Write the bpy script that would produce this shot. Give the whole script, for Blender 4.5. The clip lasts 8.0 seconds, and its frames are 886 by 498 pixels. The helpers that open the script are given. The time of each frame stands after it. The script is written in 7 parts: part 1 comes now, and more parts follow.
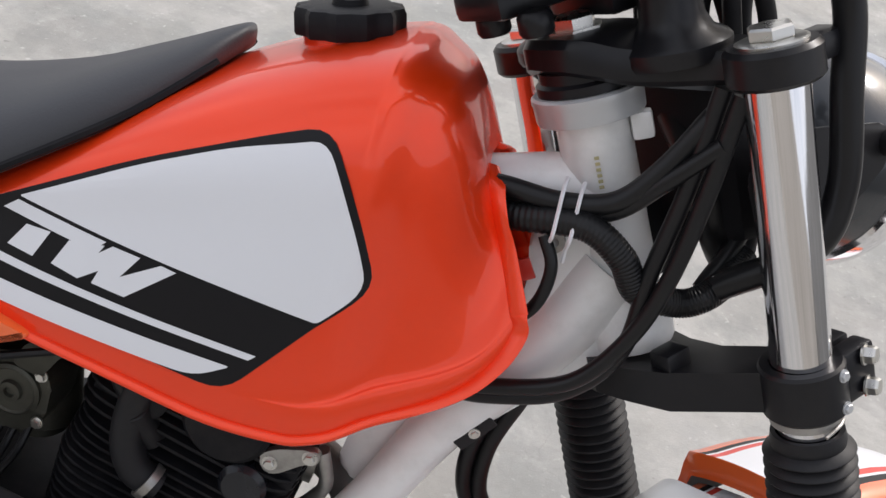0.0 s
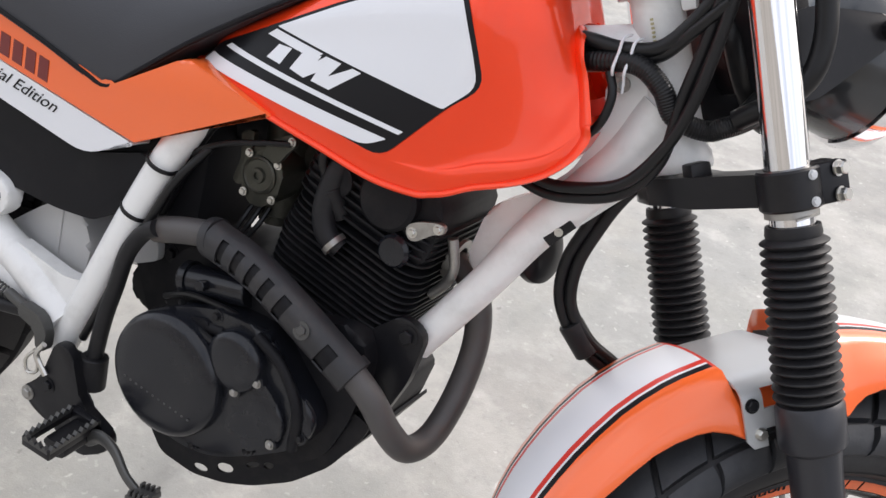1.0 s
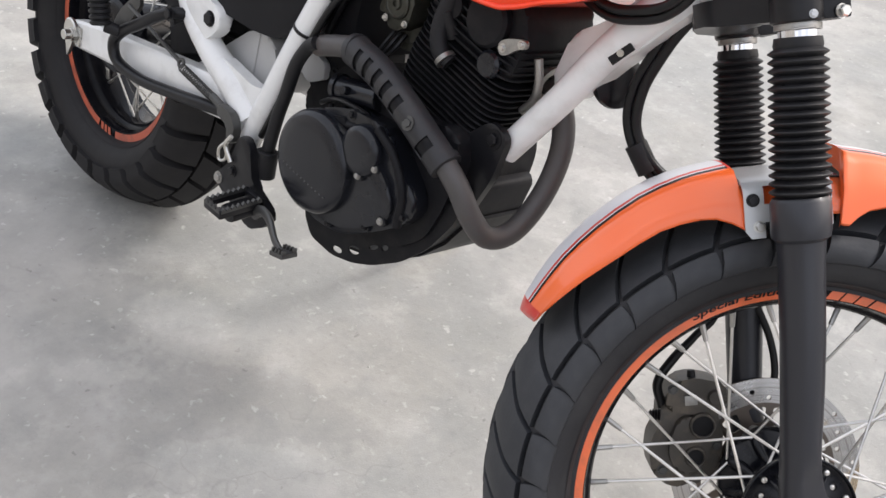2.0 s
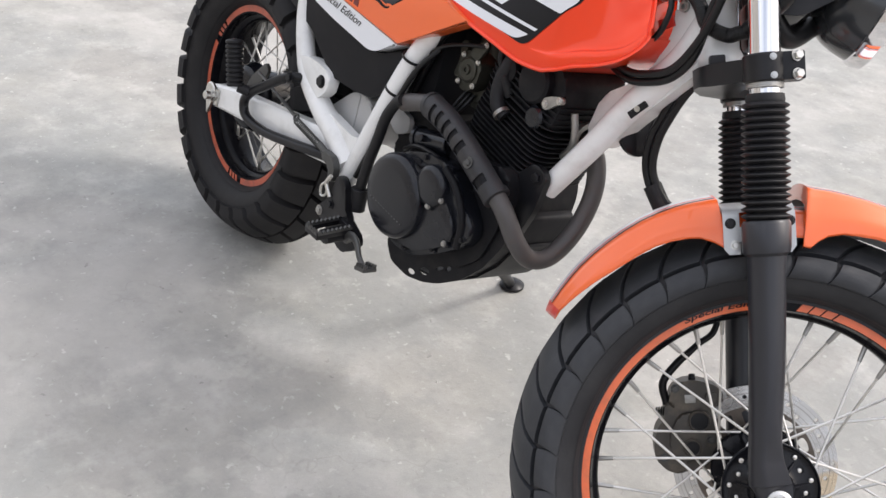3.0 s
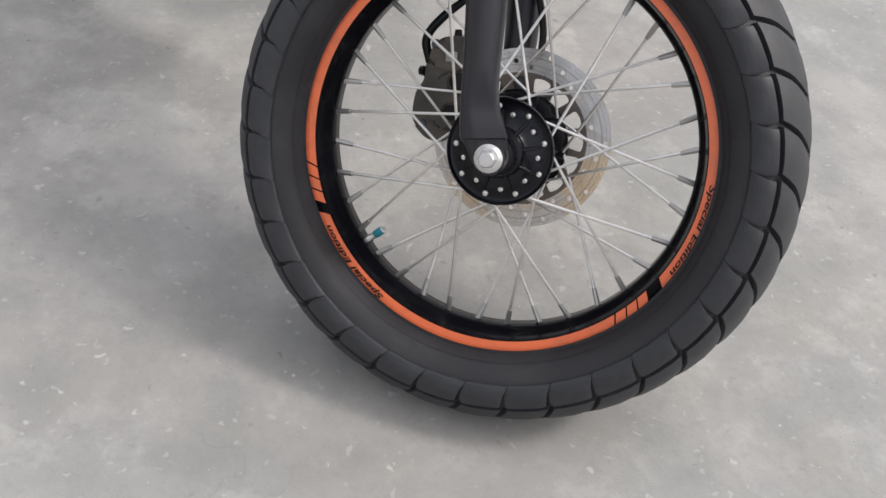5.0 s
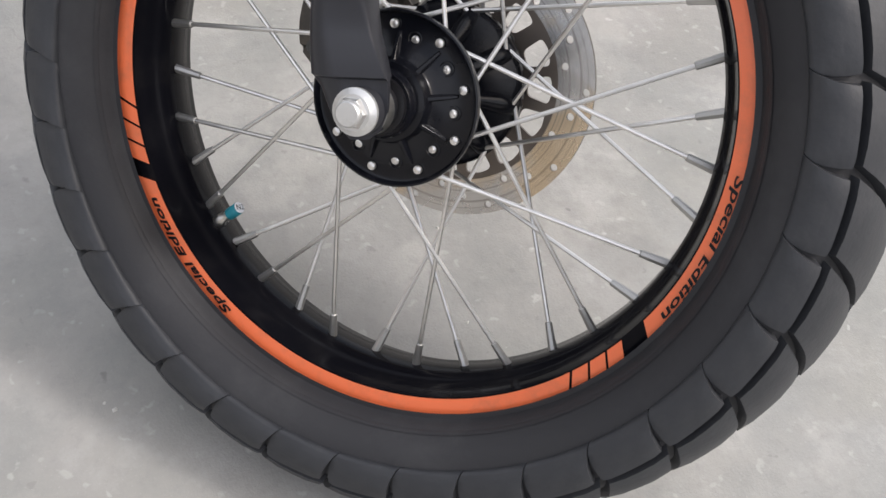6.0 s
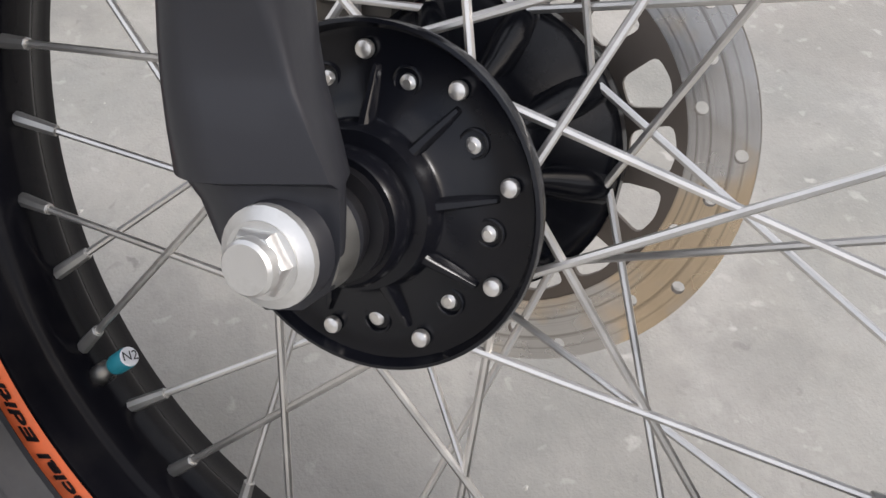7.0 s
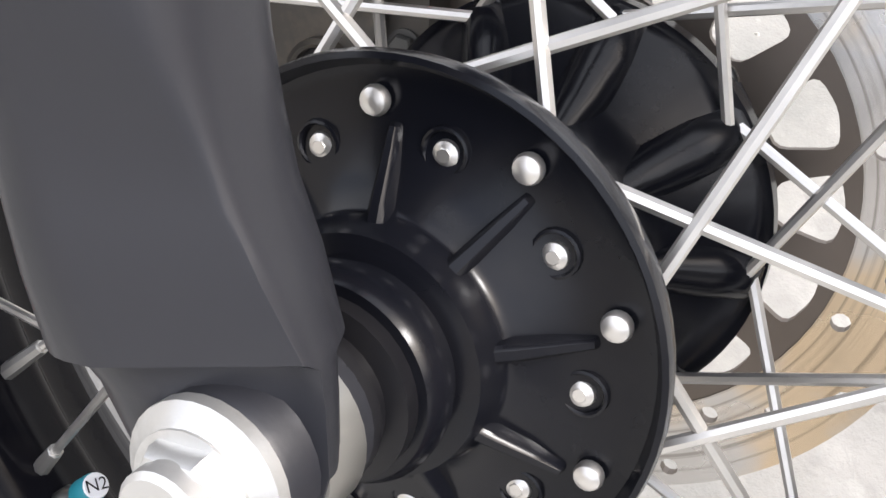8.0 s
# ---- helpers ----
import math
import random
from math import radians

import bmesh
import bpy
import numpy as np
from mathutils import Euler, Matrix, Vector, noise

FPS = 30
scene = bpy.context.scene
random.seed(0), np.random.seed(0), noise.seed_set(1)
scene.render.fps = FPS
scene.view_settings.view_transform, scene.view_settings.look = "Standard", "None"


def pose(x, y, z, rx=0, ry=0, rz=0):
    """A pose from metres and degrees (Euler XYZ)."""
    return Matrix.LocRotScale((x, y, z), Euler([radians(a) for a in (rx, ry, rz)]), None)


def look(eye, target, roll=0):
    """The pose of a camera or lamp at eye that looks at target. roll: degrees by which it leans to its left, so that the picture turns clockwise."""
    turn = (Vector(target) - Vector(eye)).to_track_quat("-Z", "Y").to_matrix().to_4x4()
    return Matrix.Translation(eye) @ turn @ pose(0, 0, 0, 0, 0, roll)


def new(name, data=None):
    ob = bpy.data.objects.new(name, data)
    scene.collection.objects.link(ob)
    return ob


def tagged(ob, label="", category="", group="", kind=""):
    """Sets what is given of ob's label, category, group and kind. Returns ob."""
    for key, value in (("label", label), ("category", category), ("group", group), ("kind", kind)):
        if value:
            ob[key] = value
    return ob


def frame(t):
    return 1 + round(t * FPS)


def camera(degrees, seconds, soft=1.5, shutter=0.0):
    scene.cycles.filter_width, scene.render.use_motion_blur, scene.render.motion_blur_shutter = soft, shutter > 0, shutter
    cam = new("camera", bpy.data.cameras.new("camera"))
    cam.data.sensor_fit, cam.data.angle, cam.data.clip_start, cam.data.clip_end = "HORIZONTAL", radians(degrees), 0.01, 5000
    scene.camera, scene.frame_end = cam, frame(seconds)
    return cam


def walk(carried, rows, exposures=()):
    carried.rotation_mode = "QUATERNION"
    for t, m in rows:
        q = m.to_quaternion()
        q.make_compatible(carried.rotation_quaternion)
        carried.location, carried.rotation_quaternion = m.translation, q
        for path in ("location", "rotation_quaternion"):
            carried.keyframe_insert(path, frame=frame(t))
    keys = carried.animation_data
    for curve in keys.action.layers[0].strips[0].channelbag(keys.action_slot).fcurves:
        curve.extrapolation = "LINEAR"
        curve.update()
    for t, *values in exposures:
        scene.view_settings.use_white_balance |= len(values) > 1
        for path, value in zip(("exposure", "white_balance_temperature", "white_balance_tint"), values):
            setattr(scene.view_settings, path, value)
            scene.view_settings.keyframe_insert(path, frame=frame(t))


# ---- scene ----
cam = camera(46.2, 8.0)
ROWS = [
    (0.0, 0.9535, -0.4049, 1.1933, 52.88, -13.18, 12.93),
    (0.5, 1.1081, -0.5412, 1.2068, 55.52, -9.48, 23.89),
    (1.0, 1.2372, -0.7022, 1.1779, 56.78, -9.32, 30.56),
    (1.5, 1.4102, -0.7761, 1.1721, 54.54, -7.87, 38.89),
    (2.0, 1.5859, -0.7928, 1.1611, 53.72, -6.10, 47.10),
    (2.2, 1.6450, -0.8190, 1.1648, 54.33, -5.85, 49.20),
    (3.3, 1.9636, -0.9339, 1.2510, 59.30, -5.16, 55.51),
    (3.5, 2.0368, -0.9279, 1.2404, 59.30, -5.57, 56.42),
    (4.0, 2.1792, -0.8182, 1.2252, 55.24, -5.29, 58.23),
    (4.5, 2.2083, -0.6845, 1.1387, 52.18, -5.47, 59.41),
    (5.0, 2.1308, -0.5041, 1.0396, 46.61, -5.33, 61.84),
    (5.2, 2.1000, -0.4379, 1.0047, 44.06, -5.35, 62.80),
    (6.3, 1.7933, -0.0789, 0.7080, 41.41, -2.24, 69.36),
    (6.5, 1.7282, -0.0485, 0.6666, 40.42, -1.01, 69.58),
    (7.0, 1.6067, -0.0128, 0.5835, 40.03, -0.76, 69.68),
    (7.5, 1.5334, 0.0117, 0.5372, 39.00, 0.58, 69.42),
    (8.0, 1.5001, 0.0288, 0.5097, 38.66, 2.78, 71.13),
]
walk(cam, [(t, pose(x, y, z, rx, ry, rz)) for t, x, y, z, rx, ry, rz in ROWS], [(0.0, 0.38), (0.5, 0.56), (1.0, 0.76), (1.5, 0.70), (2.0, 0.75), (3.5, 0.75), (4.5, 0.45), (5.0, 0.4), (6.5, 0.70), (7.0, 0.58), (7.25, 0.58), (7.5, 0.90), (8.0, 1.36)])

# ---------------------------------------------------------------- light
world = bpy.data.worlds.new("overcast_sky")
scene.world = world
world.use_nodes = True
wn = world.node_tree
wn.nodes.clear()
sky = wn.nodes.new("ShaderNodeTexSky")
sky.sky_type, sky.sun_disc = "NISHITA", False
sky.sun_elevation, sky.sun_rotation = radians(45.5), radians(33.7)
sky.air_density, sky.dust_density, sky.ozone_density = 1.0, 6.0, 1.0
wbg = wn.nodes.new("ShaderNodeBackground")
wbg.inputs["Strength"].default_value = 0.15
wout = wn.nodes.new("ShaderNodeOutputWorld")
cloud = wn.nodes.new("ShaderNodeMix")
cloud.data_type = "RGBA"
# thin broken cloud over the whole sky
wtc = wn.nodes.new("ShaderNodeTexCoord")
wns = wn.nodes.new("ShaderNodeTexNoise")
wns.inputs["Scale"].default_value, wns.inputs["Detail"].default_value = 2.4, 5
wn.links.new(wtc.outputs["Generated"], wns.inputs["Vector"])
wmr = wn.nodes.new("ShaderNodeMapRange")
wmr.inputs[1].default_value, wmr.inputs[2].default_value, wmr.inputs[3].default_value, wmr.inputs[4].default_value = 0.36, 0.64, 0.25, 1.0
wn.links.new(wns.outputs["Fac"], wmr.inputs[0])
wn.links.new(wmr.outputs[0], cloud.inputs[0])
cloud.inputs[7].default_value = (5.6, 5.65, 6.0, 1)
wn.links.new(sky.outputs["Color"], cloud.inputs[6])
wn.links.new(cloud.outputs[2], wbg.inputs["Color"])
wn.links.new(wbg.outputs["Background"], wout.inputs["Surface"])

sun_data = bpy.data.lights.new("sun", "SUN")
sun_data.energy, sun_data.angle, sun_data.color = 1.15, radians(11), (1.0, 0.965, 0.955)
sun = new("sun", sun_data)
sun.matrix_world = look((3.6, 5.4, 6.6), (0, 0, 0))

# ---------------------------------------------------------------- materials
def mat(name, base, rough=0.5, metal=0.0, coat=0.0, var=0.12, scale=9.0, fine=160.0, bump=0.05, dist=0.001,
        dirt=None, dirt_amount=0.0, dirt_scale=14.0, rough_var=0.12, spec=0.5):
    """A painted, moulded or cast surface: base colour broken up at two scales, fine relief, uneven gloss and dirt."""
    m = bpy.data.materials.new(name)
    m.use_nodes = True
    nt = m.node_tree
    N, K = nt.nodes, nt.links
    N.clear()
    out = N.new("ShaderNodeOutputMaterial")
    bs = N.new("ShaderNodeBsdfPrincipled")
    K.new(bs.outputs[0], out.inputs[0])
    tc = N.new("ShaderNodeTexCoord")
    n1 = N.new("ShaderNodeTexNoise")
    n1.inputs["Scale"].default_value, n1.inputs["Detail"].default_value = scale, 5
    n2 = N.new("ShaderNodeTexNoise")
    n2.inputs["Scale"].default_value, n2.inputs["Detail"].default_value = fine, 3
    K.new(tc.outputs["Object"], n1.inputs["Vector"])
    K.new(tc.outputs["Object"], n2.inputs["Vector"])
    mix = N.new("ShaderNodeMix")
    mix.data_type = "RGBA"
    mix.inputs[6].default_value = (*[c * (1 - var) for c in base], 1)
    mix.inputs[7].default_value = (*[min(1, c * (1 + var)) for c in base], 1)
    K.new(n1.outputs["Fac"], mix.inputs[0])
    col = mix.outputs[2]
    if dirt:
        n3 = N.new("ShaderNodeTexNoise")
        n3.inputs["Scale"].default_value, n3.inputs["Detail"].default_value, n3.inputs["Roughness"].default_value = dirt_scale, 8, 0.65
        K.new(tc.outputs["Object"], n3.inputs["Vector"])
        ramp = N.new("ShaderNodeMapRange")
        ramp.inputs[1].default_value, ramp.inputs[2].default_value = 0.48, 0.75
        ramp.inputs[3].default_value, ramp.inputs[4].default_value = 0.0, dirt_amount
        K.new(n3.outputs["Fac"], ramp.inputs[0])
        m2 = N.new("ShaderNodeMix")
        m2.data_type = "RGBA"
        m2.inputs[7].default_value = (*dirt, 1)
        K.new(ramp.outputs[0], m2.inputs[0])
        K.new(col, m2.inputs[6])
        col = m2.outputs[2]
    K.new(col, bs.inputs["Base Color"])
    rr = N.new("ShaderNodeMapRange")
    rr.inputs[3].default_value, rr.inputs[4].default_value = max(0.02, rough - rough_var), min(1, rough + rough_var)
    K.new(n1.outputs["Fac"], rr.inputs[0])
    K.new(rr.outputs[0], bs.inputs["Roughness"])
    bs.inputs["Metallic"].default_value = metal
    bs.inputs["Specular IOR Level"].default_value = spec
    bs.inputs["Coat Weight"].default_value = coat
    bs.inputs["Coat Roughness"].default_value = 0.045
    if bump:
        bp = N.new("ShaderNodeBump")
        bp.inputs["Strength"].default_value, bp.inputs["Distance"].default_value = bump, dist
        K.new(n2.outputs["Fac"], bp.inputs["Height"])
        K.new(bp.outputs[0], bs.inputs["Normal"])
    return m


DUST = (0.33, 0.30, 0.26)
M_ORANGE = mat("orange_metallic_paint", (0.99, 0.052, 0.003), 0.37, 0.48, 0.75, 0.05, 4, 900, 0.012, 0.0003, rough_var=0.05)
M_ORANGE.node_tree.nodes["Principled BSDF"].inputs["Coat Roughness"].default_value = 0.06
M_ORANGE_PLASTIC = mat("orange_plastic", (0.94, 0.155, 0.032), 0.30, 0.0, 0.8, 0.04, 5, 300, 0.02, 0.0004, rough_var=0.06)
M_WHITE_DECAL = mat("white_vinyl", (0.80, 0.81, 0.84), 0.32, 0, 0.3, 0.02, 6, 200, 0.01, rough_var=0.05)
M_BLACK_DECAL = mat("black_vinyl", (0.007, 0.007, 0.009), 0.35, 0, 0.0, 0.1, 6, 200, 0.01, rough_var=0.05, spec=0.25)
M_RED_DECAL = mat("red_vinyl", (0.70, 0.045, 0.03), 0.3, 0, 0.3, 0.06, 6, 200, 0.01, rough_var=0.05)
M_RIM_DECAL = mat("orange_rim_tape", (0.87, 0.185, 0.070), 0.35, 0, 0.2, 0.06, 9, 300, 0.02, rough_var=0.05, dirt=(0.2, 0.12, 0.08), dirt_amount=0.35, dirt_scale=40)
M_REAR_TAPE = mat("dull_red_rim_tape", (0.50, 0.105, 0.055), 0.45, 0, 0.1, 0.12, 9, 300, 0.02, rough_var=0.05, dirt=(0.10, 0.055, 0.05), dirt_amount=0.75, dirt_scale=30)
M_WHITE_FRAME = mat("white_frame_paint", (0.84, 0.84, 0.83), 0.34, 0, 0.4, 0.04, 7, 120, 0.05, 0.0006, dirt=(0.3, 0.28, 0.24), dirt_amount=0.28, dirt_scale=22)
M_ENGINE = mat("black_engine_enamel", (0.010, 0.010, 0.012), 0.48, 0, 0, 0.3, 14, 260, 0.18, 0.0006, dirt=DUST, dirt_amount=0.04, dirt_scale=30, spec=0.16)
M_COVER = mat("black_cover_paint", (0.010, 0.011, 0.015), 0.24, 0, 0.05, 0.2, 9, 240, 0.05, 0.0004, dirt=DUST, dirt_amount=0.03, dirt_scale=26, spec=0.40)
M_EXHAUST = mat("heat_worn_black_pipe", (0.085, 0.080, 0.080), 0.5, 0.15, 0, 0.3, 16, 220, 0.2, 0.0006, dirt=(0.11, 0.07, 0.05), dirt_amount=0.4, dirt_scale=24)
M_SHIELD = mat("heat_dulled_black_shield", (0.026, 0.026, 0.029), 0.5, 0.1, 0, 0.25, 16, 220, 0.15, 0.0005, dirt=(0.10, 0.085, 0.075), dirt_amount=0.3, dirt_scale=24)
M_BLACK = mat("satin_black_metal", (0.009, 0.009, 0.011), 0.34, 0, 0.0, 0.2, 12, 240, 0.06, 0.0005, dirt=DUST, dirt_amount=0.03, spec=0.30)
M_PLASTIC = mat("black_grained_plastic", (0.011, 0.011, 0.013), 0.46, 0, 0, 0.2, 12, 420, 0.25, 0.0005, dirt=DUST, dirt_amount=0.02, spec=0.14)
M_SEAT = mat("charcoal_seat_vinyl", (0.035, 0.036, 0.042), 0.55, 0, 0, 0.12, 8, 620, 0.35, 0.0006)
M_RUBBER = mat("black_rubber", (0.012, 0.012, 0.014), 0.5, 0, 0, 0.25, 18, 300, 0.15, 0.0006, dirt=DUST, dirt_amount=0.035, dirt_scale=35, spec=0.32)
M_TYRE = mat("tyre_rubber", (0.024, 0.024, 0.027), 0.6, 0, 0, 0.25, 10, 260, 0.3, 0.0008, dirt=(0.085, 0.084, 0.086), dirt_amount=0.42, dirt_scale=8, spec=0.4)
# rear tyre's rubber, darkened in the colour for the shade it stands in
M_TYRE_SHADED = mat("shaded_tyre_rubber", (0.013, 0.0125, 0.014), 0.62, 0, 0, 0.25, 10, 260, 0.3, 0.0008, dirt=(0.05, 0.047, 0.044), dirt_amount=0.3, dirt_scale=9, spec=0.3)
# tread is lighter and bluer: sky light put into the colour, with dust
M_TREAD = mat("sky_lit_dusty_tread", (0.027, 0.029, 0.034), 0.55, 0, 0, 0.22, 14, 240, 0.3, 0.0008, dirt=(0.08, 0.08, 0.083), dirt_amount=0.38, dirt_scale=16, spec=0.5)
M_FORK = mat("grey_cast_fork_leg", (0.024, 0.025, 0.031), 0.42, 0.15, 0.12, 0.12, 9, 420, 0.12, 0.0004)
M_CHROME = mat("chrome", (0.82, 0.82, 0.84), 0.09, 1, 0, 0.04, 8, 200, 0.01, rough_var=0.04)
M_STEEL = mat("zinc_steel", (0.62, 0.61, 0.58), 0.3, 1, 0, 0.12, 40, 300, 0.08, 0.0003)
M_ZINC = mat("frosted_zinc", (0.72, 0.72, 0.71), 0.44, 0.85, 0, 0.12, 60, 420, 0.25, 0.0004, dirt=(0.40, 0.39, 0.36), dirt_amount=0.6, dirt_scale=60)
M_SPOKE = mat("dull_spoke_steel", (0.76, 0.74, 0.71), 0.36, 0.92, 0, 0.25, 60, 400, 0.12, 0.0002)
M_NIPPLE = mat("tarnished_nipple_brass", (0.46, 0.45, 0.43), 0.4, 0.85, 0, 0.25, 60, 400, 0.12, 0.0002)
M_ALU = mat("cast_aluminium", (0.42, 0.41, 0.39), 0.45, 0.9, 0, 0.2, 30, 260, 0.25, 0.0005, dirt=(0.08, 0.07, 0.06), dirt_amount=0.5, dirt_scale=40)
M_SILVER = mat("silver_painted_bracket", (0.52, 0.53, 0.54), 0.36, 0.4, 0.2, 0.06, 20, 300, 0.05)
M_HUB = mat("gloss_black_hub", (0.006, 0.0065, 0.0095), 0.2, 0, 0.0, 0.2, 12, 200, 0.06, 0.0005, dirt=DUST, dirt_amount=0.02, spec=0.30)
M_RIM = mat("gloss_black_rim", (0.005, 0.005, 0.007), 0.16, 0, 0.0, 0.2, 10, 200, 0.04, 0.0004, dirt=DUST, dirt_amount=0.02, dirt_scale=30, spec=0.10)
def disc_material():
    """Turned steel with pad rings and straw patches: heat tint plus painted reflection."""
    m = mat("brake_disc_steel", (0.64, 0.625, 0.605), 0.27, 0.92, 0, 0.12, 25, 300, 0.05, 0.0002)
    nt = m.node_tree
    N, K = nt.nodes, nt.links
    bs = [n for n in N if n.type == "BSDF_PRINCIPLED"][0]
    tc = N.new("ShaderNodeTexCoord")
    flat = N.new("ShaderNodeVectorMath")
    flat.operation = "MULTIPLY"
    flat.inputs[1].default_value = (1, 0, 1)
    K.new(tc.outputs["Object"], flat.inputs[0])
    ln = N.new("ShaderNodeVectorMath")
    ln.operation = "LENGTH"
    K.new(flat.outputs[0], ln.inputs[0])
    ring = N.new("ShaderNodeTexNoise")
    ring.noise_dimensions = "1D"
    ring.inputs["Scale"].default_value, ring.inputs["Detail"].default_value = 420, 4
    K.new(ln.outputs["Value"], ring.inputs["W"])
    pat = N.new("ShaderNodeTexNoise")
    pat.inputs["Scale"].default_value, pat.inputs["Detail"].default_value = 16, 4
    K.new(tc.outputs["Object"], pat.inputs["Vector"])
    f = N.new("ShaderNodeMapRange")
    f.inputs[1].default_value, f.inputs[2].default_value, f.inputs[4].default_value = 0.57, 0.68, 0.75
    # straw tint, part heat, part painted reflection, on one side of the disc
    lean = N.new("ShaderNodeVectorMath")
    lean.operation = "DOT_PRODUCT"
    lean.inputs[1].default_value = (1.15, 0, -0.55)
    K.new(tc.outputs["Object"], lean.inputs[0])
    both = N.new("ShaderNodeMath")
    K.new(pat.outputs["Fac"], both.inputs[0])
    K.new(lean.outputs["Value"], both.inputs[1])
    K.new(both.outputs[0], f.inputs[0])
    old = bs.inputs["Base Color"].links[0].from_socket
    a = N.new("ShaderNodeMix")
    a.data_type = "RGBA"
    a.inputs[7].default_value = (0.78, 0.60, 0.38, 1)
    K.new(f.outputs[0], a.inputs[0])
    K.new(old, a.inputs[6])
    # the rings are darkened to stand in for dark reflections too
    g = N.new("ShaderNodeMapRange")
    g.inputs[1].default_value, g.inputs[2].default_value, g.inputs[4].default_value = 0.54, 0.70, 0.50
    K.new(ring.outputs["Fac"], g.inputs[0])
    b = N.new("ShaderNodeMix")
    b.data_type = "RGBA"
    b.inputs[7].default_value = (0.13, 0.10, 0.075, 1)
    K.new(g.outputs[0], b.inputs[0])
    K.new(a.outputs[2], b.inputs[6])
    K.new(b.outputs[2], bs.inputs["Base Color"])
    return m


M_DISC = disc_material()
M_CARRIER = mat("dark_disc_carrier", (0.20, 0.17, 0.145), 0.45, 0.8, 0, 0.25, 25, 300, 0.2, 0.0003)
M_CARB = mat("grimy_carburettor", (0.075, 0.075, 0.062), 0.5, 0.7, 0, 0.3, 40, 260, 0.3, 0.0006, dirt=(0.04, 0.036, 0.028), dirt_amount=0.8, dirt_scale=45)
M_GLOSS = mat("gloss_black_bowl", (0.028, 0.031, 0.035), 0.24, 0, 0.5, 0.1, 8, 200, 0.01, rough_var=0.04)
M_DULL = mat("dull_dark_steel", (0.10, 0.10, 0.098), 0.45, 0.6, 0, 0.3, 30, 260, 0.2, 0.0005, dirt=(0.05, 0.045, 0.04), dirt_amount=0.5, dirt_scale=30)
M_CALIPER = mat("worn_caliper", (0.085, 0.078, 0.070), 0.48, 0.45, 0, 0.3, 30, 260, 0.25, 0.0006, dirt=(0.25, 0.2, 0.14), dirt_amount=0.5, dirt_scale=30)
M_CABLE = mat("black_cable_sheath", (0.009, 0.009, 0.010), 0.36, 0, 0.0, 0.15, 20, 300, 0.04, spec=0.32)
M_CAP_TEAL = mat("teal_valve_cap", (0.02, 0.22, 0.28), 0.4, 0, 0, 0.05, 20, 300, 0.02)
M_GREYWHITE = mat("grey_white_plastic", (0.5, 0.5, 0.5), 0.45, 0, 0, 0.05, 20, 300, 0.03)
M_STAMP = mat("yellowed_stamp", (0.42, 0.38, 0.20), 0.6, 0, 0, 0.2, 60, 300, 0.1)
M_DARKRED = mat("dark_red_plastic", (0.16, 0.012, 0.012), 0.3, 0, 0.3, 0.1, 12, 200, 0.02)

# ---------------------------------------------------------------- mesh helpers
def finish(bm, name, material, parent=None, label="", smooth=40, m=None):
    bmesh.ops.recalc_face_normals(bm, faces=bm.faces)
    me = bpy.data.meshes.new(name)
    bm.to_mesh(me)
    bm.free()
    for mm in (material if isinstance(material, (list, tuple)) else [material]):
        me.materials.append(mm)
    if smooth:
        me.shade_smooth()
        me.set_sharp_from_angle(angle=radians(smooth))
    ob = new(name, me)
    if parent:
        ob.parent = parent
    if m is not None:
        ob.matrix_basis = m
    if label:
        ob["label"] = label
    return ob


def part(name, bm, material, parent, label="", smooth=40, m=None):
    return finish(bm, name, material, parent, label, smooth, m)


def shared(name, ob, parent, m):
    """A further piece on the mesh of ob."""
    o = new(name, ob.data)
    o.parent, o.matrix_basis = parent, m
    return o


def spline(pts, n=8):
    """Catmull-Rom points through pts, n to a span."""
    P = [Vector(p) for p in pts]
    P = [2 * P[0] - P[1]] + P + [2 * P[-1] - P[-2]]
    out = []
    for i in range(1, len(P) - 2):
        a, b, c, d = P[i - 1:i + 3]
        for j in range(n):
            t = j / n
            out.append(0.5 * (2 * b + (c - a) * t + (2 * a - 5 * b + 4 * c - d) * t * t + (3 * b - a - 3 * c + d) * t ** 3))
    return out + [P[-2]]


def tube(bm, pts, r, seg=12, n=8, cap=True, flat=1.0, mi=0):
    """A round (or, with flat, oval) tube along a smooth line; r may be a list along pts."""
    P = spline(pts, n) if n > 1 else [Vector(p) for p in pts]
    if isinstance(r, (list, tuple)):
        rad = [float(np.interp(i / (len(P) - 1) * (len(r) - 1), range(len(r)), r)) for i in range(len(P))]
    else:
        rad = [r] * len(P)
    t0 = (P[1] - P[0]).normalized()
    u = t0.orthogonal().normalized() if abs(t0.y) > 0.9 else t0.cross(Vector((0, 1, 0))).normalized()
    rings = []
    for i, p in enumerate(P):
        t = (P[min(i + 1, len(P) - 1)] - P[max(i - 1, 0)]).normalized()
        u = (u - t * u.dot(t)).normalized()
        v = t.cross(u)
        rings.append([bm.verts.new(p + rad[i] * (math.cos(a) * u + flat * math.sin(a) * v)) for a in (2 * math.pi * j / seg for j in range(seg))])
    for a, b in zip(rings, rings[1:]):
        for j in range(seg):
            bm.faces.new((a[j], a[(j + 1) % seg], b[(j + 1) % seg], b[j])).material_index = mi
    if cap:
        bm.faces.new(rings[0]).material_index = mi
        bm.faces.new(rings[-1]).material_index = mi
    return bm


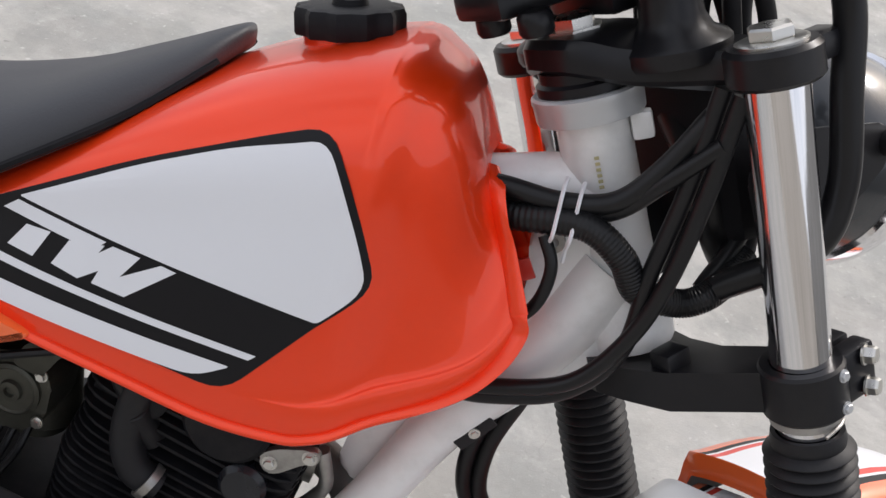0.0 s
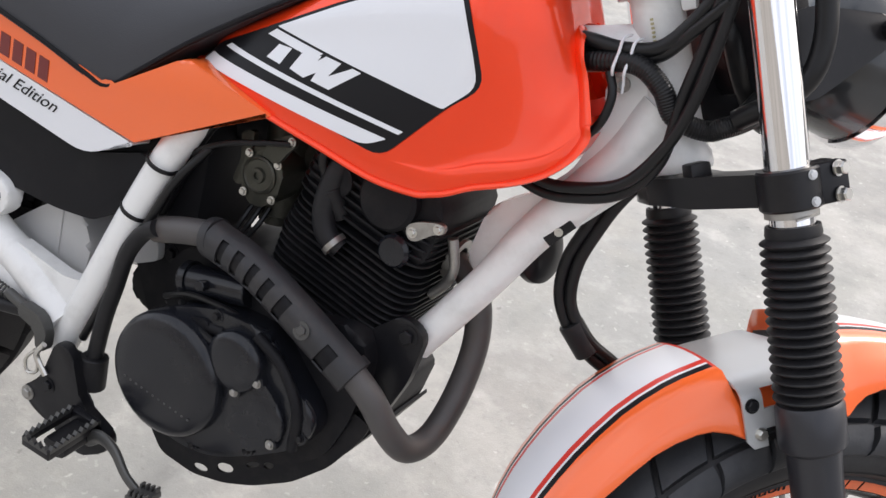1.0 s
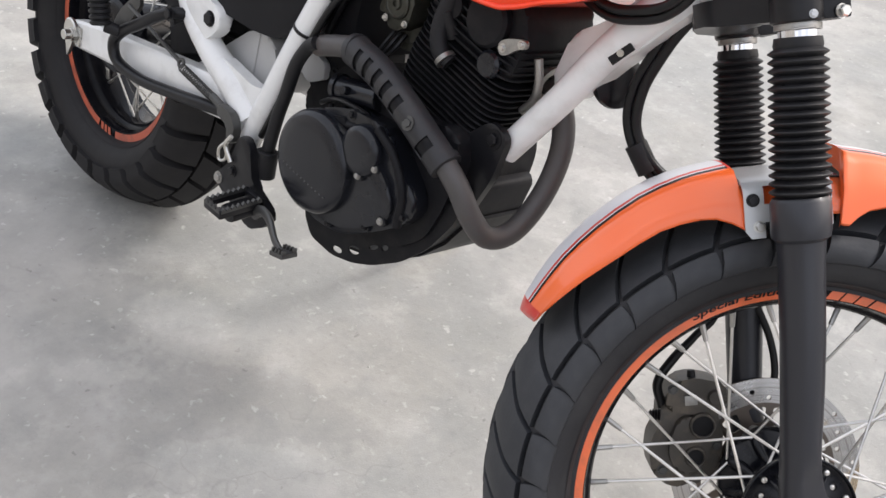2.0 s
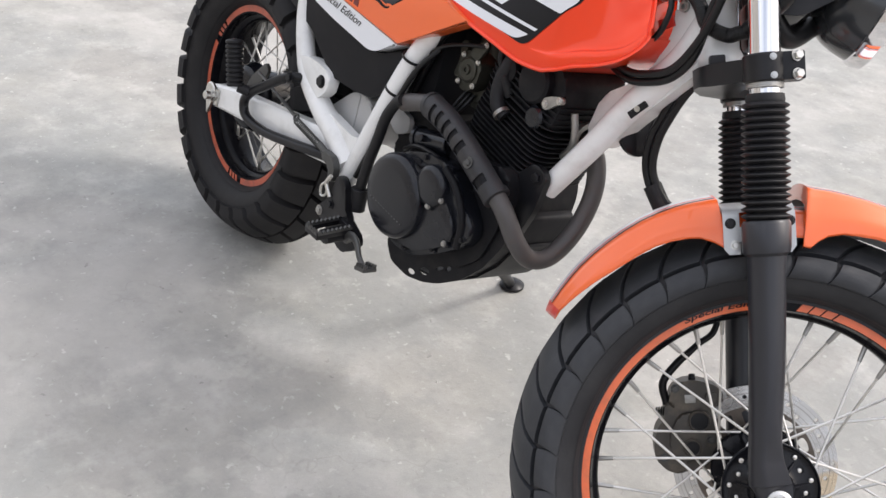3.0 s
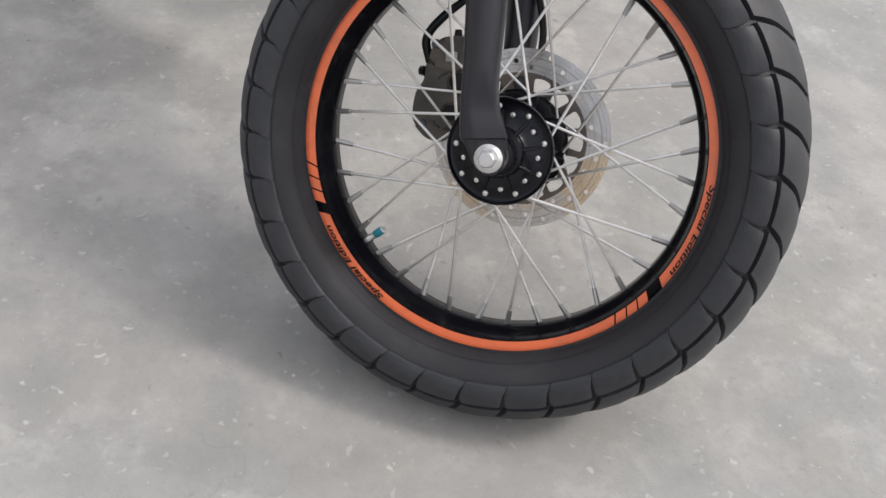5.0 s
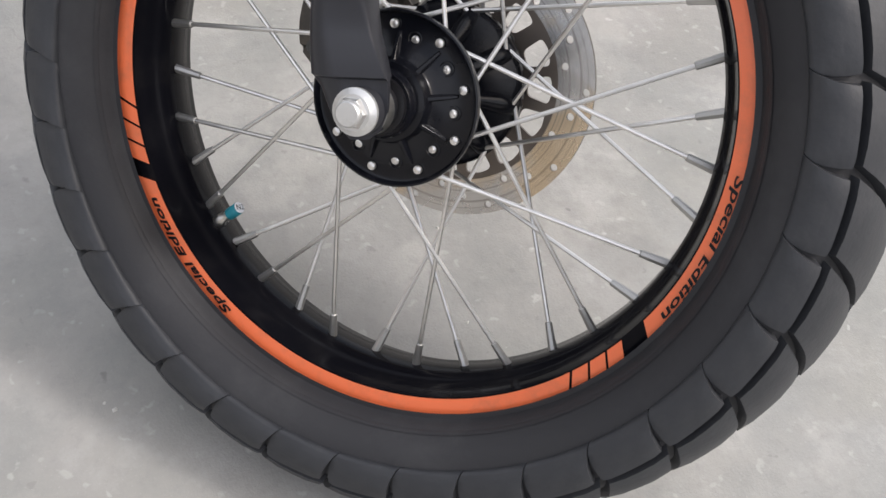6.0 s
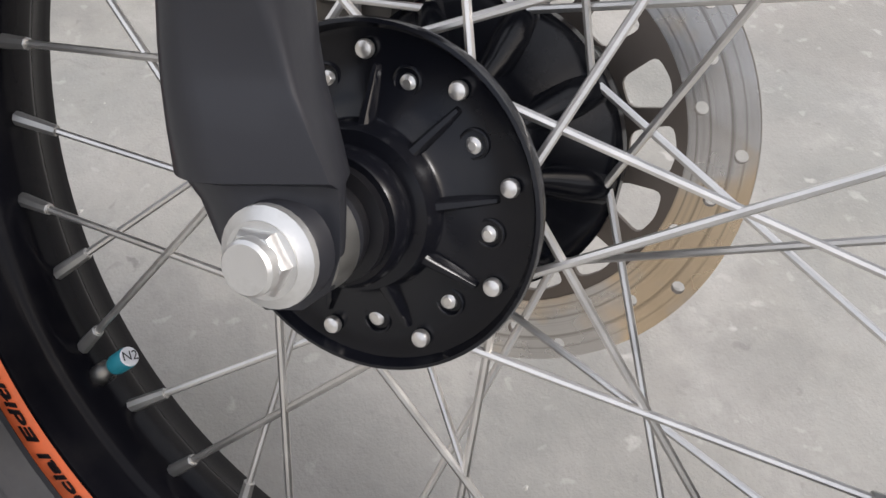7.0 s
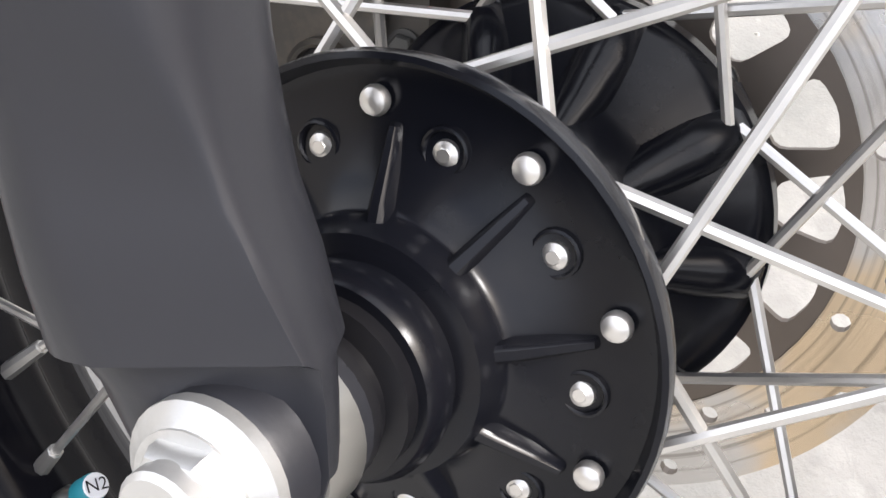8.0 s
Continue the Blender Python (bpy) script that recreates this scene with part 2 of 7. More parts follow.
def lathe(bm, prof, origin, axis, seg=32, closed=False, mi=0, start=0.0, sweep=2 * math.pi):
    """prof: (radius, distance along axis) turned round axis at origin."""
    axis = Vector(axis).normalized()
    u = axis.orthogonal().normalized()
    if abs(axis.y) > 0.99:
        u = Vector((1, 0, 0))
    v = axis.cross(u)
    o = Vector(origin)
    full = abs(sweep - 2 * math.pi) < 1e-6
    ns = seg if full else seg + 1
    rings = []
    for r, h in prof:
        if r < 1e-6:
            rings.append([bm.verts.new(o + axis * h)])
        else:
            rings.append([bm.verts.new(o + axis * h + r * (math.cos(a) * u + math.sin(a) * v)) for a in (start + sweep * j / seg for j in range(ns))])
    pairs = list(zip(rings, rings[1:])) + ([(rings[-1], rings[0])] if closed else [])
    for a, b in pairs:
        for j in range(seg):
            k = (j + 1) % ns
            if len(a) == 1 and len(b) > 1:
                f = bm.faces.new((a[0], b[k], b[j]))
            elif len(b) == 1 and len(a) > 1:
                f = bm.faces.new((a[j], a[k], b[0]))
            elif len(a) > 1:
                f = bm.faces.new((a[j], a[k], b[k], b[j]))
            f.material_index = mi
    return bm


def rod(bm, a, b, r, seg=12, r2=None, mi=0):
    a, b = Vector(a), Vector(b)
    l = (b - a).length
    r2 = r if r2 is None else r2
    e = min(0.15 * r, 0.001, 0.3 * l)
    return lathe(bm, [(0, 0), (r - e, 0), (r, e), (r2, l - e), (r2 - e, l), (0, l)], a, b - a, seg, mi=mi)


def box(bm, c, size, bevel=0.003, m=None, seg=2):
    b2 = bmesh.new()
    bmesh.ops.create_cube(b2, size=1)
    bmesh.ops.scale(b2, vec=size, verts=b2.verts)
    if bevel:
        bmesh.ops.bevel(b2, geom=b2.edges[:], offset=bevel, segments=seg, affect="EDGES", profile=0.6)
    mm = Matrix.Translation(c) @ (m or Matrix())
    bmesh.ops.transform(b2, matrix=mm, verts=b2.verts)
    return merge(bm, b2)


def merge(bm, b2, mi=None):
    vs = {v: bm.verts.new(v.co) for v in b2.verts}
    for f in b2.faces:
        try:
            nf = bm.faces.new([vs[v] for v in f.verts])
            nf.material_index = f.material_index if mi is None else mi
        except ValueError:
            pass
    b2.free()
    return bm


def prism(bm, outline, y0, y1, bevel=0.0, seg=2, mi=0):
    """An outline in (x, z) made solid from y0 to y1, with rounded rims."""
    b2 = bmesh.new()
    a = [b2.verts.new((x, y0, z)) for x, z in outline]
    b = [b2.verts.new((x, y1, z)) for x, z in outline]
    fs = [b2.faces.new(a), b2.faces.new(b)]
    n = len(a)
    for i in range(n):
        b2.faces.new((a[i], a[(i + 1) % n], b[(i + 1) % n], b[i]))
    if bevel:
        es = [e for f in fs for e in f.edges]
        bmesh.ops.bevel(b2, geom=es, offset=bevel, segments=seg, affect="EDGES", profile=0.6)
    return merge(bm, b2, mi)


def loft(bm, rings, closed=True, caps=True, mi=0):
    R = [[bm.verts.new(p) for p in ring] for ring in rings]
    n = len(R[0])
    for a, b in zip(R, R[1:]):
        for j in range(n if closed else n - 1):
            bm.faces.new((a[j], a[(j + 1) % n], b[(j + 1) % n], b[j])).material_index = mi
    if caps and closed:
        bm.faces.new(R[0]).material_index = mi
        bm.faces.new(R[-1]).material_index = mi
    return bm


def hexbolt(bm, p, axis, r=0.006, h=0.005, washer=1.5):
    """A hexagon head on a washer at p, standing up along axis."""
    axis = Vector(axis).normalized()
    if washer:
        lathe(bm, [(0, 0), (r * washer, 0), (r * washer, 0.0012), (0, 0.0012)], p, axis, 18)
    lathe(bm, [(0, 0), (r, 0), (r, h * 0.8), (r * 0.85, h), (0, h)], p, axis, 6)
    return bm


BOLTS = {}


def bolt(parent, p, axis, r=0.0048, h=0.005, washer=1.35, material=None):
    """One hexagon bolt as a piece of its own; alike bolts share a mesh."""
    key = (r, h, washer, material.name)
    if key not in BOLTS:
        bm = hexbolt(bmesh.new(), (0, 0, 0), (0, 0, 1), r, h, washer)
        bmesh.ops.recalc_face_normals(bm, faces=bm.faces)
        me = bpy.data.meshes.new("bolt")
        bm.to_mesh(me)
        bm.free()
        me.materials.append(material)
        BOLTS[key] = me
    o = new("bolt", BOLTS[key])
    o.parent = parent
    o.matrix_basis = Matrix.Translation(p) @ Vector(axis).to_track_quat("Z", "Y").to_matrix().to_4x4()
    return o


def rounded(pts, r=0.01, n=4):
    """An outline with its corners rounded; r may be a list."""
    out = []
    m = len(pts)
    for i, p in enumerate(pts):
        p = Vector(p)
        a, b = Vector(pts[i - 1]), Vector(pts[(i + 1) % m])
        rr = r[i] if isinstance(r, (list, tuple)) else r
        p0 = p + (a - p).normalized() * min(rr, (a - p).length * 0.45)
        p1 = p + (b - p).normalized() * min(rr, (b - p).length * 0.45)
        for k in range(n + 1):
            t = k / n
            out.append(tuple((1 - t) ** 2 * p0 + 2 * t * (1 - t) * p + t * t * p1))
    return out

# ---------------------------------------------------------------- ground
def ground_material():
    m = bpy.data.materials.new("worn_concrete")
    m.use_nodes = True
    nt = m.node_tree
    N, K = nt.nodes, nt.links
    bs = N["Principled BSDF"]
    tc = N.new("ShaderNodeTexCoord")

    def noise_tex(scale, detail, rough=0.6):
        n = N.new("ShaderNodeTexNoise")
        n.inputs["Scale"].default_value, n.inputs["Detail"].default_value, n.inputs["Roughness"].default_value = scale, detail, rough
        K.new(tc.outputs["Object"], n.inputs["Vector"])
        return n.outputs["Fac"]

    def ramp(fac, lo, hi, a, b):
        r = N.new("ShaderNodeMapRange")
        r.inputs[1].default_value, r.inputs[2].default_value, r.inputs[3].default_value, r.inputs[4].default_value = lo, hi, a, b
        K.new(fac, r.inputs[0])
        return r.outputs[0]

    def blend(fac, a, b):
        x = N.new("ShaderNodeMix")
        x.data_type = "RGBA"
        K.new(fac, x.inputs[0])
        for s, v in ((6, a), (7, b)):
            if isinstance(v, tuple):
                x.inputs[s].default_value = (*v, 1)
            else:
                K.new(v, x.inputs[s])
        return x.outputs[2]

    big = noise_tex(1.3, 6, 0.62)
    warm = noise_tex(2.3, 5, 0.6)
    mid = noise_tex(8.0, 7, 0.68)
    grit = noise_tex(60.0, 6, 0.72)
    fine = noise_tex(380.0, 2)
    col = blend(ramp(big, 0.44, 0.56, 0, 1), (0.318, 0.320, 0.306), (0.392, 0.382, 0.358))
    col = blend(ramp(warm, 0.50, 0.66, 0, 0.6), col, (0.402, 0.376, 0.338))
    col = blend(ramp(noise_tex(4.6, 6, 0.66), 0.48, 0.62, 0, 0.55), col, (0.314, 0.315, 0.290))
    col = blend(ramp(mid, 0.50, 0.70, 0, 0.75), col, (0.258, 0.264, 0.250))
    col = blend(ramp(mid, 0.32, 0.47, 0.60, 0.0), col, (0.49, 0.478, 0.455))
    col = blend(ramp(grit, 0.52, 0.72, 0, 0.34), col, (0.24, 0.236, 0.225))
    col = blend(ramp(fine, 0.62, 0.75, 0, 0.35), col, (0.50, 0.49, 0.47))
    # darker patches with a drawn edge, then lighter ones, cut from noise
    edged_patch = noise_tex(1.15, 7, 0.58)
    col = blend(ramp(edged_patch, 0.535, 0.550, 0, 0.30), col, (0.235, 0.233, 0.228))
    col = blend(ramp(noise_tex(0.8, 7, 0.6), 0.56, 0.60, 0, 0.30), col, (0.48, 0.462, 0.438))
    # hairline marks
    line = N.new("ShaderNodeMath")
    line.operation = "SUBTRACT"
    line.inputs[1].default_value = 0.5
    K.new(noise_tex(3.1, 4, 0.55), line.inputs[0])
    dist = N.new("ShaderNodeMath")
    dist.operation = "ABSOLUTE"
    K.new(line.outputs[0], dist.inputs[0])
    gate = N.new("ShaderNodeMath")
    gate.operation = "MULTIPLY"
    K.new(ramp(dist.outputs[0], 0.001, 0.006, 0.22, 0.0), gate.inputs[0])
    K.new(ramp(noise_tex(1.9, 3), 0.55, 0.66, 0, 1), gate.inputs[1])
    col = blend(gate.outputs[0], col, (0.20, 0.195, 0.185))
    jit = N.new("ShaderNodeTexNoise")
    jit.inputs["Scale"].default_value, jit.inputs["Detail"].default_value = 55, 3
    K.new(tc.outputs["Object"], jit.inputs["Vector"])
    shift = N.new("ShaderNodeVectorMath")
    shift.operation = "MULTIPLY_ADD"
    shift.inputs[1].default_value = (0.030, 0.030, 0.0)
    K.new(jit.outputs["Color"], shift.inputs[0])
    K.new(tc.outputs["Object"], shift.inputs[2])
    for sc, size, amt, tone in ((62, 0.26, 0.32, (0.54, 0.54, 0.51)), (30, 0.15, 0.48, (0.62, 0.61, 0.59)), (11, 0.055, 0.45, (0.66, 0.65, 0.63)), (19, 0.10, 0.50, (0.15, 0.145, 0.14)), (47, 0.16, 0.35, (0.20, 0.195, 0.185))):
        vor = N.new("ShaderNodeTexVoronoi")
        vor.inputs["Scale"].default_value = sc
        K.new(shift.outputs[0], vor.inputs["Vector"])
        spot = N.new("ShaderNodeMath")
        spot.operation = "MULTIPLY"
        K.new(ramp(vor.outputs["Distance"], size * 0.5, size, amt, 0.0), spot.inputs[0])
        sep = N.new("ShaderNodeSeparateColor")
        K.new(vor.outputs["Color"], sep.inputs[0])
        K.new(ramp(sep.outputs[0], 0.5, 0.75, 0, 1), spot.inputs[1])
        col = blend(spot.outputs[0], col, tone)
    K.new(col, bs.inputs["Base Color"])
    K.new(ramp(mid, 0.3, 0.7, 0.72, 0.92), bs.inputs["Roughness"])
    b1 = N.new("ShaderNodeBump")
    b1.inputs["Strength"].default_value, b1.inputs["Distance"].default_value = 0.32, 0.003
    K.new(grit, b1.inputs["Height"])
    b2 = N.new("ShaderNodeBump")
    b2.inputs["Strength"].default_value, b2.inputs["Distance"].default_value = 0.35, 0.0012
    K.new(fine, b2.inputs["Height"])
    K.new(b1.outputs[0], b2.inputs["Normal"])
    K.new(b2.outputs[0], bs.inputs["Normal"])
    return m


M_GROUND = ground_material()
bm = bmesh.new()
xs = [-900, -60, -8, -3] + [-2 + 0.25 * i for i in range(25)] + [5, 9, 60, 900]
ys = [-900, -60, -8, -3] + [-2 + 0.25 * i for i in range(21)] + [4, 9, 60, 900]
grid = [[bm.verts.new((x, y, 0)) for y in ys] for x in xs]
for i in range(len(xs) - 1):
    for j in range(len(ys) - 1):
        bm.faces.new((grid[i][j], grid[i + 1][j], grid[i + 1][j + 1], grid[i][j + 1]))
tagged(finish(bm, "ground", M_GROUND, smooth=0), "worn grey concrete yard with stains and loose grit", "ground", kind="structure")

# plain unseen walls, added for dark reflections, well away from the motorcycle
M_WALL = mat("unseen_wall_render", (0.34, 0.325, 0.30), 0.85, 0, 0, 0.25, 0.8, 40, 0.3, 0.01, dirt=(0.15, 0.14, 0.13), dirt_amount=0.6, dirt_scale=1.5)
for name, c, size in (("wall_south", (1.0, -4.6, 1.2), (18.0, 0.25, 2.4)), ("wall_east", (10.0, 3.0, 1.5), (0.25, 15.0, 3.0))):
    bm = bmesh.new()
    box(bm, c, size, 0.02)
    tagged(finish(bm, name, M_WALL, smooth=0), "unseen plain grey wall added for reflections", "wall", kind="structure")

# ---------------------------------------------------------------- the motorcycle's frames of reference
LEAN = 12.0
RAKE, STEER = radians(28.87), radians(42.5)
STEM = Vector((1.324, 0, 0.298))
KX = Vector((-math.sin(RAKE), 0, math.cos(RAKE)))
TURNED = Matrix.Translation(STEM) @ Matrix.Rotation(STEER, 4, KX) @ Matrix.Translation(-STEM)
HEAD = Matrix.Translation(STEM) @ Matrix.Rotation(-RAKE, 4, "Y")
FRONT = TURNED @ HEAD                                   # o ahead of the stem, y to the left, h up along the stem
FWHEEL = TURNED @ Matrix.Translation((1.350, 0, 0.3125))

bike = new("motorcycle")
bike.matrix_basis = pose(0, 0, 0, -LEAN)
tagged(bike, "orange and white trail motorcycle leaning on its side stand", "motorcycle")


# ---------------------------------------------------------------- wheels
def tyre_profile(R, half, bead, square=0.0):
    """Half section from the crown to the bead, as (radius, distance from the middle)."""
    H = R - bead
    return [(R, 0), (R - (0.010 - 0.003 * square) * H / 0.09, 0.38 * half), (R - (0.022 - 0.005 * square) * H / 0.09, (0.70 + 0.02 * square) * half), (R - 0.036 * H / 0.09, 0.92 * half), (R - 0.052 * H / 0.09, 1.0 * half),
            (R - 0.070 * H / 0.09, 0.93 * half), (R - 0.084 * H / 0.09, 0.76 * half), (bead, 0.60 * half)]


def build_tyre(wheel, label, R, half, bead, pitches, skew, rise=0.0085, fill=0.93, hooked=False, rubber=None, tread=None):
    """Carcass and its tread blocks, each block a piece of its own on one of four meshes. hooked: blocks that slant to the crown
    and run out on the shoulder in low overlapping steps."""
    base = R - rise + 0.001
    prof = spline([(r, y, 0) for r, y in tyre_profile(base, half, bead, 0.5 if hooked else 0.0)], 5)
    arc = [0.0]
    for a, b in zip(prof, prof[1:]):
        arc.append(arc[-1] + (b - a).length)
    full = arc[-1]

    def at(ang, w, lift):
        s = abs(w) * full
        i = min(len(arc) - 2, max(0, int(np.searchsorted(arc, s)) - 1))
        f = (s - arc[i]) / (arc[i + 1] - arc[i])
        p = prof[i].lerp(prof[i + 1], f)
        t = (prof[i + 1] - prof[i]).normalized()
        n = Vector((t.y, -t.x, 0))
        r, y = p.x + n.x * lift, p.y + n.y * lift
        y *= 1 if w >= 0 else -1
        return Vector((r * math.cos(ang), y, r * math.sin(ang)))

    bm = bmesh.new()
    ring = [(p.x, -p.y) for p in reversed(prof)] + [(p.x, p.y) for p in prof[1:]]
    ring = [(bead - 0.004, ring[0][1])] + ring + [(bead - 0.004, ring[-1][1])]
    lathe(bm, ring, (0, 0, 0), (0, -1, 0), 120)

    def block(a0, w0, w1, s0, s1, nw, na, gap, lift, bend=1.0):
        """A tread block from w0 to w1 across: gap(u) is the share of the pitch left open, lift(u, v) the height over the carcass."""
        bm = bmesh.new()
        top, low = [], []
        for i in range(nw + 1):
            u = i / nw
            mid = a0 + s0 + (s1 - s0) * u ** bend
            open_ = gap(u) * d / 2
            w = w0 + (w1 - w0) * u
            v = [2 * j / na - 1 for j in range(na + 1)]
            top.append([bm.verts.new(at(mid + (d / 2 - open_) * k, w0 + (w1 - w0) * (0.02 + 0.96 * u), lift(u, k))) for k in v])
            low.append([at(mid + (d / 2 - open_ * 0.55) * k, w, -0.002) for k in v])
        for i in range(nw):
            for j in range(na):
                bm.faces.new((top[i][j], top[i][j + 1], top[i + 1][j + 1], top[i + 1][j]))
        edge_t = top[0] + [top[i][na] for i in range(1, nw + 1)] + top[nw][-2::-1] + [top[i][0] for i in range(nw - 1, 0, -1)]
        edge_l = low[0] + [low[i][na] for i in range(1, nw + 1)] + low[nw][-2::-1] + [low[i][0] for i in range(nw - 1, 0, -1)]
        lv = [bm.verts.new(p) for p in edge_l]
        n = len(lv)
        for j in range(n):
            bm.faces.new((edge_t[j], edge_t[(j + 1) % n], lv[(j + 1) % n], lv[j]))
        bm.faces.new(lv)
        return bm

    # moulded rings on the sidewall
    for side in (-1, 1):
        for w in (0.64, 0.88) if not hooked else (0.90,):
            p, q = at(0, side * w, 0), at(0, side * (w + 0.02), 0)
            rib = bmesh.new()
            lathe(rib, [(p.x, -p.y), (p.x + 0.0005, -(p.y + side * 0.0016)), (q.x + 0.0005, -(q.y + side * 0.0016)), (q.x, -q.y)], (0, 0, 0), (0, -1, 0), 96)
            part("sidewall_rib", rib, rubber or M_TYRE, wheel)
    part("tyre", bm, rubber or M_TYRE, wheel, label)
    d = 2 * math.pi / pitches
    for side in (-1, 1):
        a = 0 if side < 0 else d / 2
        if hooked:
            inner = block(a, side * 0.012, side * 0.502, -0.72 * d, 0.0, 7, 4, lambda u: 0.135, lambda u, v: rise - (0.0012 if abs(v) == 1 else 0))
            outer = block(a, side * 0.532, side * 0.715, -0.02 * d, 0.16 * d, 14, 8, lambda u: 0.012 + 0.115 * max(0.0, 1 - u / 0.72),
                          lambda u, v: rise * (1 - 0.55 * u) + 0.0024 * v * min(1, u * 3) * max(0.0, 1 - u ** 3) - (0.0012 if abs(v) == 1 and u < 0.7 else 0) - (0.0018 if u > 0.96 else 0), 2.4)
        else:
            inner = block(a, side * 0.004, side * 0.222, -skew * d, skew * d, 5, 3, lambda u: 1 - fill, lambda u, v: rise)
            outer = block(a + d / 2, side * 0.232, side * 0.66, skew * d * 0.6, -skew * d * 0.5, 9, 5, lambda u: (1 - fill) * (1.1 + 0.9 * u), lambda u, v: rise * (1.0 if u < 0.86 else 0.6))
        for first in (inner, outer):
            ob = part("tread_block", first, tread or M_TREAD, wheel, "", 50)
            for i in range(1, pitches):
                shared("tread_block", ob, wheel, Matrix.Rotation(-i * d, 4, "Y"))


def build_rim(flange, bed, half):
    """Drop-centre rim, turned about y."""
    h = half
    prof = [(flange, -h), (flange - 0.0006, -h - 0.0022), (flange - 0.002, -h - 0.0028), (flange - 0.0185, -h - 0.0020), (flange - 0.0205, -h + 0.004),
            (flange - 0.022, -h + 0.014), (bed + 0.004, -h + 0.017), (bed, -h + 0.023), (bed, h - 0.023), (bed + 0.004, h - 0.017), (flange - 0.022, h - 0.014),
            (flange - 0.0205, h - 0.004), (flange - 0.0185, h + 0.0020), (flange - 0.002, h + 0.0028), (flange - 0.0006, h + 0.0022), (flange, h),
            (flange - 0.004, h - 0.003), (flange - 0.013, h - 0.006), (bed + 0.006, h - 0.02), (bed + 0.006, -h + 0.02), (flange - 0.013, -h + 0.006), (flange - 0.004, -h + 0.003)]
    return lathe(bmesh.new(), prof, (0, 0, 0), (0, 1, 0), 128, closed=True)


def arc_band(bm, r0, r1, y0, y1, a0, a1, n=24, slant=0.0, thick=0.0006):
    """A strip of tape on a rim's side from angle a0 to a1, with a small thickness."""
    for i in range(n):
        u0, u1 = i / n, (i + 1) / n
        q = []
        for u in (u0, u1):
            for r, y, s in ((r0, y0, 0), (r1, y1, slant)):
                a = radians(a0 + (a1 - a0) * u + s)
                q.append((r * math.cos(a), y, r * math.sin(a)))
        v = [bm.verts.new(p) for p in q]
        bm.faces.new((v[0], v[1], v[3], v[2]))
    return bm


def bend_text(text, size, radius, y, a_start, squeeze=1.0, shear=0.25, thick=0.0003):
    """Letters along a circle about y, upright outwards, that run towards falling angles."""
    cu = bpy.data.curves.new("lettering", "FONT")
    cu.body, cu.size, cu.shear, cu.extrude, cu.offset = text, size, shear, thick, 0.00016
    cu.resolution_u = 3
    ob = new("lettering", cu)
    dg = bpy.context.evaluated_depsgraph_get()
    dg.update()
    me = bpy.data.meshes.new_from_object(ob.evaluated_get(dg))
    bpy.data.objects.remove(ob)
    for v in me.vertices:
        a = radians(a_start) - v.co.x * squeeze / radius
        r = radius + v.co.y
        v.co = Vector((r * math.cos(a), y - v.co.z, r * math.sin(a)))
    return me


def spoke_set(parent, holes, radii, hub_y, rim_r, rim_y, cross, first, turn=-1, shift=0.0, lag=0.0):
    """Tangent spokes of one flange, each with its nipple."""
    for j in range(holes):
        a = radians(first + 360 / holes * j)
        hub_r = radii[j % 2]
        way = turn if j % 2 == 0 else -turn
        b = a + way * radians(cross) + radians(lag)
        side = 1 if hub_y > 0 else -1
        out = -side * (0.0035 if j % 2 else 0.0066)
        p = Vector((hub_r * math.cos(a), hub_y + out, hub_r * math.sin(a)))
        q = Vector((rim_r * math.cos(b), rim_y * side + shift, rim_r * math.sin(b)))
        d = (q - p).normalized()
        bm = bmesh.new()
        rod(bm, p, q - d * 0.002, 0.00175, 8)
        # the bend through the flange and the domed head on its outer face
        rod(bm, p, (p.x, hub_y + side * 0.001, p.z), 0.00175, 8)
        lathe(bm, [(0, 0.0022), (0.0016, 0.0020), (0.0029, 0.0013), (0.0034, 0.0), (0.0032, -0.0012), (0, -0.0012)], (p.x, hub_y + side * (0.0010 if j % 2 == 0 else -0.0012), p.z), (0, side, 0), 16)
        part("spoke", bm, M_SPOKE, parent, "dull steel spoke" if j == 0 else "")
        bm = bmesh.new()
        rod(bm, q - d * 0.019, q + d * 0.004, 0.0029, 8, 0.0036)
        part("nipple", bm, M_NIPPLE, parent)


front_wheel = new("front_wheel")
front_wheel.parent, front_wheel.matrix_basis = bike, FWHEEL
front_wheel["label"] = "wire-spoked front wheel with orange rim tape"
build_tyre(front_wheel, "block-tread rubber tyre with dusty sidewall", 0.338, 0.074, 0.2435, 34, 0.16, hooked=True)
part("rim", build_rim(0.2470, 0.2180, 0.036), M_RIM, front_wheel, "gloss black rim")
for n in range(3):
    g = 230.6 + 120.6 * n
    bm = bmesh.new()
    arc_band(bm, 0.2295, 0.2452, -0.0392, -0.0399, g + 0.9, g + 104.5, 60, -2.4)
    for s in range(3):
        arc_band(bm, 0.2295, 0.2452, -0.0392, -0.0399, g + 105.05 + 3.85 * s, g + 108.4 + 3.85 * s, 2, -2.4)
    part("rim_tape", bm, M_RIM_DECAL, front_wheel, "orange rim tape with slashes")
    me = bend_text("Special Edition", 0.0090, 0.2345, -0.0402, g + 30.8, 2.10)
    me.materials.append(M_BLACK_DECAL)
    o = new("lettering", me)
    o.parent = front_wheel
# rim is shifted left of the hub's middle to fit the camera's view
for o in front_wheel.children:
    o.matrix_basis = Matrix.Translation((0, 0.006, 0)) @ o.matrix_basis
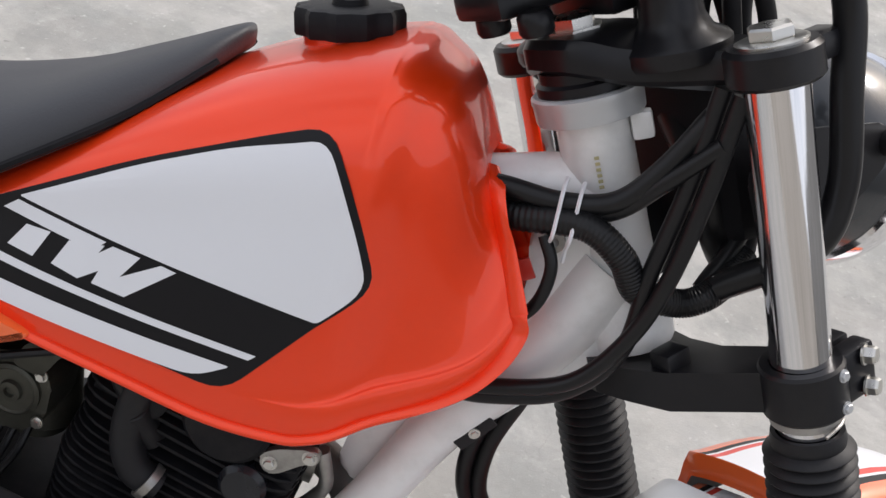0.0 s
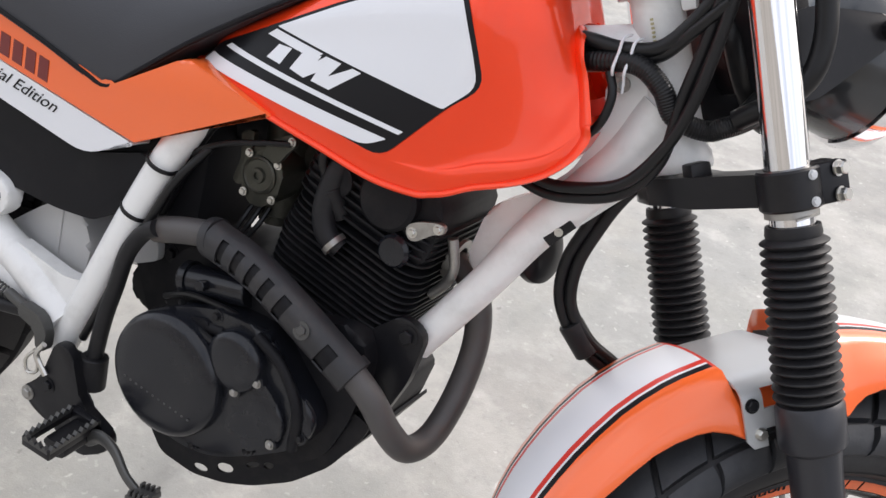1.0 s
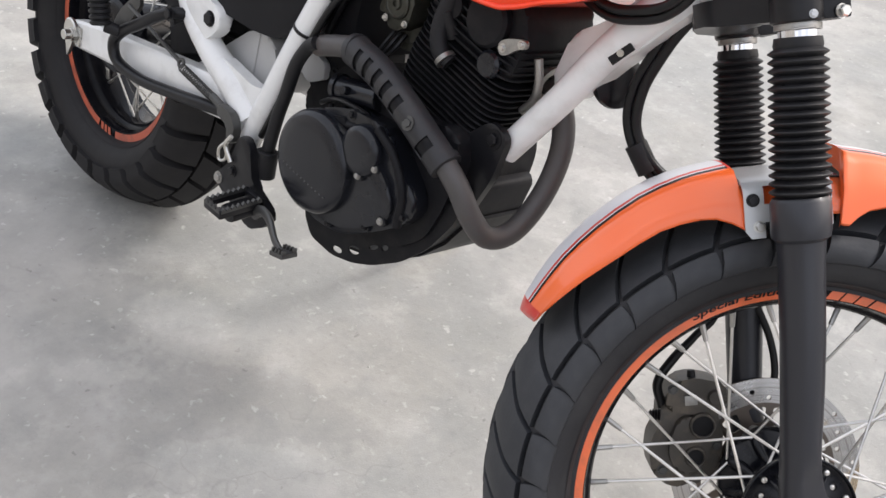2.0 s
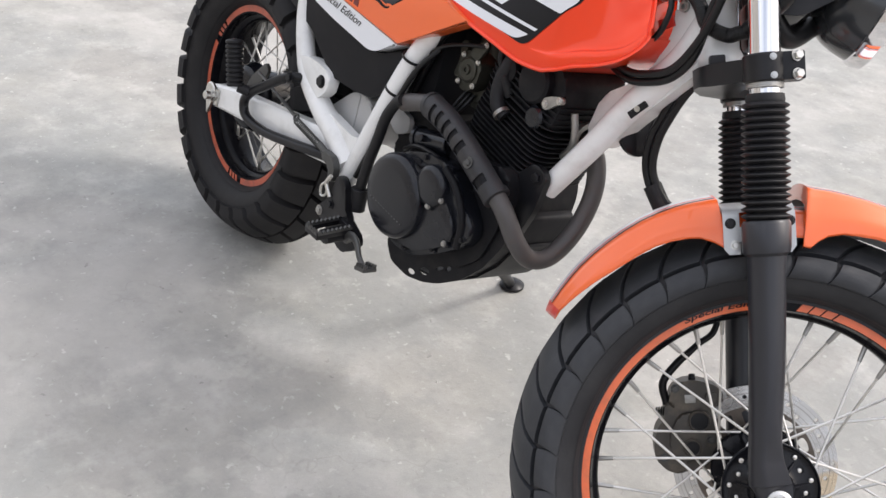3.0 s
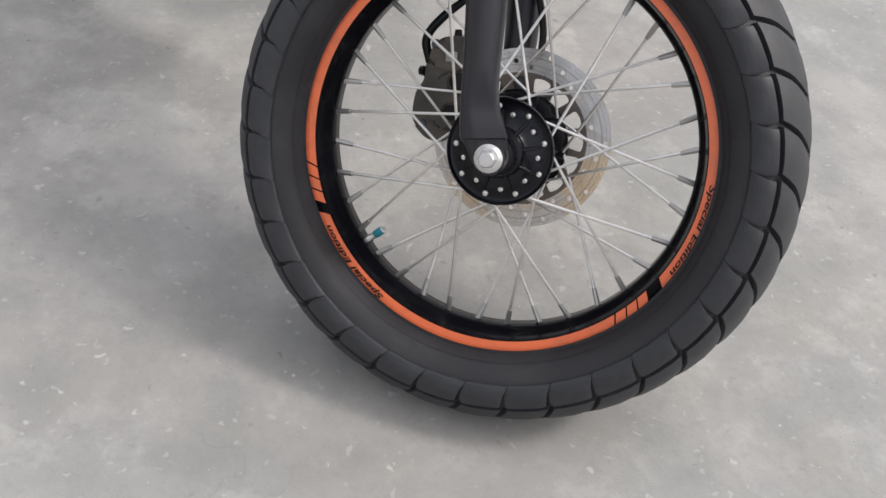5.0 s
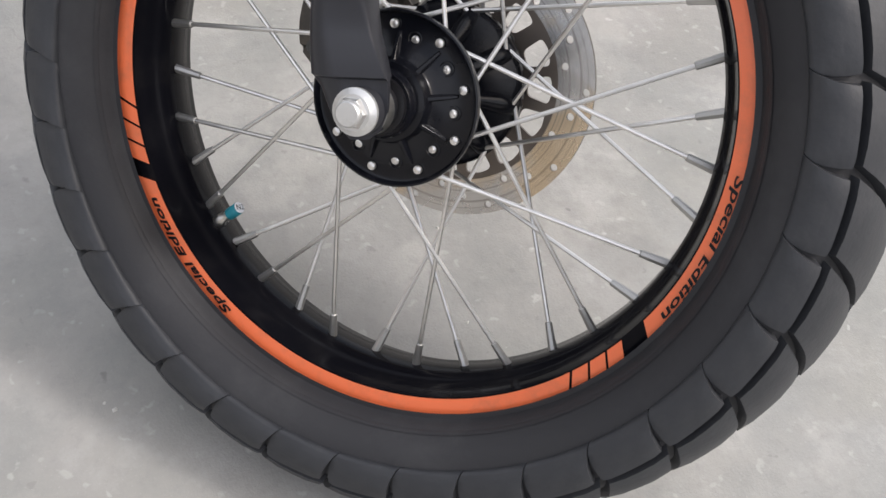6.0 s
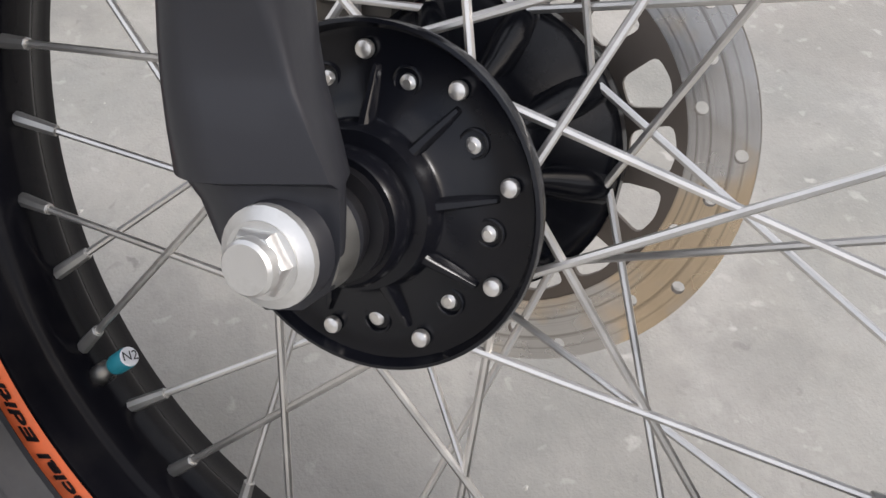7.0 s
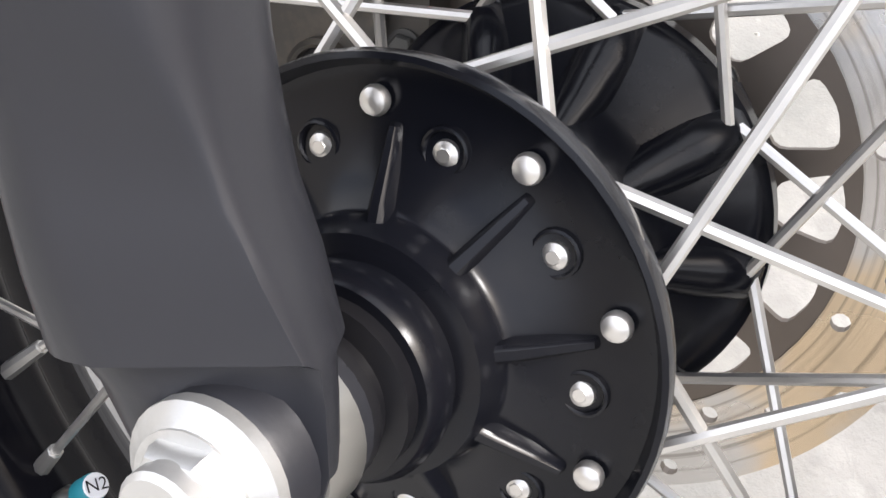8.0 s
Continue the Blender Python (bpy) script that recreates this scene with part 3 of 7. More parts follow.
# hub, turned about y: wide right flange, narrow waist, left flange that carries the disc
bm = bmesh.new()
lathe(bm, [(0.012, -0.076), (0.022, -0.076), (0.024, -0.073), (0.024, -0.069), (0.0225, -0.068), (0.0225, -0.065), (0.0275, -0.064), (0.0285, -0.060), (0.0285, -0.056), (0.0305, -0.0535), (0.038, -0.0505), (0.046, -0.0485), (0.0555, -0.0478), (0.0585, -0.0485), (0.0605, -0.0525), (0.0618, -0.0522), (0.0622, -0.0495), (0.0612, -0.0450),
           (0.046, -0.043), (0.032, -0.030), (0.030, 0.010), (0.040, 0.030), (0.060, 0.040), (0.064, 0.044), (0.064, 0.050), (0.060, 0.054), (0.050, 0.060), (0.046, 0.076), (0.020, 0.078)], (0, 0, 0), (0, 1, 0), 72)
part("hub", bm, M_HUB, front_wheel, "gloss black ribbed hub")
for j in range(9):
    a = radians(36.2 + 40 * j)
    u, w = Vector((math.cos(a), 0, math.sin(a))), Vector((-math.sin(a), 0, math.cos(a)))
    bm = bmesh.new()
    rows = []
    for r, y, half in ((0.026, -0.0600, 0.0022), (0.032, -0.0575, 0.0019), (0.040, -0.0535, 0.0016), (0.0465, -0.0505, 0.0012), (0.0475, -0.0465, 0.0010)):
        rows.append([u * r + w * k * half + Vector((0, yy, 0)) for k, yy in ((-1.7, -0.044), (-1.0, y + 0.0010), (-0.5, y), (0.5, y), (1.0, y + 0.0010), (1.7, -0.044))])
    part("hub_rib", loft(bm, rows), M_HUB, front_wheel, "", 40)
    # the deeper seat of each inner spoke head
    b = radians(21.2 + 40 * j)
    bm = bmesh.new()
    lathe(bm, [(0.0056, -0.001), (0.0053, 0.0006), (0.0047, 0.0008), (0.0043, 0.0004), (0.0042, -0.002)], (0.044 * math.cos(b), -0.0490, 0.044 * math.sin(b)), (0, -1, 0), 18)
    part("spoke_seat", bm, M_HUB, front_wheel, "", 40)
for j in range(9):
    # cast swellings behind the left flange
    a = radians(18 + 40 * j)
    bm = bmesh.new()
    u, w = Vector((math.cos(a), 0, math.sin(a))), Vector((-math.sin(a), 0, math.cos(a)))
    rows = []
    for r, y, half in ((0.027, 0.014, 0.0030), (0.033, 0.0175, 0.0048), (0.042, 0.0255, 0.0066), (0.052, 0.0320, 0.0076), (0.0605, 0.0370, 0.0070), (0.0632, 0.0420, 0.0060)):
        rows.append([u * r + w * k * half + Vector((0, y + d, 0)) for k, d in ((-1.6, 0.012), (-1.1, 0.0052), (-0.8, 0.0024), (-0.4, 0.0006), (0, 0), (0.4, 0.0006), (0.8, 0.0024), (1.1, 0.0052), (1.6, 0.012))])
    loft(bm, rows)
    part("hub_boss", bm, M_HUB, front_wheel, "", 60)
spoke_set(front_wheel, 18, (0.0515, 0.0434), -0.0492, 0.2161, 0.0035, 60, 0.8, -1, 0.006, -0.9)
spoke_set(front_wheel, 18, (0.0560, 0.0560), 0.0470, 0.2161, 0.0035, 60, 10.8, 1, 0.006, -0.9)


def pierced(rings, thick):
    """A flat plate in the xz plane from closed outlines (the first outside, the rest holes), made solid along y."""
    b = bmesh.new()
    edges = []
    for pts in rings:
        v = [b.verts.new((x, 0, z)) for x, z in pts]
        for i in range(len(v)):
            edges.append(b.edges.new((v[i], v[(i + 1) % len(v)])))
    bmesh.ops.triangle_fill(b, use_beauty=True, use_dissolve=False, edges=edges)
    ext = bmesh.ops.extrude_face_region(b, geom=b.faces[:])
    bmesh.ops.translate(b, vec=(0, thick, 0), verts=[e for e in ext["geom"] if isinstance(e, bmesh.types.BMVert)])
    b.normal_update()
    for f in b.faces:
        f.material_index = 0 if abs(f.normal.y) > 0.5 else 1
    return b


def ring_pts(r, n, c=(0, 0)):
    return [(c[0] + r * math.cos(2 * math.pi * i / n), c[1] + r * math.sin(2 * math.pi * i / n)) for i in range(n)]


def polar(pts, turn):
    return [(r * math.cos(radians(turn) + h), r * math.sin(radians(turn) + h)) for r, h in pts]


track = [ring_pts(0.1120, 96), ring_pts(0.0825, 72)]
for n in range(30):
    a = radians(12 * n + 4)
    r = (0.0885, 0.0965, 0.1050)[n % 3]
    track.append(ring_pts(0.0031, 10, (r * math.cos(a), r * math.sin(a))))
part("brake_disc", pierced(track, 0.0038), [M_DISC, M_CARRIER], front_wheel, "drilled brake disc with a straw-tinted track", 30, Matrix.Translation((0, 0.080, 0)))
spider = [ring_pts(0.0835, 72), ring_pts(0.044, 48)]
for n in range(15):
    spider.append(rounded(polar([(0.0580, -0.11), (0.0580, 0.11), (0.0765, 0.150), (0.0785, 0.0), (0.0765, -0.150)], 72 * (n // 3) + 22.5 * (n % 3) + 4.5), 0.004, 3))
part("disc_carrier", pierced(spider, 0.0030), [M_CARRIER, M_CARRIER], front_wheel, "brown-black disc carrier with windows", 30, Matrix.Translation((0, 0.0806, 0)))
for j in range(6):
    a = radians(60 * j + 10)
    bolt(front_wheel, (0.051 * math.cos(a), 0.0805, 0.051 * math.sin(a)), (0, -1, 0), 0.005, 0.004, 1.3, M_STEEL)
bm = bmesh.new()
va = radians(244.2)
vd = Vector((-math.cos(va), -0.16, -math.sin(va))).normalized()
vp = Vector((0.214 * math.cos(va), 0.002, 0.214 * math.sin(va)))
lathe(bm, [(0.0055, -0.004), (0.0055, 0.004), (0.004, 0.006), (0.004, 0.014), (0, 0.014)], vp, vd, 12)
part("valve", bm, M_STEEL, front_wheel)
bm = bmesh.new()
lathe(bm, [(0.0048, 0.012), (0.0052, 0.014), (0.0052, 0.024), (0.0044, 0.0255), (0, 0.0255)], vp, vd, 14)
part("valve_cap", bm, M_CAP_TEAL, front_wheel, "teal plastic valve cap")
bm = bmesh.new()
lathe(bm, [(0, 0.0250), (0.0048, 0.0250), (0.0048, 0.0256), (0.0044, 0.0260), (0, 0.0260)], vp, vd, 18)
part("cap_face", bm, M_WHITE_DECAL, front_wheel, "white lettered face of the valve cap")
cu = bpy.data.curves.new("lettering", "FONT")
cu.body, cu.size, cu.align_x, cu.align_y = "N2", 0.0066, "CENTER", "CENTER"
tmp = new("lettering", cu)
dg = bpy.context.evaluated_depsgraph_get()
dg.update()
me = bpy.data.meshes.new_from_object(tmp.evaluated_get(dg))
bpy.data.objects.remove(tmp)
me.materials.append(M_BLACK_DECAL)
o = new("lettering", me)
o.parent = front_wheel
o.matrix_basis = Matrix.Translation(vp + vd * 0.0263) @ vd.to_track_quat("Z", "Y").to_matrix().to_4x4()

# ---------------------------------------------------------------- fork
FY = 0.112
fo = lambda h: 0.0175 + 0.042 * h            # the legs' line, ahead of the stem


def fork_leg(y):
    side = -1 if y < 0 else 1
    rings = []
    for h, a, b, dz in ((0.345, 0.0265, 0.0265, 0), (0.341, 0.0290, 0.0290, 0), (0.312, 0.0290, 0.0290, 0), (0.306, 0.0280, 0.0280, 0), (0.302, 0.0235, 0.0235, 0), (0.28, 0.0225, 0.0225, 0), (0.20, 0.0220, 0.0225, 0), (0.15, 0.0214, 0.0225, -0.0008), (0.12, 0.0206, 0.0225, -0.0016), (0.10, 0.0199, 0.0225, -0.0024), (0.085, 0.0196, 0.0225, -0.0027), (0.072, 0.0197, 0.0225, -0.0027),
                        (0.060, 0.0204, 0.0225, -0.0024), (0.048, 0.0216, 0.0224, -0.0014), (0.036, 0.0236, 0.0222, 0.0008), (0.022, 0.0258, 0.0200, 0.0034), (0.020, 0.0256, 0.0140, 0.0038), (0.013, 0.0232, 0.0118, 0.007), (0.000, 0.0205, 0.0100, 0.010), (-0.012, 0.0150, 0.0095, 0.012), (-0.019, 0.006, 0.0080, 0.0125)):
        ring = []
        low = min(1, max(0, (0.13 - h) / 0.07))
        inset = 0.0085 * min(1, max(0, (0.20 - h) / 0.17)) ** 1.3
        for j in range(56):
            t = 2 * math.pi * (j + 0.5) / 56
            c, s = math.cos(t), math.sin(t)
            n = 2.0 + 0.5 * low
            dx, dy = a * math.copysign(abs(c) ** (2 / n), c), b * math.copysign(abs(s) ** (2 / n), s)
            # flat front facet that meets the outer face in a crease
            if dy * side > 0:
                lim = b * (1.02 - 0.10 * low) - max(0, dx + 0.006) * 0.46 * low + max(0, 1 - low) * 0.01
                dy = side * min(abs(dy), max(0.001, lim))
            ring.append((fo(h) + dz + dx, y - side * inset + dy, h))
        rings.append(ring)
    bm = loft(bmesh.new(), rings)
    # axle boss
    lathe(bm, [(0, -0.0105), (0.0145, -0.0105), (0.0162, -0.0080), (0.0168, 0.016), (0, 0.016)] if side < 0 else [(0, -0.016), (0.018, -0.016), (0.018, 0.012), (0.0165, 0.015), (0, 0.015)], (0.030, y - side * 0.0085, 0), (0, 1, 0), 28)
    leg = part("fork_leg", bm, M_FORK, bike, "grey cast fork slider", 35, FRONT)
    bm = bmesh.new()
    n, h0, h1 = 17, 0.346, 0.487
    prof = [(0.0225, h0 - 0.004), (0.0275, h0 - 0.004)]
    for i in range(n):
        z = h0 + (h1 - h0) * i / n
        d = (h1 - h0) / n
        big = 0.0297 - 0.0012 * i / n
        prof += [(0.0228, z), (big - 0.0006, z + d * 0.38), (big, z + d * 0.5), (big - 0.0006, z + d * 0.62)]
    prof += [(0.0228, h1), (0.0235, h1 + 0.003), (0.0225, h1 + 0.010), (0.0195, h1 + 0.010)]
    ax = (Vector((fo(1), y, 1)) - Vector((fo(0), y, 0))).normalized()
    lathe(bm, prof, (fo(0), y, 0), ax, 40)
    part("gaiter", bm, M_RUBBER, leg, "ribbed black rubber fork gaiter", 30)
    bm = bmesh.new()
    rod(bm, (fo(0.46), y, 0.46), (fo(0.725), y, 0.725), 0.0186, 40)
    part("stanchion", bm, M_CHROME, leg, "chromed fork tube")
    bm = bmesh.new()
    lathe(bm, [(0.0196, 0), (0.0222, 0.0005), (0.0222, 0.0065), (0.0196, 0.007)], (fo(0.503), y, 0.503), ax, 32, closed=True)
    tube(bm, [(fo(0.506) + 0.01, y - 0.020, 0.5045), (fo(0.506) + 0.002, y - 0.0230, 0.5045), (fo(0.506) - 0.012, y - 0.0245, 0.5040)], 0.0011, 6, 4)
    part("gaiter_clip", bm, M_ALU, leg)
    return leg


fork_leg(-FY)
fork_leg(FY)
bm = bmesh.new()
END = (0.030, -0.1135, 0)
lathe(bm, [(0, -0.001), (0.0158, -0.001), (0.0158, 0.0018), (0.0134, 0.0032), (0.0120, 0.0044), (0.0120, 0.005), (0, 0.005)], END, (0, -1, 0), 28)
lathe(bm, [(0, 0.006), (0.0108, 0.004), (0.0108, 0.0072), (0.0096, 0.0092), (0.0080, 0.0094), (0, 0.0094)], END, (0, -1, 0), 6)
lathe(bm, [(0, 0.0085), (0.0088, 0.0085), (0.0086, 0.0122), (0.0076, 0.0134), (0, 0.0136)], END, (0, -1, 0), 24)
part("axle_bolt", bm, M_ZINC, bike, "zinc-plated axle bolt and washer", 30, FRONT)
bm = bmesh.new()
lathe(bm, [(0.008, -0.104), (0.0178, -0.104), (0.0182, -0.0925), (0.0150, -0.0915), (0.0150, -0.0885), (0.008, -0.0885)], (0.030, 0, 0), (0, 1, 0), 32)
part("axle_spacer", bm, M_STEEL, bike, "bare steel axle spacer", 30, FRONT)
bm = bmesh.new()
lathe(bm, [(0.010, -0.0895), (0.0165, -0.0895), (0.0170, -0.085), (0.0155, -0.0845), (0.0155, -0.081), (0.0198, -0.080), (0.0198, -0.075), (0.010, -0.075)], (0.030, 0, 0), (0, 1, 0), 32)
part("dust_seal", bm, M_BLACK, bike, "", 30, FRONT)

# caliper on the left leg: a lower body with two bores, an upper cylinder, slide pin, bleed nipple and a lighter pad
bm = bmesh.new()
prism(bm, rounded([(-0.092, 0.102), (-0.095, 0.076), (-0.106, 0.062), (-0.1105, 0.041), (-0.1095, 0.020), (-0.094, 0.003), (-0.073, -0.003), (-0.058, 0.009), (-0.040, 0.004), (-0.026, 0.030), (-0.022, 0.062), (-0.030, 0.096)], 0.007), 0.066, 0.112, 0.006, 3)
prism(bm, rounded([(-0.086, 0.060), (-0.089, 0.040), (-0.080, 0.018), (-0.060, 0.014), (-0.044, 0.030), (-0.036, 0.060), (-0.046, 0.084), (-0.072, 0.086)], 0.010), 0.058, 0.070, 0.004, 3)
caliper = part("brake_caliper", bm, M_CALIPER, bike, "worn dark brake caliper", 30, FRONT @ Matrix.Translation((0.003, 0, -0.005)))
bm = bmesh.new()
prism(bm, rounded([(-0.088, 0.094), (-0.086, 0.112), (-0.075, 0.128), (-0.050, 0.131), (-0.024, 0.123), (-0.011, 0.110), (-0.016, 0.092), (-0.050, 0.086)], 0.008), 0.060, 0.106, 0.007, 3)
rod(bm, (-0.030, 0.054, 0.106), (-0.030, 0.110, 0.106), 0.0085, 16)
part("cylinder_block", bm, M_CALIPER, caliper, "", 30)
for x, z, r in ((-0.0473, 0.0735, 0.0125), (-0.0587, 0.0367, 0.0098)):
    bm = bmesh.new()
    lathe(bm, [(r, -0.004), (r + 0.0035, -0.004), (r + 0.0030, 0.0035), (r + 0.0012, 0.0048), (r, 0.0040)], (x, 0.058, z), (0, -1, 0), 24, closed=True)
    part("bore_rim", bm, M_CALIPER, caliper, "", 30)
    # flat black disc paints the shade inside the bore
    bm = bmesh.new()
    lathe(bm, [(0, 0.0006), (r + 0.0004, 0.0006), (r + 0.0004, -0.002), (0, -0.002)], (x, 0.058, z), (0, -1, 0), 20)
    part("piston_bore", bm, M_BLACK, caliper, "black disc for the shaded bore", 30)
bm = bmesh.new()
for k in range(4):
    rod(bm, (-0.0935 - 0.0032 * k, 0.078, 0.0855 + 0.0004 * k), (-0.0957 - 0.0032 * k, 0.078, 0.0858 + 0.0004 * k), 0.0080 - 0.0006 * k, 16, 0.0064 - 0.0006 * k)
part("slide_pin_boot", bm, M_RUBBER, caliper, "ribbed rubber boot", 30)
bm = bmesh.new()
rod(bm, (-0.0536, 0.072, 0.124), (-0.0536, 0.072, 0.130), 0.0034, 12)
rod(bm, (-0.0536, 0.072, 0.129), (-0.0534, 0.072, 0.138), 0.0052, 14, 0.0044)
part("bleed_nipple", bm, M_RUBBER, caliper, "capped bleed nipple", 30)
part("pad_cover", box(bmesh.new(), (-0.0583, 0.0588, 0.105), (0.015, 0.003, 0.012), 0.001), M_ALU, caliper, "lighter metal pad")
for x, z, y in ((-0.097, 0.022, 0.066), (-0.032, 0.046, 0.066), (-0.078, 0.120, 0.060)):
    bolt(caliper, (x, y, z), (0, -1, 0), 0.0048, 0.004, 1.3, M_DULL)

# clamps
bm = bmesh.new()
for y in (-FY, FY):
    o = fo(0.527)
    lathe(bm, [(0.0188, 0.510), (0.0245, 0.510), (0.0262, 0.512), (0.0262, 0.542), (0.0245, 0.544), (0.0188, 0.544)], (o, y, 0), (0, 0, 1), 32, closed=True)
    s = -1 if y < 0 else 1
    arm = [[(o - 0.027 + dx, y - s * 0.012, z) for dx, z in ((0.004, 0.514), (0.046, 0.512), (0.046, 0.541), (0.004, 0.542))], [(-0.020 + dx, s * 0.055, z) for dx, z in ((0, 0.517), (0.052, 0.514), (0.052, 0.541), (0, 0.545))],
           [(-0.030 + dx, s * 0.028, z) for dx, z in ((0, 0.520), (0.060, 0.516), (0.060, 0.540), (0, 0.545))], [(-0.034 + dx, 0, z) for dx, z in ((0, 0.520), (0.068, 0.516), (0.068, 0.540), (0, 0.545))]]
    loft(bm, arm)
bmesh.ops.bevel(bm, geom=[e for e in bm.edges if e.is_manifold and len(e.link_faces) == 2 and e.calc_face_angle(0) > 1.2 and e.calc_length() > 0.02], offset=0.003, segments=2, affect="EDGES")
lower = part("lower_fork_clamp", bm, M_BLACK, bike, "black cast lower fork clamp", 30, FRONT)
for s in (-1, 1):
    o = fo(0.527)
    part("pinch_lug", box(bmesh.new(), (o + 0.028, s * (FY + 0.0115), 0.527), (0.032, 0.0150, 0.034), 0.003), M_BLACK, lower)
    part("pinch_lug", box(bmesh.new(), (o + 0.028, s * (FY - 0.0065), 0.527), (0.032, 0.0150, 0.034), 0.003), M_BLACK, lower)
    part("steering_stop", box(bmesh.new(), (-0.008, s * 0.050, 0.549), (0.020, 0.018, 0.014), 0.003), M_BLACK, lower)
for y in (-FY, FY):
    s = -1 if y < 0 else 1
    for z in (0.516, 0.538):
        bolt(lower, (fo(0.527) + 0.006, y + s * 0.0255, z), (0, s, 0), 0.0032, 0.003, 1.3, M_SILVER)
        bolt(lower, (fo(0.527) + 0.034, y + s * 0.0190, z), (0.35, s, 0), 0.0058, 0.008, 1.2, M_STEEL)
# upper clamp: a raised middle with curved arms that drop to the legs
bm = bmesh.new()
for s in (-1, 1):
    rings = []
    for y, o, half, z0, z1 in ((0, 0.004, 0.030, 0.736, 0.758), (0.016, 0.005, 0.030, 0.736, 0.758), (0.030, 0.012, 0.029, 0.732, 0.755), (0.045, 0.024, 0.027, 0.725, 0.747), (0.062, 0.038, 0.023, 0.720, 0.741), (0.080, 0.048, 0.021, 0.718, 0.738), (0.100, 0.053, 0.022, 0.718, 0.737)):
        rings.append([(o + dx * half, s * y, z) for dx, z in ((-1, z0 + 0.004), (-0.85, z0), (0.85, z0), (1, z0 + 0.004), (1, z1 - 0.005), (0.85, z1), (-0.85, z1), (-1, z1 - 0.005))])
    cols = [spline(c, 4) for c in zip(*rings)]
    loft(bm, [list(r) for r in zip(*cols)])
    lathe(bm, [(0.019, 0.717), (0.025, 0.717), (0.0275, 0.7195), (0.0275, 0.736), (0.025, 0.739), (0.019, 0.739)], (fo(0.718), s * FY, 0), (0, 0, 1), 36, closed=True)
    box(bm, (fo(0.718) + 0.034, s * FY, 0.728), (0.034, 0.024, 0.017), 0.005)
    # base of the bar riser
    lathe(bm, [(0.0, 0.732), (0.032, 0.732), (0.0335, 0.735), (0.0335, 0.742), (0.031, 0.745), (0.024, 0.749), (0.0195, 0.758), (0.0180, 0.774), (0.0175, 0.792), (0, 0.792)], (0.034, s * 0.052, 0), (0, 0, 1), 28)
upper = part("upper_fork_clamp", bm, M_BLACK, bike, "black cast upper fork clamp", 35, FRONT)
for s in (-1, 1):
    bm = bmesh.new()
    lathe(bm, [(0, 0.738), (0.0205, 0.738), (0.0205, 0.7405), (0.018, 0.7415), (0, 0.7415)], (fo(0.718), s * FY, 0), (0, 0, 1), 28)
    lathe(bm, [(0, 0.741), (0.0125, 0.741), (0.0138, 0.7422), (0.0138, 0.7475), (0.0122, 0.7490), (0.0060, 0.7494), (0, 0.7494)], (fo(0.718), s * FY, 0), (0, 0, 1), 6)
    part("fork_cap", bm, M_STEEL, upper, "zinc hexagon fork cap", 30)
    bolt(upper, (fo(0.718) + 0.051, s * (FY + 0.002), 0.728), (1, 0, 0), 0.0065, 0.008, 1.2, M_STEEL)
bm = bmesh.new()
lathe(bm, [(0, 0.757), (0.018, 0.757), (0.018, 0.7595), (0.0135, 0.7595), (0.0135, 0.766), (0.011, 0.768), (0, 0.768)], (0.004, 0, 0), (0, 0, 1), 6)
part("stem_nut", bm, M_STEEL, upper, "steel stem nut", 30)
bm = bmesh.new()
for y in (-0.052, 0.052):
    lathe(bm, [(0, -0.016), (0.022, -0.016), (0.024, -0.012), (0.024, 0.012), (0.022, 0.016), (0, 0.016)], (0.034, y, 0.806), (0, 1, 0), 24)
box(bm, (0.034, 0, 0.806), (0.030, 0.075, 0.022), 0.006)
part("handlebar_clamp", bm, M_BLACK, bike, "black handlebar clamp", 35, FRONT)
bm = bmesh.new()
tube(bm, [(-0.10, -0.36, 0.92), (-0.05, -0.25, 0.915), (0.015, -0.14, 0.84), (0.034, -0.085, 0.806), (0.034, 0.085, 0.806), (0.015, 0.14, 0.84), (-0.05, 0.25, 0.915), (-0.10, 0.36, 0.92)], 0.011, 14, 8)
part("handlebar", bm, M_BLACK, bike, "", 30, FRONT)
# instrument added above the clamp, also to shade it from the sky
bm = bmesh.new()
lathe(bm, [(0, 0.794), (0.020, 0.794), (0.040, 0.797), (0.056, 0.803), (0.062, 0.812), (0.063, 0.850), (0.060, 0.854), (0.056, 0.854), (0.055, 0.850), (0, 0.850)], (-0.010, 0, 0), (0, 0, 1), 44)
part("speedometer", bm, M_BLACK, bike, "black round instrument over the fork clamp", 35, FRONT)
bm = bmesh.new()
lathe(bm, [(0.022, 0.704), (0.0345, 0.704), (0.0349, 0.706), (0.0351, 0.715), (0.0358, 0.717), (0.0358, 0.7205), (0.034, 0.722), (0.022, 0.722)], (0.004, 0, 0), (0, 0, 1), 32, closed=True)
part("headset_cup", bm, M_SILVER, bike, "", 30, FRONT)
bm = bmesh.new()
lathe(bm, [(0.018, 0.720), (0.0300, 0.720), (0.0312, 0.722), (0.0312, 0.728), (0.0285, 0.730), (0.0285, 0.7365), (0.018, 0.7365)], (0.004, 0, 0), (0, 0, 1), 32, closed=True)
part("stem_adjuster", bm, M_BLACK, upper, "black slotted steering-stem adjuster", 30)
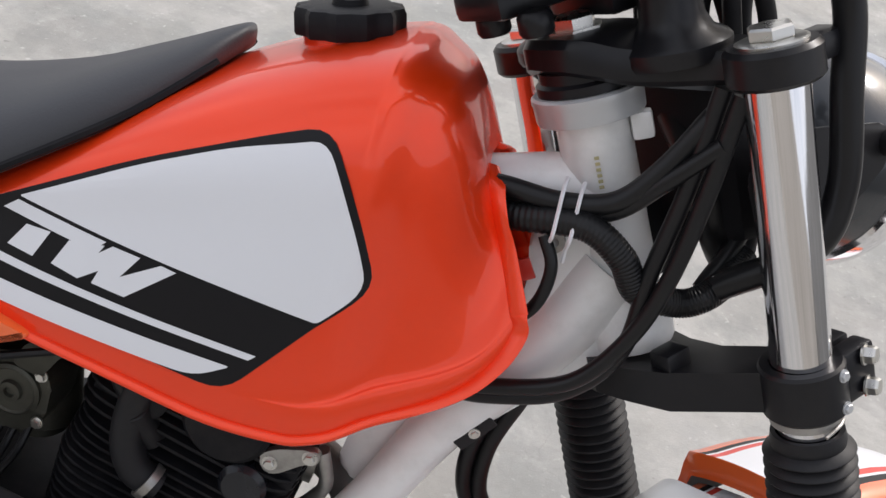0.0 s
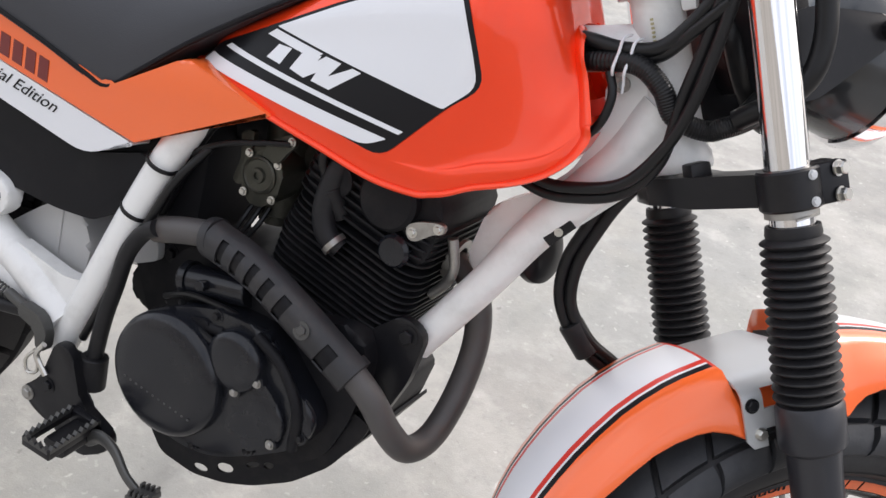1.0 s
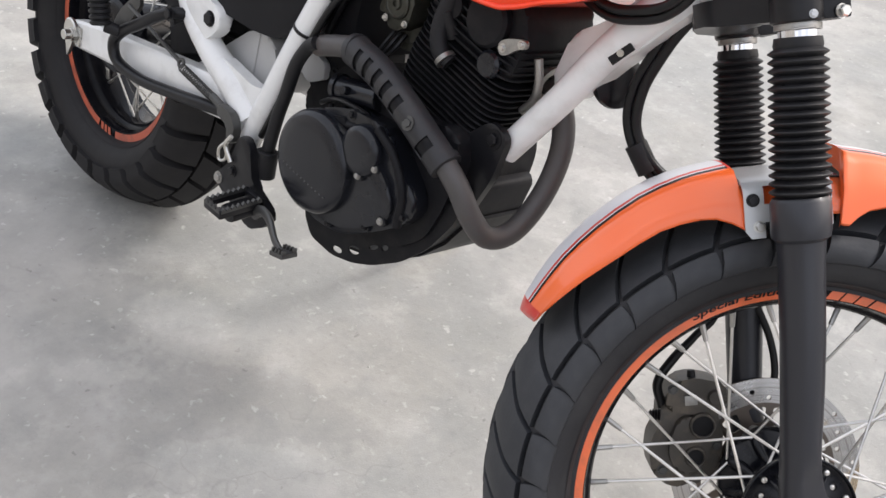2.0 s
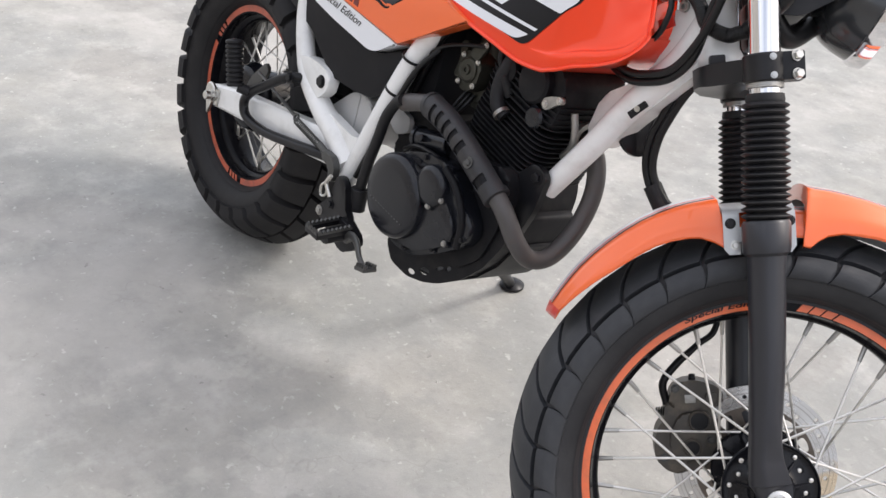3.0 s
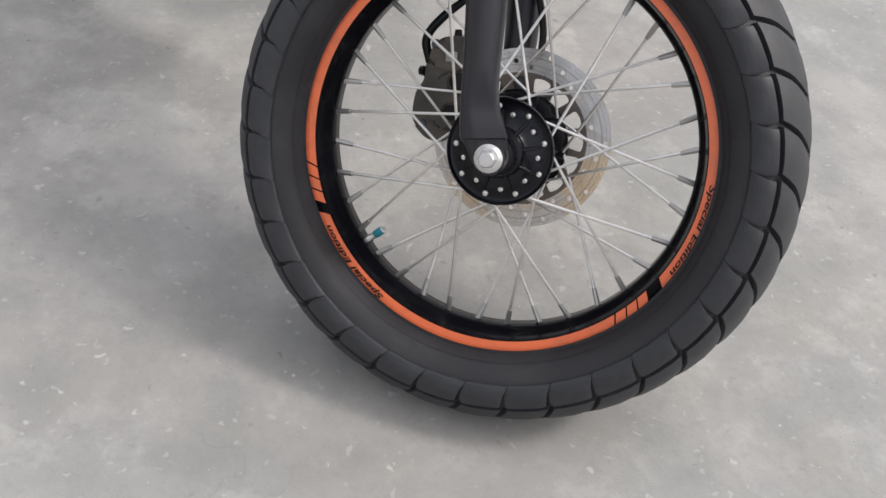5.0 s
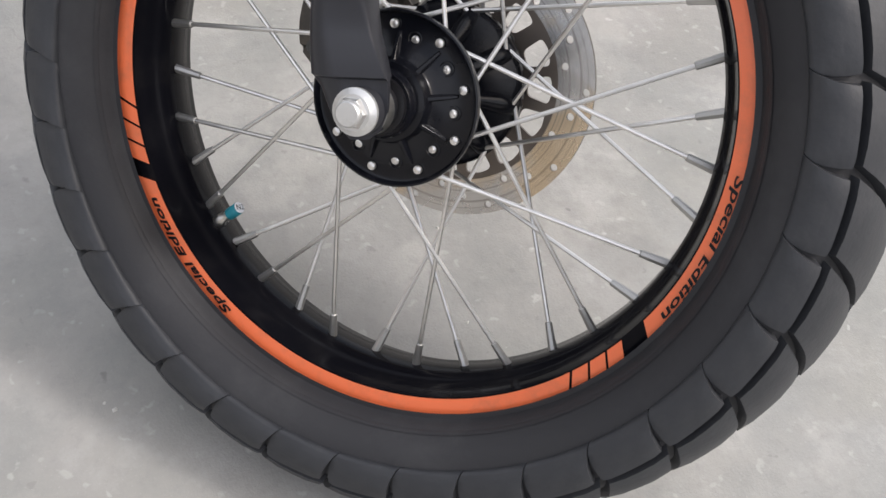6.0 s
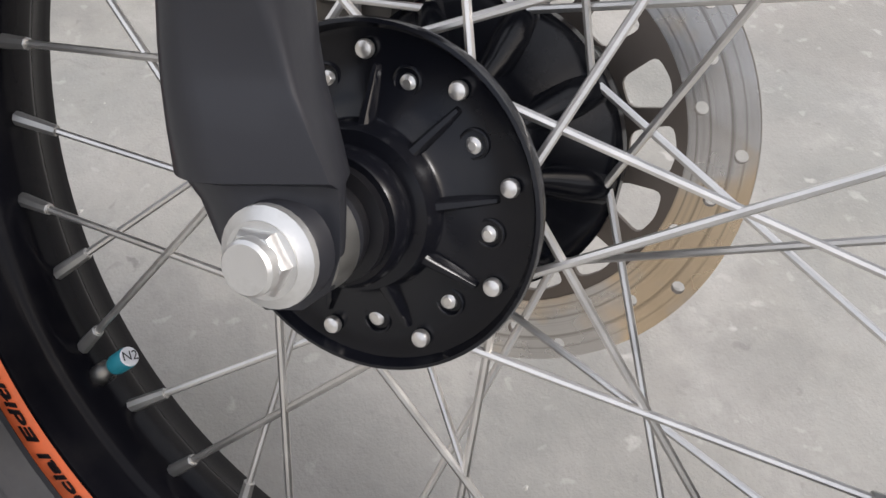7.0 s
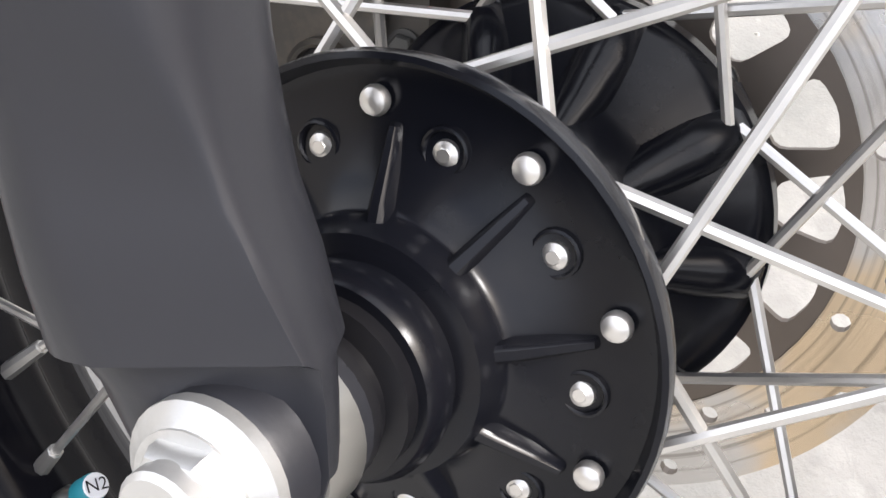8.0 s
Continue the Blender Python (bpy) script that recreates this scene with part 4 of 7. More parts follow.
# instrument carrier and switch wiring between the bar risers
bm = bmesh.new()
box(bm, (0.034, 0.004, 0.778), (0.044, 0.064, 0.030), 0.007)
box(bm, (-0.018, 0.022, 0.786), (0.066, 0.050, 0.020), 0.006)
for y in (-0.010, 0.034):
    lathe(bm, [(0, 0.758), (0.009, 0.758), (0.011, 0.761), (0.011, 0.770), (0.009, 0.773), (0, 0.773)], (-0.032, y, 0.006), (0, 0, 1), 20)
part("instrument_bracket", bm, M_BLACK, bike, "black instrument bracket between the bar risers", 40, FRONT)
for k, (o, y) in enumerate(((0.078, -0.030), (0.088, -0.046), (0.094, -0.014), (0.104, -0.060), (0.070, 0.016), (0.110, -0.034))):
    bm = bmesh.new()
    tube(bm, [(o + 0.012, y * 0.7, 0.640), (o + 0.004, y * 0.8, 0.690), (o, y, 0.735), (o - 0.010 + 0.006 * (k % 3), y - 0.006, 0.770), (o - 0.034 + 0.010 * (k % 2), y - 0.016, 0.812)], 0.0048 + 0.0012 * (k % 2), 10, 6)
    part("cable", bm, M_RUBBER, bike, "black control cables rising to the handlebar" if k == 0 else "", 60, FRONT)
bm = bmesh.new()
box(bm, (0.118, -0.088, 0.775), (0.034, 0.022, 0.042), 0.004)
part("switch_block", bm, M_BLACK, bike, "", 40, FRONT)

# ---------------------------------------------------------------- front fender
def fender(A):
    """A strip round the wheel: flat crown with stripes along its edges, sides turned down. Rows: angle, crown radius, depth of the side, half width."""
    bm = bmesh.new()
    half_cols = [(0.0, 1), (0.18, 1), (0.34, 1), (0.415, 1), (0.42, 2), (0.505, 2), (0.51, 1), (0.545, 1), (0.55, 3), (0.635, 3), (0.64, 0), (0.77, 0), (0.80, 0), (0.83, 0), (0.87, 0), (0.93, 0), (0.985, 0), (1.0, 0)]
    cols = [(-u, m) for u, m in reversed(half_cols[1:])] + half_cols
    rings = []
    for a, rt, skirt, half in A:
        ring = []
        for u, mi in cols:
            s = abs(u)
            if s <= 0.77:
                y = u / 0.77 * half * 0.79
                r = rt - 0.0015 - 0.0075 * (s / 0.77) ** 2
            else:
                f = (s - 0.77) / 0.23
                y = math.copysign(half * (0.79 + 0.21 * math.sin(min(1, f * 1.6) * math.pi / 2)), u)
                r = rt - 0.009 - 0.008 * min(1, f * 4) ** 2 - max(0, skirt - 0.013) * f
            t = radians(a)
            ring.append((y, r, t))
        rings.append(ring)
    sheets = []
    for off in (0.0, 0.0024):
        R = [[bm.verts.new((0.030 + (r - off * 0.8) * math.cos(t), y * (1 - off * 12), (r - off * 0.8) * math.sin(t))) for y, r, t in ring] for ring in rings]
        sheets.append(R)
        for i in range(len(R) - 1):
            for j in range(len(cols) - 1):
                mi = max(cols[j], cols[j + 1], key=lambda c: -abs(c[0]))[1]
                if i < 2:
                    mi = 2 if A[0][0] > 130 else 0 if A[0][0] < 90 else mi
                if A[0][0] > 130 and i == len(R) - 2 and mi in (1, 2, 3):
                    mi = 2
                bm.faces.new((R[i][j], R[i][j + 1], R[i + 1][j + 1], R[i + 1][j])).material_index = mi if off == 0 else 4
    n, first, R = len(cols), sheets[0], sheets[1]
    for j in (0, n - 1):
        for i in range(len(R) - 1):
            bm.faces.new((first[i][j], first[i + 1][j], R[i + 1][j], R[i][j])).material_index = 0
    for i in (0, len(R) - 1):
        for j in range(n - 1):
            bm.faces.new((first[i][j], first[i][j + 1], R[i][j + 1], R[i][j])).material_index = 0
    return bm


FM = [M_ORANGE_PLASTIC, M_WHITE_DECAL, M_RED_DECAL, M_BLACK_DECAL, M_GREYWHITE]
REAR_F = [(139, 0.366, 0.013, 0.022), (138.2, 0.368, 0.014, 0.036), (136.5, 0.371, 0.015, 0.050), (133, 0.374, 0.019, 0.062), (130, 0.3765, 0.023, 0.067), (127, 0.379, 0.027, 0.070), (123.5, 0.381, 0.031, 0.073), (120, 0.383, 0.034, 0.075), (116, 0.385, 0.0355, 0.077), (112, 0.387, 0.037, 0.078), (108.5, 0.3875, 0.0395, 0.0785), (105, 0.3875, 0.043, 0.079), (102.5, 0.387, 0.047, 0.0795), (100, 0.386, 0.055, 0.080), (98.3, 0.3855, 0.063, 0.080), (97.85, 0.3852, 0.0648, 0.0802), (97.4, 0.385, 0.066, 0.0803)]
MID_F = [(97.6, 0.3660, 0.036, 0.077), (90, 0.3650, 0.036, 0.077), (84, 0.3650, 0.036, 0.077), (80, 0.3660, 0.036, 0.077)]
FRONT_F = [(81.0, 0.3760, 0.060, 0.081), (80.95, 0.3935, 0.075, 0.083), (80.8, 0.3950, 0.076, 0.083), (80.2, 0.3942, 0.076, 0.083), (79.2, 0.3932, 0.075, 0.082), (77.8, 0.3930, 0.066, 0.081), (76, 0.393, 0.058, 0.080), (73, 0.3925, 0.051, 0.0795), (70, 0.392, 0.048, 0.079), (66, 0.3915, 0.044, 0.078), (63, 0.391, 0.042, 0.077), (59, 0.390, 0.039, 0.0755), (55, 0.389, 0.036, 0.073), (51, 0.388, 0.033, 0.070), (48, 0.387, 0.030, 0.066), (45, 0.3865, 0.026, 0.061), (42, 0.386, 0.020, 0.055), (38, 0.385, 0.017, 0.042), (36, 0.385, 0.013, 0.030), (34.8, 0.385, 0.012, 0.014)]
part("front_fender_tail", fender(REAR_F), FM, bike, "orange fender with white, red and black stripes", 50, FRONT)
part("front_fender_middle", fender(MID_F), FM, bike, "", 50, FRONT)
part("front_fender_nose", fender(FRONT_F), FM, bike, "orange fender nose with raised rear edge", 50, FRONT)
# fork brace: a bent sheet that arches over the tyre, with a window in each side
def fork_brace():
    bm = bmesh.new()
    arc = [(0.0858, h) for h in (0.304, 0.312, 0.320, 0.328, 0.338, 0.346)]
    arc += [(0.0518 + 0.034 * math.cos(t), 0.3475 + 0.0185 * math.sin(t)) for t in (radians(9 * k) for k in range(0, 11))]
    arc += [(y, 0.3660 + 0.0025 * (1 - y / 0.0518)) for y in (0.045, 0.03, 0.015, 0.0)]
    line = [(-y, h) for y, h in arc] + [(y, h) for y, h in reversed(arc[:-1])]
    outs = [-0.016, -0.008, 0.004, 0.012, 0.020, 0.034, 0.046, 0.054, 0.064, 0.071]
    sheet = []
    for off in (0.0, 0.0024):
        sheet.append([[bm.verts.new((o + (0.006 if h < 0.31 and o < 0 else -0.006 if h < 0.31 and o > 0.06 else 0), y * (1 - off / 0.0858), h - (off if h > 0.36 else 0))) for y, h in line] for o in outs])
    n, m = len(outs) - 1, len(line) - 1
    keep = {(i, j) for i in range(n) for j in range(m) if not (2 <= i <= 4 and (4 <= min(j, m - 1 - j) <= 8)) and not (2 <= i <= 6 and min(j, m - 1 - j) < 2)}
    A, B = sheet
    for i, j in keep:
        bm.faces.new((A[i][j], A[i][j + 1], A[i + 1][j + 1], A[i + 1][j]))
        bm.faces.new((B[i][j], B[i + 1][j], B[i + 1][j + 1], B[i][j + 1]))
        for (di, dj), (a, b) in (((-1, 0), ((i, j), (i, j + 1))), ((1, 0), ((i + 1, j), (i + 1, j + 1))), ((0, -1), ((i, j), (i + 1, j))), ((0, 1), ((i, j + 1), (i + 1, j + 1)))):
            if (i + di, j + dj) not in keep:
                bm.faces.new((A[a[0]][a[1]], A[b[0]][b[1]], B[b[0]][b[1]], B[a[0]][a[1]]))
    loose = [v for v in bm.verts if not v.link_faces]
    bmesh.ops.delete(bm, geom=loose, context="VERTS")
    bmesh.ops.recalc_face_normals(bm, faces=bm.faces)
    return bm


bm = fork_brace()
brace = part("fender_bracket", bm, M_SILVER, bike, "silver fork brace over the fender", 30, FRONT)
for s in (-1, 1):
    for o, h in ((-0.007, 0.343), (0.064, 0.343)):
        bolt(brace, (o, s * 0.0855, h), (0, s, 0), 0.0050, 0.004, 1.35, M_BLACK)
    for o, h in ((-0.002, 0.316), (0.058, 0.314)):
        bolt(brace, (o, s * 0.0855, h), (0, s, 0), 0.0045, 0.006, 1.35, M_STEEL)

# ---------------------------------------------------------------- headlight
bm = bmesh.new()
HL = Vector((0.182, -0.002, 0.622))
hx = Vector((math.cos(RAKE + 0.06), 0, -math.sin(RAKE + 0.06)))
lathe(bm, [(0, -0.056), (0.015, -0.0552), (0.025, -0.053), (0.038, -0.049), (0.050, -0.043), (0.060, -0.035), (0.068, -0.025), (0.073, -0.013), (0.0765, 0.002), (0.078, 0.016), (0.0785, 0.028), (0.0, 0.028)], HL, hx, 48)
lamp = part("headlight", bm, M_GLOSS, bike, "round black headlight bowl with chrome rim", 30, FRONT)
bm = bmesh.new()
lathe(bm, [(0.0780, 0.022), (0.0815, 0.024), (0.0825, 0.034), (0.080, 0.044), (0.074, 0.047), (0.073, 0.040)], HL, hx, 56, closed=True)
part("headlight_rim", bm, M_CHROME, lamp)
bm = bmesh.new()
lathe(bm, [(0.0745, 0.038), (0.067, 0.046), (0.05, 0.053), (0.025, 0.056), (0, 0.057)], HL, hx, 40)
part("headlight_lens", bm, M_GREYWHITE, lamp)
bm = bmesh.new()
for s in (-1, 1):
    prism(bm, rounded([(0.045, 0.66), (0.05, 0.60), (0.09, 0.59), (0.175, 0.625), (0.175, 0.65), (0.10, 0.67)], 0.01), s * 0.082, s * 0.086, 0.0015)
    rod(bm, (0.172, s * 0.078, 0.637), (0.172, s * 0.096, 0.637), 0.009, 12)
part("headlight_bracket", bm, M_BLACK, bike, "", 30, FRONT)

# ---------------------------------------------------------------- fuel tank
from mathutils.bvhtree import BVHTree

TANK = [  # foot of the side, top of the back, half width at the foot, at the shoulder, width of the ledge over the foot
    ((0.578, 0.722), (0.584, 0.742), 0.084, 0.070, 0.0), ((0.594, 0.719), (0.604, 0.764), 0.098, 0.088, 0.0), ((0.626, 0.715), (0.641, 0.794), 0.109, 0.098, 0.0), ((0.690, 0.708), (0.705, 0.843), 0.1190, 0.1065, 0.0),
    ((0.760, 0.701), (0.765, 0.886), 0.1235, 0.1115, 0.0), ((0.820, 0.694), (0.822, 0.918), 0.1245, 0.1130, 0.001), ((0.866, 0.697), (0.862, 0.934), 0.1245, 0.1135, 0.003), ((0.884, 0.703), (0.871, 0.936), 0.1240, 0.1125, 0.005), ((0.897, 0.709), (0.879, 0.936), 0.1200, 0.1065, 0.007),
    ((0.914, 0.7195), (0.889, 0.932), 0.1110, 0.0960, 0.009), ((0.934, 0.7285), (0.903, 0.925), 0.1010, 0.0850, 0.008), ((0.952, 0.7385), (0.914, 0.913), 0.0925, 0.0750, 0.007), ((0.968, 0.7515), (0.923, 0.899), 0.0830, 0.0640, 0.005), ((0.979, 0.7685), (0.930, 0.885), 0.0730, 0.0540, 0.003), ((0.985, 0.787), (0.935, 0.873), 0.0640, 0.0470, 0.002)]


def tank_ring(B, T, w0, w1, ledge):
    """Half section of the tank from the foot to the middle of the back."""
    B, T = Vector((B[0], 0, B[1])), Vector((T[0], 0, T[1]))
    ctl = [(0.0, w0), (0.055, w0 * 1.002), (0.095, w0 * 1.002 - 0.3 * ledge), (0.125, w0 * 1.004 - ledge), (0.30, (w0 + w1) / 2 * 1.015 - ledge * 0.7), (0.55, w1), (0.72, w1 * 0.965), (0.85, w1 * 0.87), (0.935, w1 * 0.69), (0.98, w1 * 0.42), (1.0, 0.0)]
    return [(B.lerp(T, u), y) for u, y in ctl]


def tank_side(x, z):
    """Half width of the tank's side at a place in side view."""
    hit = TANK_TREE.ray_cast(Vector((x, -0.4, z)), Vector((0, 1, 0)))
    return -hit[0].y if hit[0] else tank_edge(x, z)


def tank_edge(x, z):
    near = TANK_TREE.find_nearest(Vector((x, -0.12, z)))
    return -near[0].y


def build_tank():
    bm = bmesh.new()
    P = [[Vector((p.x, -y, p.z)) for p, y in tank_ring(*s)] for s in TANK]
    # smooth along and across
    cols = list(zip(*[spline(r, 5) for r in P]))
    rows = list(zip(*[spline(c, 6) for c in cols]))
    R = []
    for r in rows:
        half = list(r)
        R.append([bm.verts.new(p) for p in half] + [bm.verts.new((p.x, -p.y, p.z)) for p in reversed(half[:-1])])
    n = len(R[0])
    for a, b in zip(R, R[1:]):
        for j in range(n - 1):
            bm.faces.new((a[j], a[j + 1], b[j + 1], b[j]))
    # back wall and front wall round the tunnel
    bm.faces.new(R[0])
    front = R[-1]
    lip = [bm.verts.new(v.co + Vector((-0.006, -math.copysign(0.006, v.co.y) if abs(v.co.y) > 0.01 else 0, -0.004))) for v in front]
    deep = [bm.verts.new(v.co + Vector((-0.016, 0, -0.004))) for v in lip]
    for a, b in ((front, lip), (lip, deep)):
        for j in range(n - 1):
            bm.faces.new((a[j], a[j + 1], b[j + 1], b[j]))
    bm.faces.new(deep)
    # floor
    for a, b in zip(R, R[1:]):
        bm.faces.new((a[0], b[0], b[-1], a[-1]))
    return bm, rows


bm, tank_rows = build_tank()
TANK_TREE = BVHTree.FromBMesh(bm)
tank = part("fuel_tank", bm, M_ORANGE, bike, "metallic orange steel fuel tank with side graphics", 50)
# welded seam flange: a bead along the foot that widens into a flat lip up the front edge
bm = bmesh.new()
for sgn in (1, -1):
    foot = [r[0] for r in tank_rows]
    edge = list(tank_rows[-1][1:45])
    p0, p1, p2 = foot[-6], foot[-1], edge[5]
    foot = foot[:-6] + [p0 * (1 - k) ** 2 + p1 * 2 * k * (1 - k) + p2 * k * k for k in (j / 8 for j in range(8))]
    edge = edge[5:]
    line = [(p, 0.0048, 0.0030) for p in foot[:-30]]
    n = 30 + len(edge)
    for i, p in enumerate(foot[-30:] + edge):
        k = min(1, i / 26)
        end = min(1, (n - 1 - i) / 8)
        line.append((p, 0.0048 + ((0.0050 if sgn > 0 else 0.003) * k) * (0.35 + 0.65 * end), 0.0030 - 0.0008 * k))
    rings = []
    for i, (p, wide, thick) in enumerate(line):
        t = (line[min(i + 1, len(line) - 1)][0] - line[max(0, i - 1)][0]).normalized()
        k = min(1, max(0, (i - len(foot) + 24) / 22))
        out = Vector((0, -1, -0.35)).lerp(Vector((1.0, -0.55, -0.15)), k)
        out = (out - t * out.dot(t)).normalized()
        up = t.cross(out)
        mid = p + out * (wide - 0.0048) * 0.5
        half = (wide + 0.0048) * 0.5
        rings.append([Vector((q.x, q.y * sgn, q.z)) for q in (mid + out * (half * math.cos(w)) + up * (thick * math.sin(w)) for w in (2 * math.pi * j / 10 for j in range(10)))])
    loft(bm, rings)
part("seam", bm, M_ORANGE, tank, "orange seam lip along the foot and the front", 60)
# filler cap
bm = bmesh.new()
cx = Vector((0.826, 0, 0.917))
up = Vector((-0.25, 0, 1)).normalized()
lathe(bm, [(0.030, -0.012), (0.030, 0.002), (0.0, 0.002)], cx, up, 32)
part("filler_neck", bm, M_ORANGE, tank)
bm = bmesh.new()
prof = []
for j in range(48):
    a = 2 * math.pi * j / 48
    prof.append(0.0345 + 0.0018 * math.cos(12 * a))
u = Vector((0, 1, 0)).cross(up).normalized()
v = Vector((0, 1, 0))
rings = [[cx + up * h + (r * k) * (math.cos(2 * math.pi * j / 48) * u + math.sin(2 * math.pi * j / 48) * v) for j, r in enumerate(prof)] for h, k in ((0.002, 0.97), (0.004, 1.0), (0.016, 1.0), (0.019, 0.95), (0.020, 0.80))]
loft(bm, rings)
lathe(bm, [(0, 0.0195), (0.012, 0.0195), (0.011, 0.024), (0, 0.0245)], cx, up, 24)
part("filler_cap", bm, M_PLASTIC, tank, "black ribbed plastic filler cap", 40)


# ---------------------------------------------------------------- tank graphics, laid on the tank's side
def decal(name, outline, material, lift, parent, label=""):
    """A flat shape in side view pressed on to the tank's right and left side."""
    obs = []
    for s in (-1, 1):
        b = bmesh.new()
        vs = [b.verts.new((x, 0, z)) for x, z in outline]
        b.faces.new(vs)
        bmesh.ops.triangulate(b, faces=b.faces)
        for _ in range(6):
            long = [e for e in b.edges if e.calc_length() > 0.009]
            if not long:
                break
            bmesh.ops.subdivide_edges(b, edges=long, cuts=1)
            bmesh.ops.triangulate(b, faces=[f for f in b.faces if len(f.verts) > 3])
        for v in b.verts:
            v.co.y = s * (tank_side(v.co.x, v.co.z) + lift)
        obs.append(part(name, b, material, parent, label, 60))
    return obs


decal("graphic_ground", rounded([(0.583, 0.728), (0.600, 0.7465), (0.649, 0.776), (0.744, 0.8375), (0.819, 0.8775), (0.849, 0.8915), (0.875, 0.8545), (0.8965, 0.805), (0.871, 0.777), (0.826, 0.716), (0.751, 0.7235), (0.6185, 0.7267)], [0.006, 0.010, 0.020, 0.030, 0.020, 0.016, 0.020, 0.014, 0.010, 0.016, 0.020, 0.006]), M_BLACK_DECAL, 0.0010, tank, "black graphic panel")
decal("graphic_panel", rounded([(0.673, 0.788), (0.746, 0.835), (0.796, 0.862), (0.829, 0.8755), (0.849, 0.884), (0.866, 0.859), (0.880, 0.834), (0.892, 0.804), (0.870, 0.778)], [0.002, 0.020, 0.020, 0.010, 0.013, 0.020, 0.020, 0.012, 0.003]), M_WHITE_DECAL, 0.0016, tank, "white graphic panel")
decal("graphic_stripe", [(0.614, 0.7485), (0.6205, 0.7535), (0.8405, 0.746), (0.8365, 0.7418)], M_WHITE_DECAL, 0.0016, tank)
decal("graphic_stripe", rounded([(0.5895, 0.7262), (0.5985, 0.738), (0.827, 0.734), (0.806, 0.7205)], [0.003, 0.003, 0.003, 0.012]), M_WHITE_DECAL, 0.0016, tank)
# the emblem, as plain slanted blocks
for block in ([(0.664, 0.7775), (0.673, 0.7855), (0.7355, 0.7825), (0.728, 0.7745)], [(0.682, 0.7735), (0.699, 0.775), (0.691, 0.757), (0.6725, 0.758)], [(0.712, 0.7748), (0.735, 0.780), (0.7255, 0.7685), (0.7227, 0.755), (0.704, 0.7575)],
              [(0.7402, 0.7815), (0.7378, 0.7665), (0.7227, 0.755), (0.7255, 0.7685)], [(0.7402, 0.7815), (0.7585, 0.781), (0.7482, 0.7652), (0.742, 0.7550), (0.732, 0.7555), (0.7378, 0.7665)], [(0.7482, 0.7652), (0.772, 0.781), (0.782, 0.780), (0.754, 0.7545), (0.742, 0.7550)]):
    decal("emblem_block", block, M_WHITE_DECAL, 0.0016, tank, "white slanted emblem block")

# ---------------------------------------------------------------- seat and side covers
def half_loft(stations, n=9, power=2.6):
    """Sections along x: (x, foot z, top z, half width); a rounded back over an upright side."""
    rings = []
    for x, z0, z1, w in stations:
        ring = []
        for j in range(n * 2 + 1):
            t = math.pi * j / (2 * n)
            c, s = math.cos(t), math.sin(t)
            ring.append((x, -w * math.copysign(abs(c) ** (2 / power), c), z0 + (z1 - z0) * abs(s) ** (2 / power)))
        rings.append(ring)
    return rings


bm = bmesh.new()
st = [(-0.30, 0.775, 0.800, 0.06), (-0.27, 0.765, 0.840, 0.10), (-0.15, 0.750, 0.850, 0.120), (0.0, 0.735, 0.835, 0.125), (0.15, 0.722, 0.815, 0.128), (0.30, 0.700, 0.802, 0.130), (0.40, 0.682, 0.797, 0.128), (0.465, 0.667, 0.796, 0.126), (0.497, 0.663, 0.798, 0.1235), (0.530, 0.690, 0.803, 0.120),
      (0.58, 0.735, 0.814, 0.114), (0.64, 0.783, 0.836, 0.106), (0.69, 0.821, 0.863, 0.092), (0.722, 0.846, 0.882, 0.072), (0.748, 0.872, 0.898, 0.046), (0.760, 0.886, 0.904, 0.022), (0.765, 0.893, 0.902, 0.006)]
sx = spline([(a, b, c) for a, b, c, d in st], 4)
sw = spline([(d, 0, 0) for a, b, c, d in st], 4)
loft(bm, half_loft([(p.x, p.y, p.z, q.x) for p, q in zip(sx, sw)]), closed=True)
seat_copy = bm.copy()
seat = part("seat", bm, M_SEAT, bike, "charcoal grained vinyl seat", 50)
bm = bmesh.new()
for s in (-1, 1):
    tube(bm, [(p.x, s * (q.x + 0.0005), p.y + 0.004) for p, q in list(zip(sx, sw))[6:-6]], 0.0028, 6, 1)
part("piping", bm, M_PLASTIC, seat)
# pale brush-stroke print on the seat
SEAT_TREE = BVHTree.FromBMesh(seat_copy)


def seat_print(pts, widths):
    """A tapering stroke on the seat's top, through points in plan."""
    b = bmesh.new()
    P = spline([(x, y, 0) for x, y in pts], 8)
    n = len(P)
    rows = []
    for i, p in enumerate(P):
        w = widths[0] + (widths[1] - widths[0]) * abs(2 * i / (n - 1) - 1) ** 1.5
        t = (P[min(i + 1, n - 1)] - P[max(0, i - 1)]).normalized()
        out = Vector((-t.y, t.x, 0))
        row = []
        for k in (-1, -0.5, 0, 0.5, 1):
            q = p + out * w * k
            hit = SEAT_TREE.ray_cast(Vector((q.x, q.y, 1.2)), Vector((0, 0, -1)))
            row.append(b.verts.new(hit[0] + Vector((0, 0, 0.0012))))
        rows.append(row)
    for r, q in zip(rows, rows[1:]):
        for k in range(4):
            b.faces.new((r[k], r[k + 1], q[k + 1], q[k]))
    part("seat_print", b, M_GREYWHITE, seat, "pale grey brush-stroke print", 60)


seat_print([(0.405, 0.004), (0.430, -0.001), (0.451, -0.005), (0.497, -0.015), (0.546, -0.030), (0.600, -0.040)], (0.0040, 0.0010))
seat_print([(0.442, -0.034), (0.436, -0.018), (0.424, -0.004), (0.440, 0.008)], (0.0026, 0.0008))
seat_print([(0.545, -0.026), (0.575, -0.028), (0.602, -0.038)], (0.0024, 0.0006))


